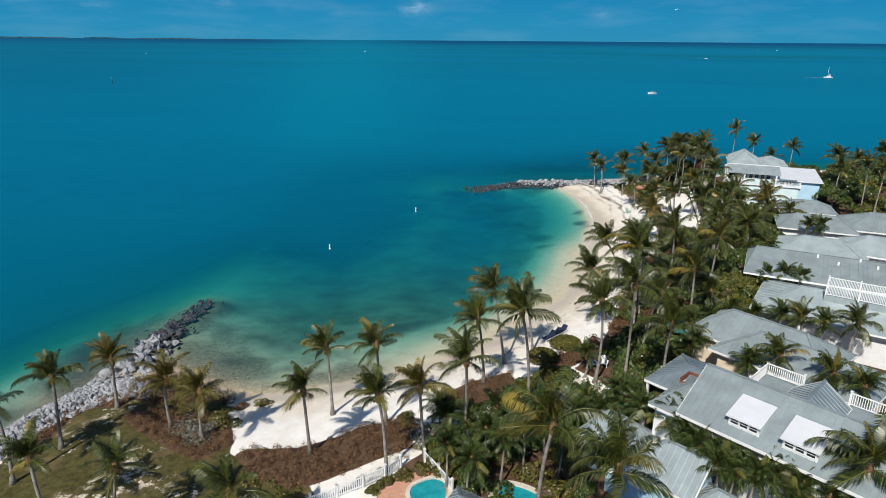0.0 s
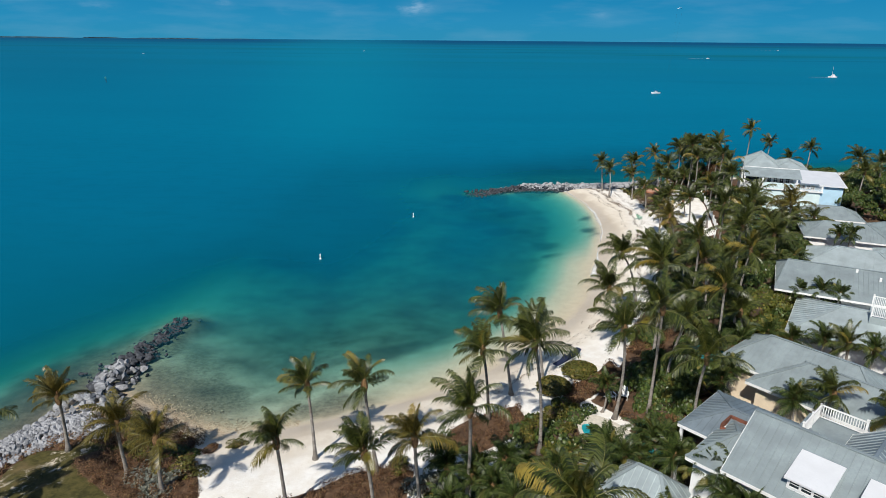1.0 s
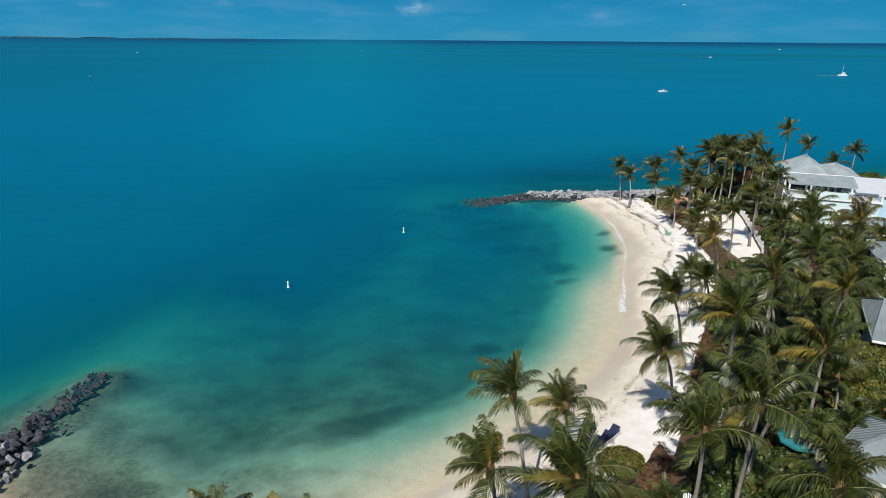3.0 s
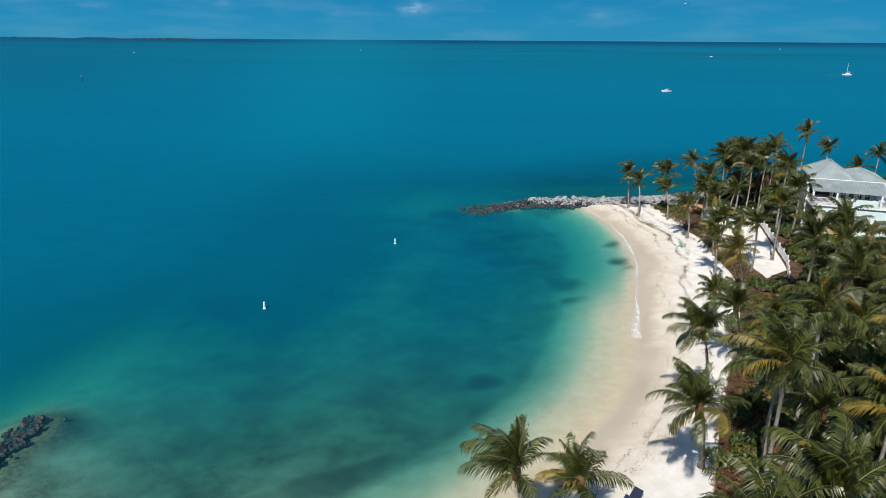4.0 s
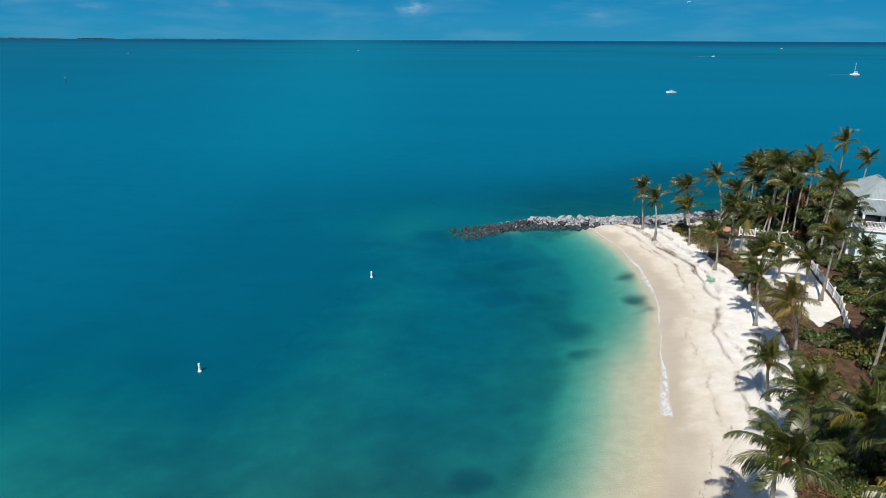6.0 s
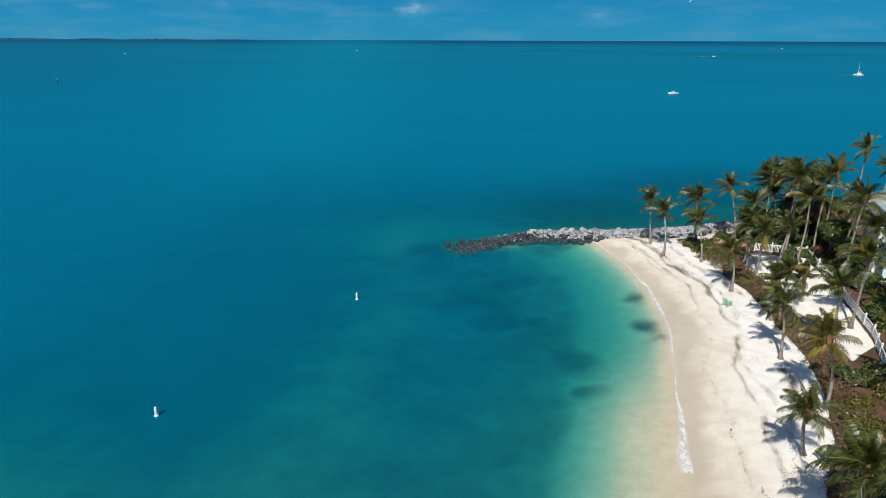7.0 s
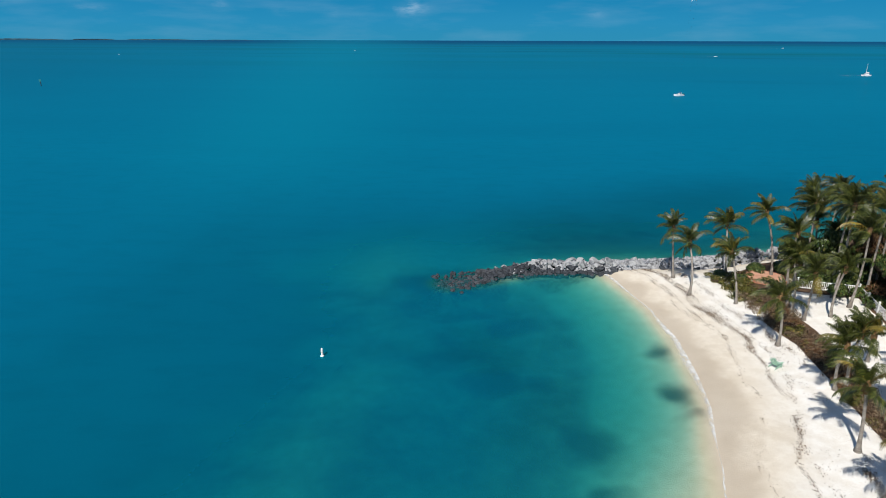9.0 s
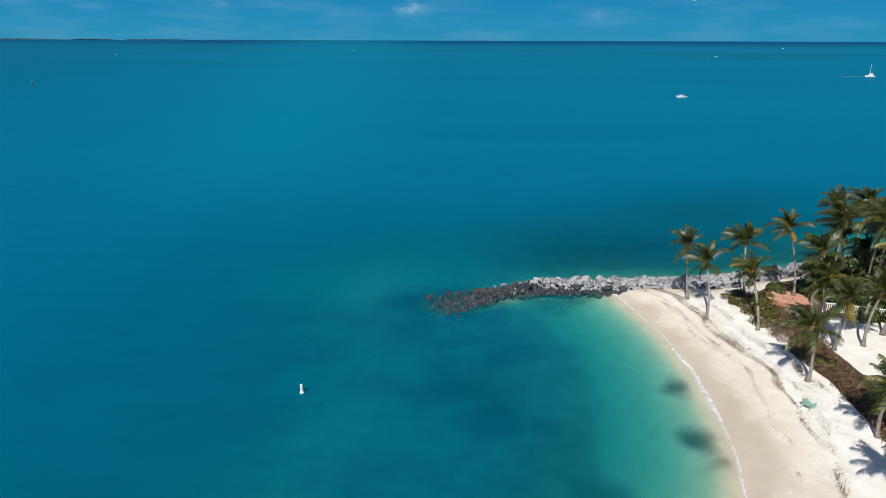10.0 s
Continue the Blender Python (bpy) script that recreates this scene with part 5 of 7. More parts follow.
# ---- palms, each where it stands ----
ROWS_PALM = [
    ((-26.9, 44.8, 8.2), (-28.2, 45.8), 1.0), ((-25.7, 50.0, 6.8), (-26.9, 51.4), 0.9), ((-20.0, 47.2, 6.8), (-21.1, 49.0), 0.95), ((-16.6, 45.5, 7.0), (-17.8, 47.2), 0.9),
    ((-18.0, 36.8, 7.2), (-19.4, 37.6), 0.95), ((-23.3, 36.9, 7.5), (-23.0, 37.0), 0.9), ((-28.9, 41.5, 8.0), (-29.2, 41.8), 0.95), ((-10.0, 34.0, 8.0), (-10.6, 34.6), 1.0),
    ((-8.4, 50.7, 7.9), (-8.4, 51.4), 0.95), ((-4.1, 48.8, 9.3), (-3.6, 50.0), 0.9), ((-8.6, 44.2, 8.1), (-8.9, 45.8), 0.95), ((-3.0, 41.9, 9.3), (-2.9, 43.8), 1.0),
    ((-0.4, 43.6, 9.0), (-0.2, 45.8), 0.95), ((2.7, 42.8, 11.6), (2.6, 46.0), 1.0), ((3.7, 54.1, 9.1), (4.4, 57.0), 0.9), ((5.2, 60.6, 9.2), (6.5, 60.9), 0.9),
    ((6.9, 50.1, 11.8), (8.0, 52.4), 1.0), ((8.5, 62.1, 7.5), (9.5, 63.4), 0.85), ((15.2, 65.8, 9.4), (18.3, 71.3), 0.92), ((18.2, 74.0, 9.9), (22.2, 81.0), 0.92),
    ((14.2, 56.0, 10.2), (14.5, 57.2), 1.05), ((17.0, 56.6, 11.6), (17.4, 58.0), 1.1), ((25.5, 66.2, 9.6), (26.0, 67.0), 1.1), ((7.2, 34.4, 12.6), (7.0, 36.4), 1.05),
    ((10.0, 31.8, 12.0), (10.2, 33.4), 1.05), ((19.3, 53.1, 9.5), (19.8, 54.5), 1.05), ((21.3, 69.3, 10.3), (22.0, 70.8), 1.05), ((25.9, 74.6, 11.3), (26.2, 75.6), 1.05),
    ((30.4, 73.0, 10.9), (30.6, 74.0), 1.0), ((43.0, 101.2, 9.0), (43.2, 102), 1.0), ((47.9, 100.4, 8.6), (48.0, 101), 1.05),
    ((25.7, 90.7, 5.8), (27.2, 92.5), 0.75), ((24.3, 83.0, 7.6), (26.3, 85.7), 0.9), ((19.9, 66.9, 11.5), (20.6, 68.0), 1.1), ((33.9, 112.1, 5.9), (34.5, 113.2), 0.8),
    ((38.3, 115.8, 5.0), (39.5, 117.6), 0.75), ((36.5, 95.2, 9.7), (36.8, 96), 1.0), ((46.1, 107.4, 8.3), (46.4, 108), 0.95), ((40.5, 110.4, 9.1), (41, 111.5), 0.9),
    ((30.3, 97.4, 7.4), (31.4, 97.8), 0.9), ((35.9, 106.2, 7.8), (36.5, 107), 0.9), ((34.7, 112.0, 7.1), (35.2, 113), 0.7),
    ((31.2, 105.4, 6.5), (31.8, 105.6), 0.8), ((33.0, 120.6, 6.6), (33.6, 120.7), 0.8), ((38.2, 125.0, 7.2), (38.4, 125.8), 0.8), ((41.5, 126.0, 7.4), (41.3, 126.4), 0.8),
    ((38.1, 128.1, 7.6), (38.4, 129), 0.8), ((29.2, 138.2, 7.6), (29.6, 137.4), 0.8), ((30.2, 135.4, 6.7), (29.8, 132.6), 0.85), ((36.2, 140.6, 7.3), (36.3, 139.2), 0.85),
    ((34.4, 134.2, 6.0), (33.6, 129.8), 0.85), ((39.5, 138.6, 9.4), (40.7, 137.6), 0.85), ((37.8, 128.4, 7.6), (38.0, 127.4), 0.75), ((41.2, 134.7, 8.2), (41.6, 135.6), 0.9),
    ((48.4, 146.0, 10.0), (48.0, 146.2), 0.85), ((43.8, 137.0, 10.8), (44.0, 137.4), 0.9), ((43.9, 130.6, 12.4), (44.2, 131.4), 0.95), ((47.7, 131.2, 11.8), (48.0, 132), 0.95),
    ((49.8, 133.4, 12.3), (50.0, 134), 0.95), ((45.6, 134.0, 11.6), (45.8, 134.6), 0.9), ((44.1, 127.9, 10.6), (44.4, 128.8), 0.9), ((61.5, 147.4, 13.1), (61.0, 147.0), 0.85),
    ((67.0, 149.7, 10.0), (66.6, 149.5), 0.85), ((74.5, 147.5, 9.3), (74.0, 147.2), 0.85), ((66.2, 139.0, 8.6), (66.4, 139.4), 0.85), ((49.6, 127.4, 10.0), (48.8, 128.0), 0.9),
    ((45.8, 121.0, 12.2), (46.2, 122.0), 0.95), ((47.8, 121.0, 9.2), (48.2, 121.8), 0.95),
    # gardens on the inland side
    ((25.2, 36.6, 9.0), (25.6, 35.0), 1.0), ((30.8, 49.9, 7.3), (30.6, 50.2), 0.75), ((28.0, 52.4, 7.4), (28.0, 52.8), 0.75), ((34.4, 61.6, 6.5), (34.4, 61.8), 0.75), ((38.4, 59.8, 7.0), (38.4, 60.0), 0.8),
]
YELLOWED_AT = ((-25.7, 50.0), (-20.0, 47.2), (-16.6, 45.5), (-0.4, 43.6), (47.9, 100.4), (30.3, 97.4))
YELLOWED = {"fronds": FRONDS_GOLD, "label": "coconut palm with wind-torn yellowing fronds and a slender grey trunk"}
for i, (crown, base, size) in enumerate(ROWS_PALM):
    palm((crown[0], crown[1], crown[2] - (0.95 if crown[1] > 118 else 0.45)), base, size * (0.84 if crown[1] < 52 and crown[0] < 4 else 0.98 if crown[1] > 118 else 1.0), i, **(YELLOWED if crown[:2] in YELLOWED_AT else {}))


def clear_of(x, y, gap):
    return all((x - a) ** 2 + (y - b) ** 2 > gap * gap for a, b in PALMS)


def grove(poly, n, z0, z1, seed, gap=2.6, size=(0.85, 1.1), **more):
    """More palms of the grove, set at random where there is room."""
    r = random.Random(seed)
    xs, ys = [p[0] for p in poly], [p[1] for p in poly]
    tries = 0
    while n and tries < 4000:
        tries += 1
        x, y = r.uniform(min(xs), max(xs)), r.uniform(min(ys), max(ys))
        if polygon_distance(np.array([x]), np.array([y]), poly)[0] < 0 or not clear_of(x, y, gap):
            continue
        palm((x, y, r.uniform(z0, z1)), None, r.uniform(*size), 1000 + seed * 100 + n, **more)
        n -= 1


grove([(18, 60), (22, 66), (25, 78), (30, 90), (35, 100), (43, 104), (46, 98), (42, 88), (35, 82), (31, 70), (24, 62)], 15, 5.5, 8.5, 1, 3.2)
grove([(42, 128), (44, 132), (46, 143), (54, 146), (51, 138), (46, 130)], 9, 6.5, 10.5, 2, 2.4, (0.75, 0.95))
grove([(66, 108), (62, 112), (74, 128), (80, 146), (110, 150), (110, 105)], 22, 5.5, 10.0, 3, 3.0, (0.9, 1.2))
grove([(45, 104), (48, 110), (50, 116), (58, 112), (56, 104)], 5, 3.8, 5.2, 4, 2.2, (0.7, 0.9))

# ---- shrubs ----
def leaf_cloud(name, mat, n, seed, leaf, lumps=7, flat=0.75, spiky=0.0):
    """A bush of unit radius: lumps of leaves, each a small folded quad turned outwards."""
    r = np.random.default_rng(seed)
    cen = r.normal(size=(lumps, 3)) * (0.42, 0.42, 0.22) + (0, 0, 0.38)
    cen[0] = (0, 0, 0.42)
    rad = r.uniform(0.34, 0.6, lumps)
    rad[0] = 0.62
    k = r.integers(0, lumps, n)
    d = r.normal(size=(n, 3))
    d /= np.linalg.norm(d, axis=1)[:, None]
    d[:, 2] = np.abs(d[:, 2]) * 0.9 - 0.15
    p = cen[k] + d * (rad[k] * r.uniform(0.72, 1.06, n))[:, None]
    p[:, 2] = np.maximum(p[:, 2] * flat, 0.02)
    nrm = d + r.normal(size=(n, 3)) * 0.55
    nrm /= np.linalg.norm(nrm, axis=1)[:, None]
    a = np.cross(nrm, r.normal(size=(n, 3)))
    a /= np.linalg.norm(a, axis=1)[:, None]
    b = np.cross(nrm, a)
    if spiky:
        a = d + r.normal(size=(n, 3)) * 0.35
        a /= np.linalg.norm(a, axis=1)[:, None]
        b = np.cross(a, r.normal(size=(n, 3)))
        b /= np.linalg.norm(b, axis=1)[:, None]
    s = leaf * r.uniform(0.6, 1.3, n)[:, None]
    w = s * (0.22 if spiky else 0.5)
    return quads(name, np.stack([p - a * s * 0.5, p + b * w, p + a * s * 0.6, p - b * w], 1), mat)


def core_mesh(seed):
    r = random.Random(seed)
    bm = bmesh.new()
    bmesh.ops.create_icosphere(bm, subdivisions=2, radius=0.66)
    for v in bm.verts:
        v.co *= 0.85 + 0.3 * noise.noise(v.co * 2.3 + Vector((seed, 0, 0)))
        v.co.z = max(0.0, v.co.z * 0.62 + 0.3) * 0.85
    me = bpy.data.meshes.new("woody_core")
    bm.to_mesh(me)
    bm.free()
    me.materials.append(TWIG)
    return me


BUSH = {
    "dark": ([leaf_cloud("foliage", LEAF, 1400, s, 0.14) for s in (1, 2, 3)], "dense dark green broad-leaved shrub"),
    "olive": ([leaf_cloud("foliage", LEAF_OLIVE, 1300, s, 0.12) for s in (4, 5, 6)], "rounded olive-green shrub beside the sand"),
    "yellow": ([leaf_cloud("foliage", LEAF_YELLOW, 1300, s, 0.15) for s in (7, 8)], "yellow-green broad-leaved garden shrub"),
    "rust": ([leaf_cloud("foliage", LEAF_RUST, 900, s, 0.17, spiky=0.5) for s in (9, 10, 11)], "dry rust-brown low shrub on sandy soil"),
    "trimmed": ([leaf_cloud("foliage", LEAF_OLIVE, 2600, s, 0.10, 1, 0.8) for s in (21, 22)], "smooth trimmed mound of olive-green shrub on sand"),
    "grey": ([leaf_cloud("foliage", LEAF_GREY, 1100, s, 0.12) for s in (12, 13)], "low silvery grey-green shrub"),
}
CORES = [core_mesh(s) for s in range(3)]


def bush(kind, x, y, rx, ry=None, h=None, seed=0):
    r = random.Random(seed * 17 + int(x * 10))
    ry, h = ry or rx * r.uniform(0.85, 1.15), h or rx * r.uniform(0.9, 1.2)
    meshes, label = BUSH[kind]
    thing = empty("shrub", x, y, ground_z(x, y) - 0.05, r.uniform(0, 360), label, "shrub", "beach and garden shrubs")
    m = Matrix.Diagonal((rx, ry, h, 1))
    for name, me in (("foliage", r.choice(meshes)), ("woody_core", r.choice(CORES))):
        ob = new(name, me)
        ob.parent, ob.matrix_basis = thing, m
    return thing


def bed(label, poly, mat, gap, radius, height, seed, blades=46, leaf=0.30):
    """A planted bed of low tufts, each a dome of thin leaves, as one mass."""
    r = np.random.default_rng(seed)
    xs, ys = np.array([p[0] for p in poly]), np.array([p[1] for p in poly])
    n = int((xs.max() - xs.min()) * (ys.max() - ys.min()) / (gap * gap) * 2.2)
    px, py = r.uniform(xs.min(), xs.max(), n), r.uniform(ys.min(), ys.max(), n)
    ok = polygon_distance(px, py, poly) > -0.1
    kept = []
    for x, y in zip(px[ok], py[ok]):
        if all((x - a) ** 2 + (y - b) ** 2 > gap * gap * 0.55 for a, b in kept[-260:]):
            kept.append((x, y))
    out = []
    for x, y in kept:
        R, H = radius * r.uniform(0.7, 1.25), height * r.uniform(0.7, 1.3)
        d = r.normal(size=(blades, 3))
        d[:, 2] = np.abs(d[:, 2]) * 0.9 + 0.05
        d /= np.linalg.norm(d, axis=1)[:, None]
        p = d * (R, R, H) * r.uniform(0.65, 1.0, (blades, 1)) + (x, y, ground_z(x, y) - 0.03)
        a = np.cross(d, r.normal(size=(blades, 3))) + 0.25 * d + r.normal(size=(blades, 3)) * 0.15
        a /= np.linalg.norm(a, axis=1)[:, None]
        b = np.cross(a, d + r.normal(size=(blades, 3)) * 0.22)
        b /= np.linalg.norm(b, axis=1)[:, None]
        s = leaf * r.uniform(0.6, 1.3, (blades, 1))
        out.append(np.stack([p - a * s * 0.5, p + b * s * 0.2, p + a * s * 0.6, p - b * s * 0.2], 1))
    ob = new("shrub_bed", quads("shrub_bed", np.concatenate(out), mat))
    return tagged(ob, label, "plant bed", kind="stuff")


RUST_BED = "wide bed of low rust-brown tufts between sand and lawn"
bed(RUST_BED, BEDS["main"], LEAF_RUST, 0.72, 0.50, 0.66, 1, 210, 0.11)
bed(RUST_BED, BEDS["lawn"], LEAF_RUST, 0.72, 0.50, 0.66, 2, 210, 0.11)
bed("strip of dry brown scrub beside the boulders", BEDS["strip"], LEAF_RUST, 0.62, 0.42, 0.45, 3, 100, 0.17)
bed(RUST_BED, BEDS["path"], LEAF_RUST, 0.72, 0.50, 0.66, 4, 210, 0.11)
bed("dry brown scrub between the boulders and the lawn", BEDS["rock_edge"], LEAF_RUST, 0.66, 0.45, 0.5, 23, 100, 0.17)
SHORE_SCRUB = [(-27.6, 56.0), (-25.2, 57.4), (-21.8, 56.0), (-18.4, 54.8), (-17.4, 53.4), (-20.5, 53.2), (-24, 53.0), (-27, 53.8)]
bed("golden-brown scrub on the gravel ridge beside the boulders", SHORE_SCRUB, LEAF_DRY, 0.75, 0.6, 1.0, 27, 190, 0.15)
bed("olive scrub among the golden-brown on the gravel ridge", SHORE_SCRUB, LEAF_OLIVE, 1.7, 0.55, 1.1, 28, 150, 0.15)
bed("dry brown scrub under the palms behind the beach", BEDS["grove_edge"], LEAF_RUST, 0.62, 0.5, 0.6, 24, 100, 0.18)
bed("olive scrub among the brown under the palms", BEDS["grove_edge"], LEAF_OLIVE, 1.5, 0.5, 0.6, 25, 90, 0.17)
bed(RUST_BED, BEDS["mound"], LEAF_RUST, 0.55, 0.42, 0.5, 5, 80, 0.16)
bed("long band of dry brown scrub behind the beach", BEDS["band"], LEAF_DRY, 0.72, 0.5, 0.7, 6, 80, 0.18)
bed("olive scrub mixed into the brown band behind the beach", BEDS["band"], LEAF_OLIVE, 1.7, 0.5, 0.75, 16, 80, 0.16)
bed("low olive scrub on the point", [(33.8, 131.0), (34.2, 136.0), (37.0, 139.0), (38.6, 139.2), (37.4, 134.4), (36.4, 131.6), (35.6, 129)], LEAF_OLIVE, 0.66, 0.5, 0.6, 7)
bed("dry scrub beside the brick patio", [(34.6, 125.3), (34.2, 131.2), (36.4, 132.4), (38.6, 131.2), (38.2, 126)], LEAF_DRY, 0.66, 0.5, 0.6, 26, 90, 0.18)
bed("rough grass tufts at the edge of the lawn", [(-15.0, 44.6), (-11.0, 42.6), (-8.6, 41.6), (-7.4, 39.6), (-9.5, 39.8), (-13.5, 42.6)], LEAF_OLIVE, 0.7, 0.35, 0.25, 8, 30, 0.25)

for kind, x, y, rx, ry, h in (("grey", -19.4, 48.4, 1.9, 1.4, 0.8), ("grey", -18.0, 47.6, 1.3, 1.1, 0.7), ("olive", -17.6, 50.0, 1.5, 1.3, 1.0), ("dark", -18.9, 51.8, 1.4, 1.1, 0.9), ("olive", -20.6, 51.2, 1.2, 1.0, 0.8), ("rust", -18.6, 53.2, 1.0, 0.8, 0.8), ("rust", -16.6, 52.4, 0.9, 0.7, 0.7), ("olive", -14.9, 53.2, 0.8, 0.7, 0.5),
                              ("rust", -24.0, 55.0, 1.4, 1.0, 0.9), ("olive", -22.2, 53.6, 1.2, 1.0, 0.8), ("rust", -26.4, 56.4, 1.2, 1.0, 0.7),
                              ("trimmed", 10.2, 61.5, 2.5, 2.3, 1.5), ("trimmed", 12.9, 64.4, 2.6, 2.3, 1.5), ("olive", -2.4, 50.6, 1.5, 0.9, 0.7), ("grey", 0.2, 47.8, 1.5, 1.3, 1.9), ("grey", 1.4, 47.0, 1.2, 1.2, 1.6),
                              ("olive", 8.4, 55.4, 1.7, 1.4, 1.9), ("dark", 9.6, 54.4, 1.6, 1.5, 1.8), ("olive", 6.8, 53.8, 1.1, 1.0, 1.5), ("yellow", 0.4, 46.2, 1.1, 1.1, 2.0), ("yellow", 1.8, 45.6, 1.0, 1.0, 1.8),
                              ("dark", 30.6, 90.6, 1.7, 1.5, 1.6), ("dark", 29.4, 87.2, 1.6, 1.4, 1.7), ("dark", 26.8, 82.6, 1.8, 1.5, 1.8), ("olive", 32.4, 94.8, 1.6, 1.2, 1.2), ("olive", 33.6, 97.2, 1.6, 1.2, 1.2),
                              ("dark", 35.6, 101.6, 1.9, 1.7, 1.6), ("dark", 25.0, 78.6, 1.5, 1.4, 1.6), ("rust", 36.0, 124.0, 1.3, 1.1, 1.2), ("rust", 36.6, 126.8, 1.2, 1.0, 1.3), ("olive", 35.2, 133.6, 1.4, 1.2, 1.1), ("dark", 36.6, 136.6, 1.3, 1.1, 1.0),
                              ("olive", 34.0, 136.0, 1.2, 1.0, 0.8), ("dark", 35.4, 138.6, 1.3, 1.1, 0.9), ("dark", 40.0, 140.4, 1.5, 1.2, 1.2), ("dark", 43.0, 140.0, 1.8, 1.5, 1.6), 
                              ("dark", 32.0, 66.4, 1.9, 1.7, 2.6), ("yellow", 38.4, 89.0, 2.0, 1.8, 3.0), ("yellow", 34.4, 80.6, 2.0, 2.0, 3.0),
                              ("dark", 41.6, 93.0, 2.2, 2.2, 3.4), ("yellow", 45.0, 97.0, 2.0, 2.0, 3.2), ("olive", 48.4, 104.4, 1.9, 1.7, 2.6), ("dark", 18.4, 60.6, 2.0, 1.9, 2.6), ("dark", 20.4, 58.6, 2.0, 1.8, 2.6), ("dark", 22.4, 62.4, 2.2, 1.8, 2.8),
                              ("olive", -2.6, 42.6, 0.7, 0.7, 0.9), ("yellow", -3.6, 41.8, 0.6, 0.6, 0.8), ("olive", -1.7, 43.4, 0.8, 0.7, 1.0), ("olive", -0.4, 43.9, 0.9, 0.8, 1.1), ("olive", 1.2, 44.0, 0.8, 0.8, 1.0), ("olive", 2.1, 43.0, 0.8, 0.8, 1.0), ("dark", 9.2, 53.0, 1.9, 1.7, 2.3), ("dark", 16.8, 51.4, 1.3, 1.2, 1.8), ("rust", 18.4, 56.0, 1.1, 1.0, 1.4), ("rust", 15.6, 57.2, 0.9, 0.8, 1.0), ("olive", 11.5, 58.4, 0.7, 0.6, 0.8), ("dark", 13.4, 50.6, 1.4, 1.3, 2.0), ("rust", 17.6, 53.2, 1.2, 1.1, 1.8), ("olive", 10.4, 48.4, 1.5, 1.3, 1.8)):
    bush(kind, x, y, rx, ry, h)


def thicket(poly, n, kinds, r0, r1, seed, gap=1.6, tall=1.15):
    r = random.Random(seed)
    xs, ys = [p[0] for p in poly], [p[1] for p in poly]
    done, tries = [], 0
    while len(done) < n and tries < 5000:
        tries += 1
        x, y = r.uniform(min(xs), max(xs)), r.uniform(min(ys), max(ys))
        if polygon_distance(np.array([x]), np.array([y]), poly)[0] < 0 or any((x - a) ** 2 + (y - b) ** 2 < gap * gap for a, b in done):
            continue
        done.append((x, y))
        s = r.uniform(r0, r1)
        bush(r.choice(kinds), x, y, s, None, s * tall * r.uniform(0.8, 1.2), seed + len(done))


thicket([(17, 62), (20, 70), (24, 79), (29, 88), (35, 98), (42, 102), (44, 96), (40, 88), (34, 82), (31, 76), (28, 66), (22, 60)], 62, ("dark", "dark", "olive", "yellow"), 1.1, 2.0, 1)
thicket([(8, 50), (10.2, 54.4), (10.9, 52.4), (12.6, 50.2), (10, 47)], 9, ("dark", "olive", "yellow"), 0.9, 1.5, 2)
thicket([(7.8, 56.6), (10.2, 58.6), (11.6, 58.2), (11.4, 56.0), (9.4, 54.6)], 8, ("dark", "olive", "yellow", "olive"), 0.8, 1.4, 12, 1.3)
thicket([(44, 104), (47, 112), (49, 120), (60, 114), (58, 104), (50, 102)], 22, ("dark", "dark", "yellow"), 1.1, 2.0, 3, 1.9)
thicket([(46, 127), (44, 136), (46, 145), (56, 146), (53, 130)], 26, ("dark", "dark", "rust"), 1.2, 2.2, 4, 1.9)
thicket([(64, 104), (66, 116), (72, 134), (70, 150), (110, 152), (110, 104)], 46, ("dark", "dark", "olive", "yellow"), 1.8, 3.2, 5, 3.2)
thicket([(2, 44), (7, 48), (12, 47), (12, 36), (3, 36)], 16, ("dark", "olive", "dark"), 0.9, 1.5, 6, 1.6)

thicket([(0.6, 46.8), (0.0, 49.0), (2.2, 48.8), (5.4, 49.6), (5.6, 45.0), (2.4, 44.6)], 12, ("dark", "dark", "olive"), 0.8, 1.3, 31, 1.2, 1.2)
thicket([(17.2, 57.8), (18.0, 64.0), (20.6, 65.0), (20.4, 58.0)], 8, ("dark",), 1.2, 1.8, 32, 1.5, 1.5)
thicket([(66, 148), (68, 156), (100, 164), (150, 168), (150, 152), (100, 148)], 44, ("dark", "dark", "olive"), 2.0, 3.4, 33, 2.8, 1.0)
thicket(BEDS["band"], 12, ("rust", "olive", "rust"), 0.7, 1.15, 21, 1.5, 0.95)
thicket([(42, 104), (45, 115), (47, 124), (49, 130), (52.5, 128), (50.5, 118), (48, 106)], 30, ("dark", "dark", "olive"), 0.9, 1.7, 22, 1.5, 1.1)


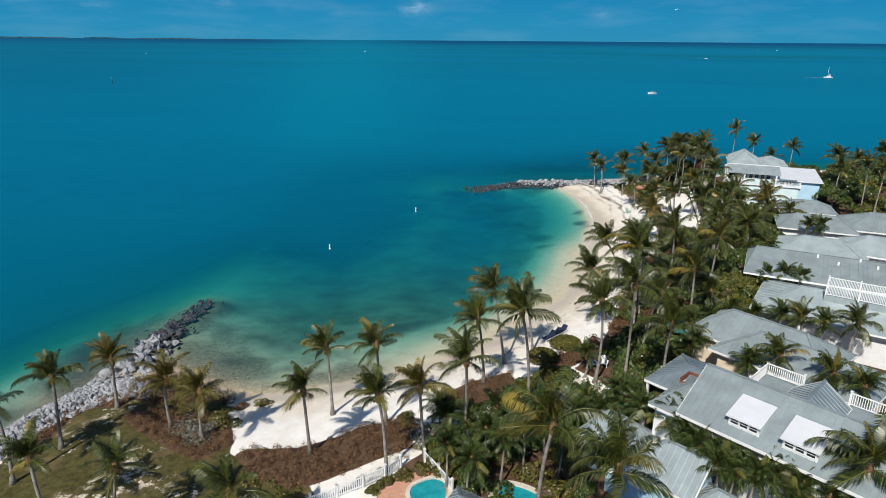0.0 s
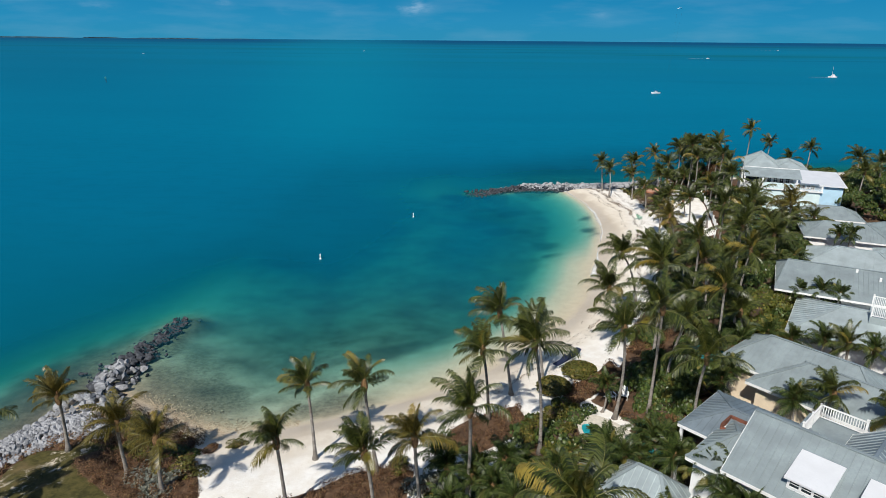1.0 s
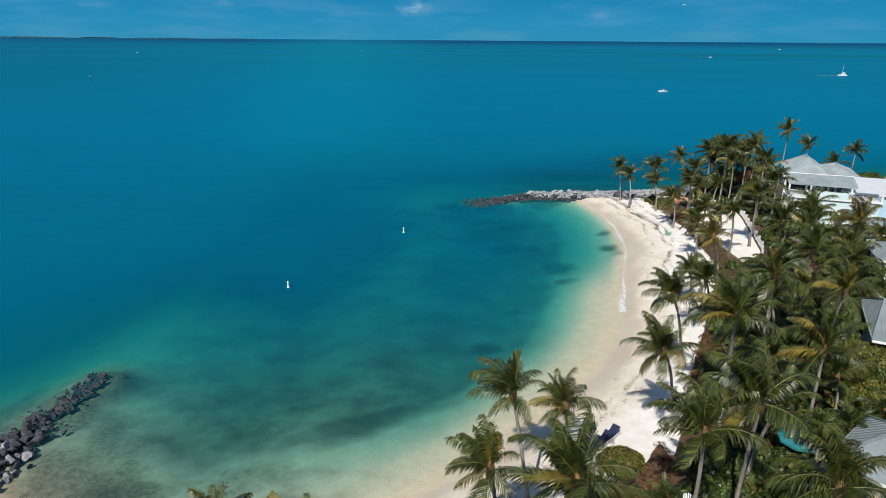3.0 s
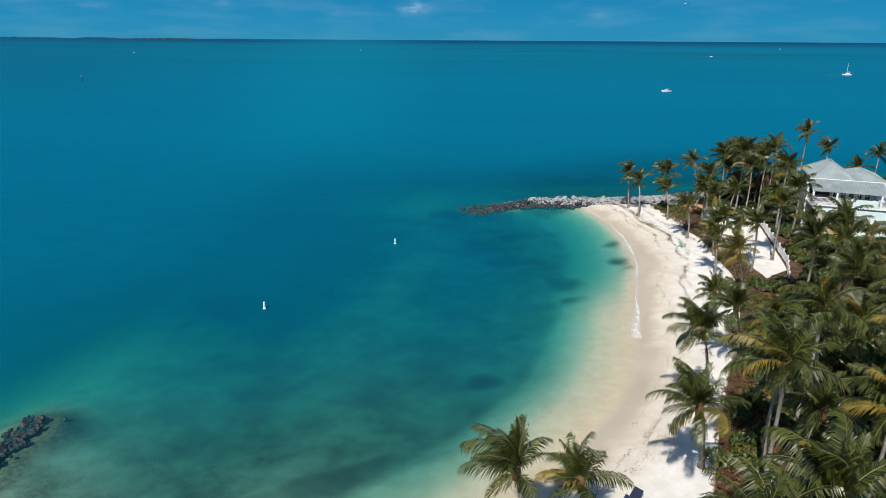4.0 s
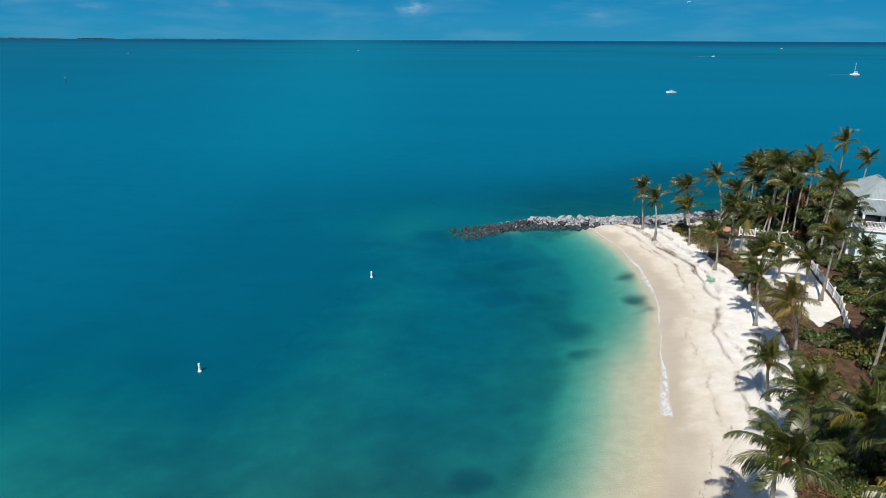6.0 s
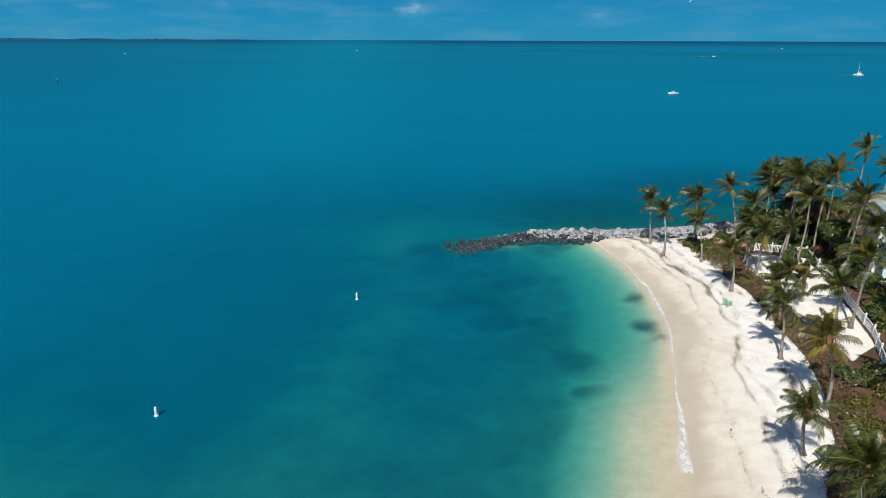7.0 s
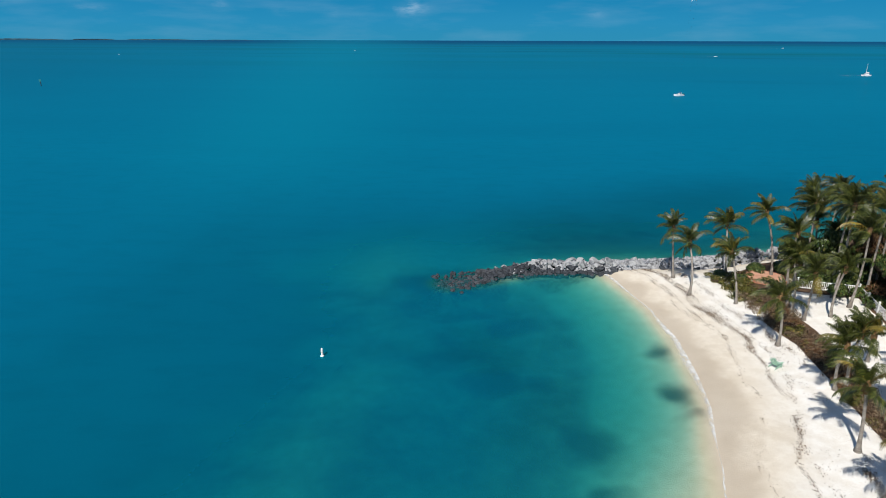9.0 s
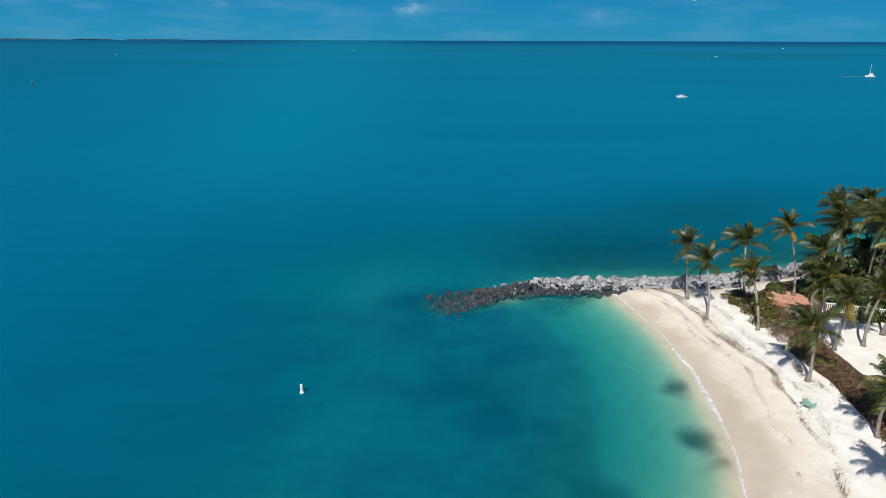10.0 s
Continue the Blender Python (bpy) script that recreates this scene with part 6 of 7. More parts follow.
def tree(kind, x, y, h, rad, seed, label):
    """A small broad-leaved tree: a forked trunk and a crown of several leafy masses."""
    r = random.Random(seed)
    thing = empty("tree", x, y, ground_z(x, y) - 0.05, 0, label, "tree", "garden trees")
    bm = bmesh.new()
    tube(bm, [Vector((0, 0, 0)), Vector((0.05, 0.02, h * 0.3)), Vector((0, 0.1, h * 0.55))], [0.2, 0.14, 0.1], 8)
    part("trunk", bm, BARK, thing)
    for i in range(6):
        a = i * 1.05 + r.uniform(-0.3, 0.3)
        p = Vector((math.cos(a), math.sin(a), 0)) * rad * (0.5 if i < 5 else 0.0)
        z = h * (0.40 + 0.12 * (i % 2)) if i < 5 else h * 0.56
        bm = bmesh.new()
        tube(bm, [Vector((0, 0, h * 0.3)), p * 0.5 + Vector((0, 0, h * 0.45)), p + Vector((0, 0, z + 0.3))], [0.10, 0.07, 0.03], 6)
        part("limb", bm, BARK, thing)
        s = rad * r.uniform(0.55, 0.72)
        for name, me in (("foliage", r.choice(BUSH[kind][0])), ("woody_core", r.choice(CORES))):
            ob = new(name, me)
            ob.parent = thing
            ob.matrix_basis = pose(p.x, p.y, z, r.uniform(-12, 12), r.uniform(-12, 12), r.uniform(0, 360)) @ Matrix.Diagonal((s, s, h * 0.42, 1))
    return thing


for i, (kind, x, y, h, rad) in enumerate((("yellow", 32.8, 73.4, 5.6, 2.6), ("yellow", 35.6, 74.6, 5.4, 2.2), ("yellow", 31.6, 69.4, 4.4, 2.2), ("dark", 33.4, 77.8, 5.6, 2.2), ("dark", 36.8, 82.0, 6.0, 2.2), ("dark", 39.4, 82.4, 6.0, 2.0), ("dark", 36.0, 71.0, 4.6, 1.8),
                                           ("yellow", 40.0, 89.6, 5.0, 2.2), ("dark", 43.4, 92.0, 5.0, 2.2), ("dark", 47.0, 96.0, 4.6, 2.0), ("dark", 50.4, 104.6, 4.4, 2.0), ("yellow", 56.0, 105.4, 4.2, 2.0), ("dark", 49.6, 131.4, 6.0, 2.4), ("rust", 50.8, 135.6, 6.6, 2.4),
                                           ("dark", 52.6, 137.6, 7.6, 2.8), ("dark", 49.4, 126.6, 5.0, 1.8), ("dark", 47.4, 136.4, 7.0, 2.4), ("dark", 44.6, 139.0, 5.0, 2.0), ("dark", 68.0, 118.0, 5.8, 2.6), ("dark", 72.0, 126.0, 6.2, 2.8), ("dark", 78.0, 133.0, 6.2, 3.0), ("dark", 70.0, 136.0, 5.6, 2.8))):
    tree(kind, x, y, h, rad, 40 + i, "bushy broad-leaved tree with " + {"yellow": "yellow-green", "rust": "dry red-brown"}.get(kind, "dark green") + " leaves")

# small feather palms packed into the gardens
r_ = random.Random(77)
GARDEN = [(36.6, 74.0, 5.6), (38.4, 73.4, 6.0), (39.8, 72.7, 5.9), (0.8, 49.2, 3.4), (3.4, 47.2, 3.9), (1.4, 47.4, 3.6), (3.0, 45.4, 4.6), (5.0, 46.2, 5.4), (13.9, 58.4, 3.4), (11.9, 51.0, 3.2), (17.2, 44.7, 5.9), (18.4, 44.5, 6.1), (19.6, 43.6, 6.0), (20.2, 42.4, 6.2), (20.9, 41.0, 6.0), (19.4, 39.4, 5.8), (18.5, 39.9, 5.7), (21.5, 38.9, 6.2), (20.4, 38.7, 5.9), (22.6, 37.8, 6.1), (23.8, 37.0, 6.0), (18.0, 41.6, 5.8), (24.7, 36.2, 6.0), (16.7, 45.8, 5.6),
          (19.0, 42.4, 5.4), (17.6, 43.2, 5.4), (20.0, 40.2, 5.6), (22.0, 37.2, 5.4), (15.4, 49.9, 4.4), (17.2, 50.0, 4.6), (14.7, 50.7, 4.3), (12.9, 48.2, 4.4), (14.0, 48.6, 4.0), (16.2, 48.2, 4.4),
          (23.7, 58.8, 5.0), (22.6, 57.6, 4.6), (4.2, 44.2, 5.0), (1.5, 42.6, 4.8), (5.4, 42.8, 5.2), (3.2, 41.0, 4.8), (6.8, 44.6, 5.0), (8.4, 46.2, 4.6), (6.2, 47.2, 4.2), (9.4, 43.4, 4.8), (11.2, 47.2, 4.4),
          (12.2, 49.4, 4.0), (26.2, 53.6, 5.6), (32.4, 48.6, 6.6), (33.2, 63.0, 5.8), (36.0, 60.6, 6.0), (24.6, 63.4, 5.0), (26.6, 63.8, 5.0), (29.4, 65.0, 5.2), (31.2, 64.4, 5.0), (38.4, 82.6, 6.0), (40.4, 83.4, 6.2), (41.6, 84.6, 5.6), (50.5, 92.5, 6.4), (52.4, 93.0, 6.0), (46.0, 113.5, 5.2), (47.6, 116.5, 5.4), (45.2, 110.8, 4.6), (49.6, 115.0, 5.0), (47.0, 123.0, 4.2)]
for i, (x, y, z) in enumerate(GARDEN):
    palm((x, y, z), (x + r_.uniform(-0.3, 0.3), y + r_.uniform(-0.3, 0.3)), r_.uniform(0.50, 0.66), 500 + i, "small dark green feather palm in a garden bed", FRONDS_DARK, 24, "feather_palm", "garden palms", 6, False, 0.7)


# ---- fences ----
def fence(label, pts, h=1.0, gap=0.15, bay=2.2):
    thing = empty("fence", pts[0][0], pts[0][1], ground_z(*pts[0]), 0, label, "fence")
    o = Vector((pts[0][0], pts[0][1], ground_z(*pts[0])))
    bm = bmesh.new()
    box(bm, -0.035, -0.011, 0.06, 0.035, 0.011, h * 0.93)
    picket = bpy.data.meshes.new("picket")
    bm.to_mesh(picket)
    bm.free()
    picket.materials.append(WHITE)
    bm = bmesh.new()
    box(bm, -0.07, -0.07, -0.1, 0.07, 0.07, h + 0.08)
    box(bm, -0.10, -0.10, h + 0.08, 0.10, 0.10, h + 0.13)
    box(bm, -0.06, -0.06, h + 0.13, 0.06, 0.06, h + 0.19)
    post = bpy.data.meshes.new("post")
    bm.to_mesh(post)
    bm.free()
    post.materials.append(WHITE)
    for a, b in zip(pts, pts[1:]):
        A, B = Vector((*a, ground_z(*a))) - o, Vector((*b, ground_z(*b))) - o
        d = B - A
        turn = math.degrees(math.atan2(d.y, d.x))
        n = max(1, round(d.length / bay))
        for i in range(n + 1):
            p = A + d * (i / n)
            ob = new("post", post)
            ob.parent, ob.matrix_basis = thing, pose(*p, 0, 0, turn)
        for z in (0.16, h * 0.86):
            bm = bmesh.new()
            beam(bm, A + Vector((0, 0, z)), B + Vector((0, 0, z)), 0.05, 0.09)
            part("rail", bm, WHITE, thing)
        m = int(d.length / gap)
        for i in range(1, m):
            p = A + d * (i / m)
            ob = new("picket", picket)
            ob.parent, ob.matrix_basis = thing, pose(*p, 0, 0, turn)
    return thing


fence("white picket fence between the pool deck and the sand path", [(-9.0, 39.0), (-5.9, 41.1), (-4.3, 42.2), (-2.9, 43.3), (-1.9, 44.4)])
fence("white picket fence beside the pool hedge", [(-0.2, 45.2), (0.9, 43.6), (1.9, 42.0)])
fence("long white picket fence between the sandy clearing and gardens", [(41.8, 134.0), (47.3, 132.2), (45.8, 124.9), (43.8, 116.9), (41.9, 109.6), (39.4, 104.0)], 1.1, 0.17)
fence("white railing along the rocky northern shore", [(44.5, 143.6), (53.0, 147.6)], 1.0, 0.2)


# ---- pools, patio ----
def ring_poly(cx, cy, rx, ry, n=40, wob=0.0, turn=0.0):
    out = []
    for i in range(n):
        a = 2 * math.pi * i / n
        k = 1 + wob * math.sin(2 * a + 0.7) + wob * 0.5 * math.sin(3 * a)
        u, v = rx * k * math.cos(a), ry * k * math.sin(a)
        c, s = math.cos(radians(turn)), math.sin(radians(turn))
        out.append((cx + u * c - v * s, cy + u * s + v * c))
    return out


def slab(bm, poly, z0, z1):
    lo = [bm.verts.new((x, y, z0)) for x, y in poly]
    hi = [bm.verts.new((x, y, z1)) for x, y in poly]
    bm.faces.new(hi), bm.faces.new(lo[::-1])
    n = len(poly)
    for i in range(n):
        bm.faces.new((lo[i], lo[(i + 1) % n], hi[(i + 1) % n], hi[i]))


def annulus(bm, inner, outer, z0, z1):
    n = len(inner)
    vs = [[bm.verts.new((x, y, z)) for x, y in ring] for ring, z in ((inner, z1), (outer, z1), (outer, z0), (inner, z0))]
    for a, b in zip(vs, vs[1:] + vs[:1]):
        for i in range(n):
            bm.faces.new((a[i], a[(i + 1) % n], b[(i + 1) % n], b[i]))


def brick_mat():
    k = Nodes("terracotta brick paving")
    br = k.n.new("ShaderNodeTexBrick")
    br.inputs["Scale"].default_value = 1.0
    br.inputs["Brick Width"].default_value, br.inputs["Row Height"].default_value, br.inputs["Mortar Size"].default_value = 0.24, 0.12, 0.012
    br.inputs["Color1"].default_value, br.inputs["Color2"].default_value, br.inputs["Mortar"].default_value = (0.47, 0.20, 0.125, 1), (0.60, 0.32, 0.21, 1), (0.42, 0.30, 0.22, 1)
    k.l.new(k.co.outputs["Object"], br.inputs["Vector"])
    c = k.mix(k.ramp(k.noise(2.0), 0.4, 0.7, 0, 0.5), br.outputs["Color"], (0.58, 0.34, 0.24))
    k.surface(c, 0.85, 0, k.bump(br.outputs["Fac"], -0.3, 0.02), 0.2)
    return k.mat


BRICK = brick_mat()


def pool(label, cx, cy, rx, ry, wob, turn, deck_mat, deck_grow, sx_=0.0, sy_=0.0):
    z = ground_z(cx, cy)
    thing = empty("swimming_pool", cx, cy, z, 0, label, "pool")
    inner, rim = ring_poly(0, 0, rx, ry, 44, wob, turn), ring_poly(0, 0, rx + 0.3, ry + 0.3, 44, wob, turn)
    outer = ring_poly(sx_, sy_, rx + deck_grow, ry + deck_grow, 44, wob, turn)
    bm = bmesh.new()
    annulus(bm, rim, outer, -0.2, 0.10)
    part("deck", bm, deck_mat, thing)
    bm = bmesh.new()
    annulus(bm, inner, rim, -0.2, 0.15)
    part("coping", bm, STONE, thing, "rough pale stone coping")
    bm = bmesh.new()
    slab(bm, inner, -0.1, 0.06)
    part("pool_water", bm, POOL, thing, "still turquoise water")
    return thing


pool("kidney-shaped turquoise pool with a terracotta brick deck", 0.35, 41.7, 1.25, 1.5, 0.10, 20, BRICK, 1.0, -1.1, -0.3)
pool("long turquoise garden pool with pale paving", 13.1, 54.0, 2.4, 1.0, 0.03, -60, STONE, 0.9, 0.6, 0.4)
pool("turquoise garden pool behind the white fence", 45.8, 108.6, 1.8, 1.2, 0.06, 60, STONE, 0.8)
pool("small shaded blue garden pool", 6.4, 41.6, 1.6, 1.1, 0.06, -30, STONE, 0.5)

px, py, pz = 39.8, 136.8, ground_z(39.8, 136.8)
patio = empty("patio", px, py, pz, 0, "round raised terracotta brick patio with a palm growing through", "patio")
bm = bmesh.new()
annulus(bm, ring_poly(0, 0, 0.55, 0.5, 40), ring_poly(0, 0, 2.0, 1.95, 40), -0.1, 0.30)
part("paving", bm, BRICK, patio)
bm = bmesh.new()
annulus(bm, ring_poly(0, 0, 2.0, 1.95, 40), ring_poly(0, 0, 2.15, 2.1, 40), -0.1, 0.33)
part("kerb", bm, PAVER, patio)


# ---- furniture ----
def adirondack(x, y, turn, mat, label):
    thing = empty("garden_chair", x, y, ground_z(x, y) + 0.02, turn, label, "chair")
    bm = bmesh.new()
    for i in range(5):
        y0 = -0.28 + i * 0.11
        box(bm, -0.28, y0, 0.36 - 0.025 * i, 0.28, y0 + 0.095, 0.385 - 0.025 * i)
    part("seat", bm, mat, thing)
    for i in range(5):
        bm = bmesh.new()
        u = -0.26 + i * 0.107
        beam(bm, (u + 0.05, 0.22, 0.28), (u * 1.25 + 0.05, 0.52, 0.86 + 0.05 * (2 - abs(i - 2))), 0.09, 0.02)
        part("back_slat", bm, mat, thing)
    for s in (-1, 1):
        bm = bmesh.new()
        box(bm, s * 0.36 - 0.07, -0.34, 0.52, s * 0.36 + 0.07, 0.36, 0.545)
        part("armrest", bm, mat, thing)
        bm = bmesh.new()
        box(bm, s * 0.32 - 0.02, -0.30, 0, s * 0.32 + 0.02, -0.20, 0.52)
        part("leg", bm, mat, thing)
        bm = bmesh.new()
        beam(bm, (s * 0.30, -0.28, 0.34), (s * 0.30, 0.55, 0.03), 0.03, 0.11)
        part("leg", bm, mat, thing)
    return thing


adirondack(31.7, 116.9, 120, GREEN_PAINT, "pale green slatted beach chair on dry sand")
adirondack(16.3, 55.7, 205, TEAL_PAINT, "teal slatted garden chair beside a pool")
adirondack(17.1, 55.1, 175, TEAL_PAINT, "teal slatted garden chair beside a pool")
adirondack(14.8, 60.0, 20, WHITE, "white slatted garden chair on sand between shrubs")
adirondack(15.9, 60.2, -15, WHITE, "white slatted garden chair on sand between shrubs")


def lounger(x, y, turn, mat, label):
    thing = empty("sun_lounger", x, y, ground_z(x, y) + 0.02, turn, label, "lounger", "sun loungers")
    bm = bmesh.new()
    for s in (-1, 1):
        beam(bm, (-0.9, s * 0.3, 0.28), (0.9, s * 0.3, 0.28), 0.05, 0.06)
    part("frame", bm, WHITE, thing)
    for lx in (-0.8, 0.75):
        for s in (-1, 1):
            bm = bmesh.new()
            box(bm, lx - 0.025, s * 0.3 - 0.025, 0, lx + 0.025, s * 0.3 + 0.025, 0.28)
            part("leg", bm, WHITE, thing)
    bm = bmesh.new()
    box(bm, -0.9, -0.29, 0.31, 0.3, 0.29, 0.38)
    part("mattress", bm, mat, thing)
    bm = bmesh.new()
    box(bm, 0, -0.29, 0, 0.7, 0.29, 0.07, pose(0.3, 0, 0.31, 0, -40, 0))
    part("backrest", bm, mat, thing)
    return thing


for x, y, turn in ((11.5, 66.3, 45), (12.2, 67.0, 45), (12.9, 67.7, 45)):
    lounger(x, y, turn, NAVY_CANVAS, "white-framed sun lounger with a navy blue cushion")
for x, y, turn in ((19.6, 53.2, -40), (20.4, 52.6, -40), (16.0, 52.4, 140), (47.6, 110.4, 60), (48.0, 109.2, 60)):
    lounger(x, y, turn, BLUE_CANVAS, "white-framed sun lounger with a blue cushion")


def parasol(x, y, mat, label, h=2.3, rad=1.4):
    thing = empty("parasol", x, y, ground_z(x, y), 10, label, "parasol", "garden parasols")
    bm = bmesh.new()
    tube(bm, [Vector((0, 0, 0)), Vector((0, 0, h + 0.3))], [0.025, 0.02], 8)
    part("pole", bm, WHITE, thing)
    bm = bmesh.new()
    box(bm, -0.25, -0.25, 0, 0.25, 0.25, 0.08)
    part("base", bm, DARK, thing)
    bm = bmesh.new()
    top = bm.verts.new((0, 0, h + 0.35))
    rim = [bm.verts.new((rad * math.cos(a), rad * math.sin(a), h - 0.15)) for a in (math.pi / 4 * i for i in range(8))]
    hem = [bm.verts.new((v.co.x, v.co.y, h - 0.32)) for v in rim]
    for i in range(8):
        bm.faces.new((rim[i], rim[(i + 1) % 8], top)), bm.faces.new((hem[i], hem[(i + 1) % 8], rim[(i + 1) % 8], rim[i]))
    part("canopy", bm, mat, thing)
    return thing


parasol(24.4, 64.8, TEAL_CANVAS, "teal garden parasol among palms")
parasol(15.0, 50.8, TEAL_CANVAS, "teal garden parasol among palms")
parasol(48.6, 111.4, TEAL_CANVAS, "teal garden parasol among palms")


# ---- seaweed thrown up on the sand ----
def wrack():
    """Drift lines of torn weed: flakes in ragged clumps that follow the shore, one dark heavy line high up the beach."""
    r = np.random.default_rng(8)
    coast = [Vector((*p, 0)) for p in COAST[14:31]]
    line = []
    for p, q in zip(coast, coast[1:]):
        n = max(2, int((q - p).length / 0.10))
        line += [(p.lerp(q, i / n), Vector((q.y - p.y, -(q.x - p.x), 0)).normalized()) for i in range(n)]
    flakes = []

    def clump(c, along, many, long, wide):
        many *= 3
        across = Vector((-along.y, along.x, 0))
        for _ in range(many):
            q = c + along * (r.normal() * long * 1.6) + across * (r.normal() * wide * 1.7)
            flakes.append((q.x, q.y))

    for i, (p, n) in enumerate(line):
        along = Vector((-n.y, n.x, 0))
        s = i * 0.10
        wob = 0.5 * math.sin(s * 0.21) + 0.35 * math.sin(s * 0.53 + 1) + 0.2 * math.sin(s * 1.3 + 2)
        # off the water, how often a clump lies there, flakes in it, its half length and width
        rows = [(3.3 + 1.1 * wob, 0.22, 4, 0.25, 0.06), (5.4 + 0.7 * wob, 0.75, 4, 0.22, 0.06), (6.2 + 0.7 * math.sin(s * 0.3), 0.45, 3, 0.2, 0.10), (7.4 + wob, 0.20, 3, 0.2, 0.25)]
        if p.y > 88:
            heavy = max(0.0, math.sin(s * 0.27 + 0.6) + 0.35) * (0.35 if p.y > 118 else 1.0)
            rows.append((9.4 + 1.1 * math.sin(s * 0.33) + 0.4 * math.sin(s * 1.1), 0.95 * heavy, 11, 0.2, 0.11))
        if p.y > 120:
            rows += [(5.0 + wob, 0.9, 7, 0.25, 0.09), (7.4 + 0.8 * wob, 0.35, 8, 0.35, 0.16), (3.6 + 0.6 * wob, 0.4, 4, 0.2, 0.08)]
        if p.y < 88:
            rows = [(off * 0.62, rate * 0.7, many, a, b) for off, rate, many, a, b in rows]
        gust = 0.35 + 0.65 * (0.5 + 0.5 * math.sin(s * 1.9 + 2.5 * math.sin(s * 0.45)))
        for off, rate, many, a, b in rows:
            if r.random() < rate * gust:
                clump(p + n * (off + r.normal() * 0.07), along, int(many * r.uniform(0.4, 1.6)) + 1, a, b)
    xy = np.array(flakes)
    z, d = land(xy[:, 0], xy[:, 1])
    xy, z = xy[d > 1.6], z[d > 1.6]
    m = len(xy)
    c = np.column_stack([xy, z + 0.055])
    a, size, thin = r.uniform(0, 6.28, m), r.uniform(0.018, 0.055, m), r.uniform(0.25, 0.7, m)
    u = np.column_stack([np.cos(a) * size, np.sin(a) * size, r.uniform(-0.01, 0.02, m)])
    v = np.column_stack([-np.sin(a) * size * thin, np.cos(a) * size * thin, r.uniform(0, 0.03, m)])
    ob = new("seaweed_wrack", quads("seaweed_wrack", np.stack([c - u, c + v, c + u, c - v], 1), WRACK))
    return tagged(ob, "broken lines of dry brown seaweed left on the sand", "seaweed", kind="stuff")


wrack()


# ---- on the water ----
def buoy(x, y):
    thing = empty("buoy", x, y, -0.25, 0, "white cylindrical marker buoy with a dark waterline", "buoy", "swim area buoys")
    bm = bmesh.new()
    tube(bm, [Vector((0, 0, z)) for z in (0.5, 0.6, 1.35, 1.42)], [0.08, 0.13, 0.12, 0.09], 12)
    part("mast", bm, WHITE, thing)
    bm = bmesh.new()
    tube(bm, [Vector((0, 0, z)) for z in (0.0, 0.12, 0.42, 0.55)], [0.16, 0.22, 0.21, 0.10], 14)
    part("float", bm, WHITE, thing)
    bm = bmesh.new()
    tube(bm, [Vector((0, 0, z)) for z in (0.86, 0.98)], [0.133, 0.133], 12)
    part("band", bm, STONE, thing, "faded grey band")
    for ob in thing.children:
        ob.data.transform(Matrix.Diagonal((0.85, 0.85, 0.72, 1)))
    return thing


buoy(-18.45, 96.6), buoy(-7.05, 119.05)


def motorboat(x, y, turn, size, label):
    thing = empty("motorboat", x, y, 0, turn, label, "boat", "boats")
    bm = bmesh.new()
    rows = []
    for u, w, z0, z1 in ((-3.2, 1.15, -0.2, 0.75), (-1, 1.25, -0.25, 0.8), (1.2, 1.1, -0.2, 0.95), (2.6, 0.6, -0.05, 1.1), (3.4, 0.06, 0.3, 1.2)):
        rows.append([bm.verts.new(Vector(p) * size) for p in ((u, -w, z1), (u, -w * 0.7, z0), (u, w * 0.7, z0), (u, w, z1))])
    for a, b in zip(rows, rows[1:]):
        for i in range(3):
            bm.faces.new((a[i], b[i], b[i + 1], a[i + 1]))
        bm.faces.new((a[3], b[3], b[0], a[0]))
    bm.faces.new(rows[0])
    part("hull", bm, WHITE, thing)
    bm = bmesh.new()
    box(bm, -0.6 * size, -0.4 * size, 0.8 * size, 0.4 * size, 0.4 * size, 1.5 * size)
    part("console", bm, WHITE, thing)
    bm = bmesh.new()
    box(bm, -1.3 * size, -0.95 * size, 2.1 * size, 0.9 * size, 0.95 * size, 2.2 * size)
    part("canopy", bm, BLUE_CANVAS, thing, "dark blue canvas top")
    for u in (-1.1, 0.7):
        for s in (-0.8, 0.8):
            bm = bmesh.new()
            beam(bm, Vector((u, s, 0.8)) * size, Vector((u, s, 2.1)) * size, 0.07 * size, 0.07 * size)
            part("post", bm, WHITE, thing)
    bm = bmesh.new()
    box(bm, -3.6 * size, -0.25 * size, 0.2 * size, -3.1 * size, 0.25 * size, 1.2 * size)
    part("outboard_engine", bm, DARK, thing)
    return thing


def wake(x, y, turn, length, wide):
    """A pale streak of broken water behind a running boat."""
    verts, faces, edge = [], [], []
    n = 24
    for i in range(n + 1):
        t = i / n
        w = wide * (0.25 + 0.75 * t) * (0.9 + 0.2 * math.sin(i * 2.1))
        for k, e in ((-1, 0.0), (-0.4, 1.0), (0.4, 1.0), (1, 0.0)):
            verts.append((-t * length, k * w, 0.05))
            edge.append(e * (1 - 0.75 * t))
    for i in range(n):
        for k in range(3):
            faces.append((i * 4 + k, i * 4 + k + 1, i * 4 + k + 5, i * 4 + k + 4))
    ob = new("wake", mesh_from("wake", verts, faces, FOAM))
    ob.matrix_basis = pose(x, y, 0, 0, 0, turn)
    float_attr(ob, "edge", edge)
    return tagged(ob, "pale streak of foam behind a running boat", "wake", kind="stuff")


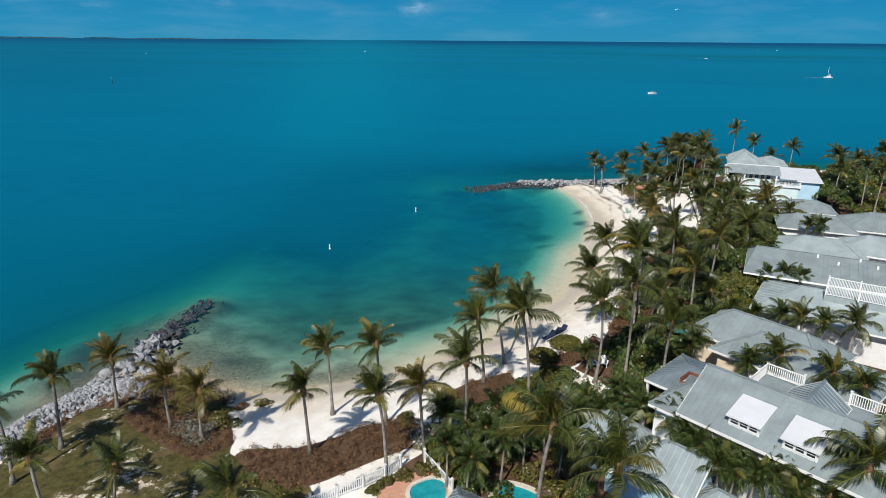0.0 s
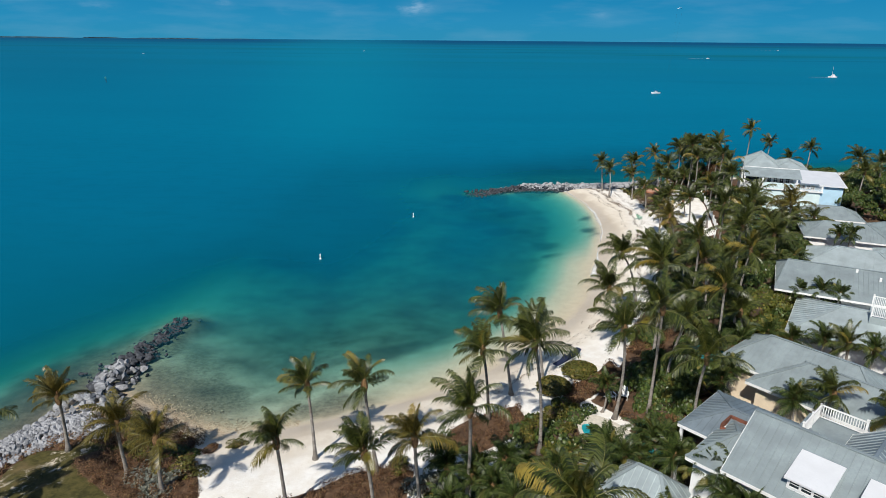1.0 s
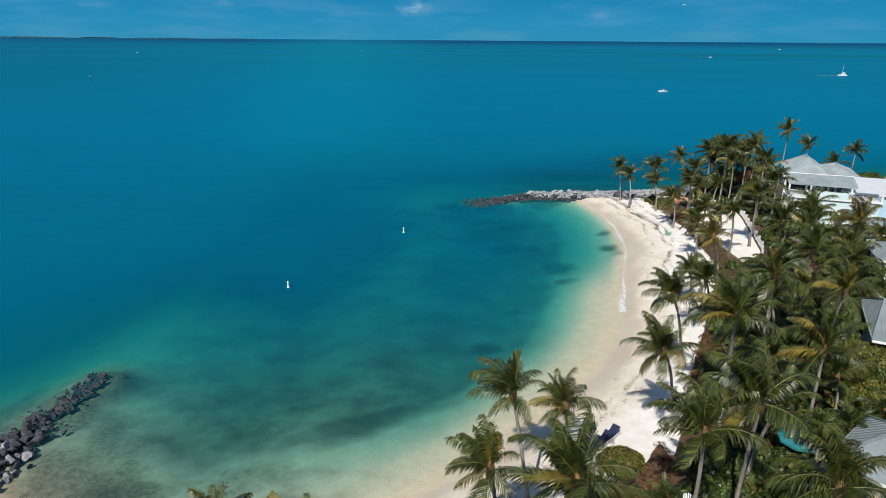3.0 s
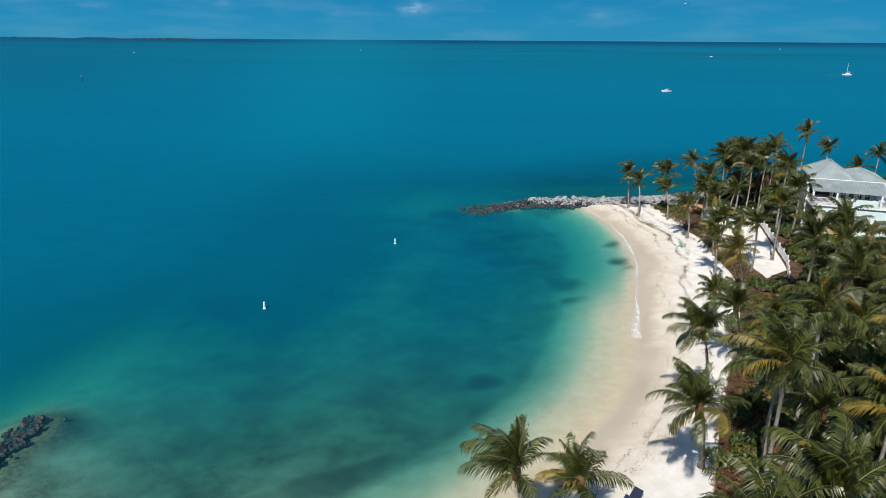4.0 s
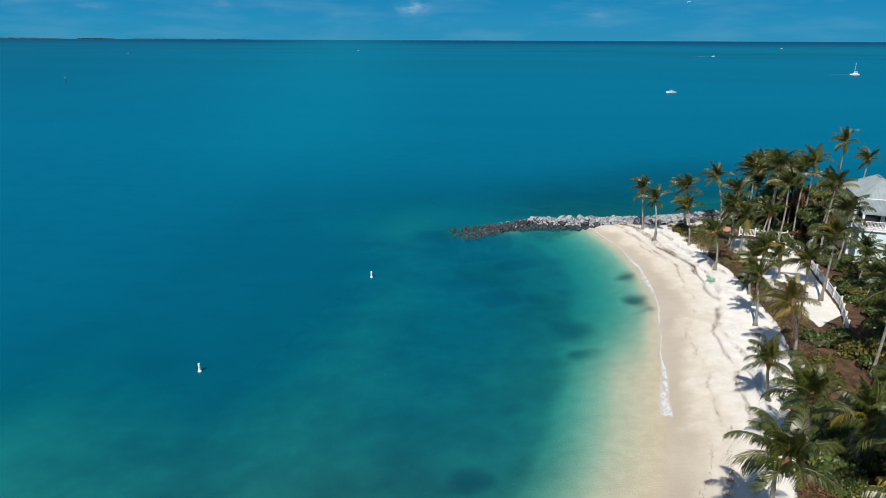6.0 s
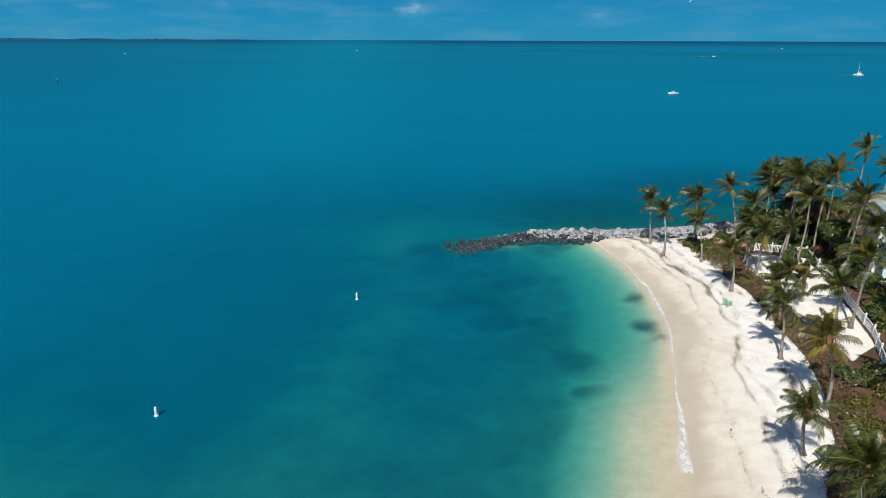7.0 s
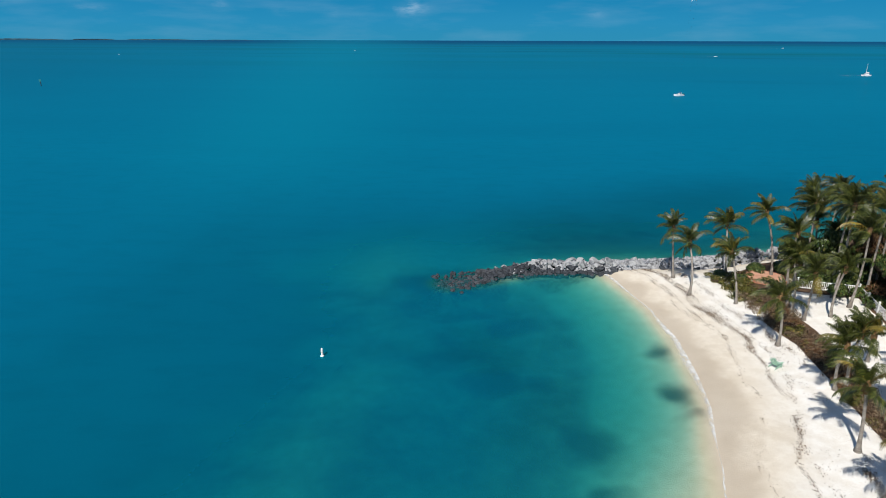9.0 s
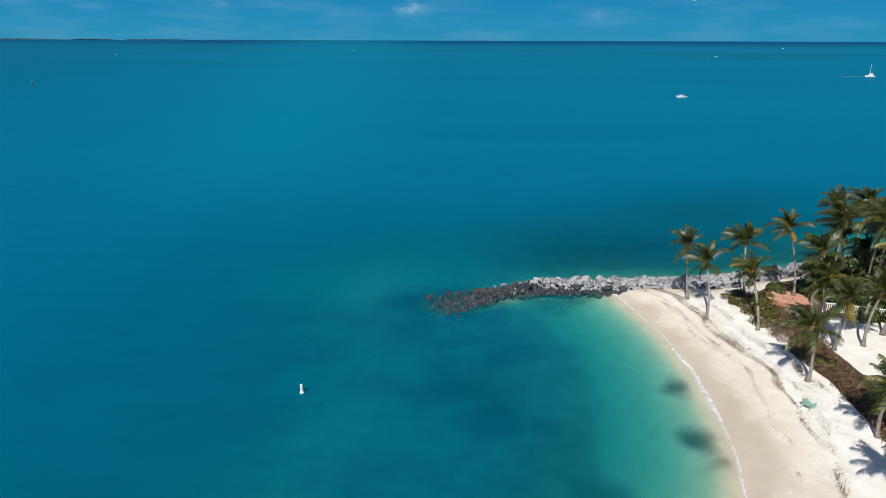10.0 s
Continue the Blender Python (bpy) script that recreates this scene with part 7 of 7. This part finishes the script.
motorboat(109.0, 384.0, 200, 0.85, "small white motorboat with a blue canvas top at anchor")
motorboat(372, 1040, 180, 0.75, "white motorboat running far out at sea")
wake(368, 1040, 0, 26, 2.2)
motorboat(824, 1790, 0, 0.9, "white motorboat running far out at sea")
wake(818, 1790, 0, 60, 3.5)
motorboat(-530, 1055, 0, 0.5, "small white motorboat far out at sea")
motorboat(-215, 1350, 0, 0.55, "small white motorboat far out at sea")

sail = empty("sailing_catamaran", 303, 560, 0, 195, "white sailing catamaran with bare mast under way", "boat", "boats")
for s in (-1, 1):
    bm = bmesh.new()
    rows = []
    for u, w, z0, z1 in ((-5, 0.5, 0, 1.0), (-2, 0.7, -0.3, 1.1), (2.5, 0.6, -0.3, 1.2), (5, 0.08, 0.3, 1.4)):
        rows.append([bm.verts.new(Vector((u, s * 2.3 + v * w, z))) for v, z in ((-1, z1), (-0.6, z0), (0.6, z0), (1, z1))])
    for a, b in zip(rows, rows[1:]):
        for i in range(3):
            bm.faces.new((a[i], b[i], b[i + 1], a[i + 1]))
        bm.faces.new((a[3], b[3], b[0], a[0]))
    bm.faces.new(rows[0])
    part("hull", bm, WHITE, sail)
bm = bmesh.new()
box(bm, -3.5, -2.2, 1.0, 1.5, 2.2, 1.3), box(bm, -2.5, -1.8, 1.3, 0.8, 1.8, 2.3)
part("cabin", bm, WHITE, sail)
bm = bmesh.new()
tube(bm, [Vector((0.8, 0, 1.3)), Vector((0.8, 0, 11.5))], [0.16, 0.10], 8)
part("mast", bm, WHITE, sail)
bm = bmesh.new()
beam(bm, (0.6, 0, 3.0), (-3.6, 0, 3.1), 0.35, 0.45)
part("boom", bm, WHITE, sail, "boom with furled white sail")
for ob in sail.children:
    ob.data.transform(Matrix.Diagonal((0.62, 0.62, 0.8, 1)))
wake(308, 561, 0, 24, 1.6)

marker = empty("channel_marker", -236, 426, -1, 0, "dark channel pile with a small square board", "marker")
bm = bmesh.new()
tube(bm, [Vector((0, 0, 0)), Vector((0, 0, 4.6))], [0.22, 0.2], 8)
part("pile", bm, DARK, marker)
bm = bmesh.new()
box(bm, -0.6, -0.3, 3.4, 0.6, -0.22, 4.6)
part("board", bm, TEAL_CANVAS, marker, "green square board")

kite = empty("kite", 190, 619, 54, 20, "white crescent-shaped kite high over the water", "kite")
bm = bmesh.new()
rows = []
for i in range(11):
    a = math.pi * (0.12 + 0.76 * i / 10)
    p = Vector((2.9 * math.cos(a), 0, 1.7 * math.sin(a)))
    chord = 0.25 + 0.9 * math.sin(math.pi * i / 10)
    rows.append([bm.verts.new(p + Vector((0, -chord / 2, 0))), bm.verts.new(p * 1.05 + Vector((0, 0, 0.1))), bm.verts.new(p + Vector((0, chord / 2, -0.1))), bm.verts.new(p * 0.96)])
for a, b in zip(rows, rows[1:]):
    for i in range(4):
        bm.faces.new((a[i], a[(i + 1) % 4], b[(i + 1) % 4], b[i]))
part("canopy", bm, WHITE, kite)
for s in (-1, 1):
    bm = bmesh.new()
    beam(bm, (2.6 * s, 0, 0.5), (0.3 * s, 6, -54), 0.015, 0.015)
    part("line", bm, DARK, kite, "thin control line")

# low wooded keys along the horizon
r_ = random.Random(5)
for x0, x1, h in ((-3600, -2850, 7), (-2790, -2500, 6), (-2460, -1900, 5), (-1850, -1500, 3.5)):
    bm = bmesh.new()
    n = 60
    front, back = [], []
    for i in range(n + 1):
        x = x0 + (x1 - x0) * i / n
        z = h * min(1, 4 * i / n, 4 * (n - i) / n) * (0.7 + 0.5 * r_.random())
        front.append((bm.verts.new((x, 4560 + 20 * math.sin(i), -1)), bm.verts.new((x, 4572 + 20 * math.sin(i), max(z, 0.2)))))
        back.append((bm.verts.new((x, 4700, max(z * 0.8, 0.2))), bm.verts.new((x, 4712, -1))))
    for i in range(n):
        for a, b in ((front[i], front[i + 1]), (back[i], back[i + 1])):
            bm.faces.new((a[0], b[0], b[1], a[1]))
        bm.faces.new((front[i][1], front[i + 1][1], back[i + 1][0], back[i][0]))
    me = bpy.data.meshes.new("island")
    bm.to_mesh(me)
    bm.free()
    me.materials.append(LEAF_FAR)
    tagged(new("island", me), "low dark wooded island on the far horizon", "island", "far keys")
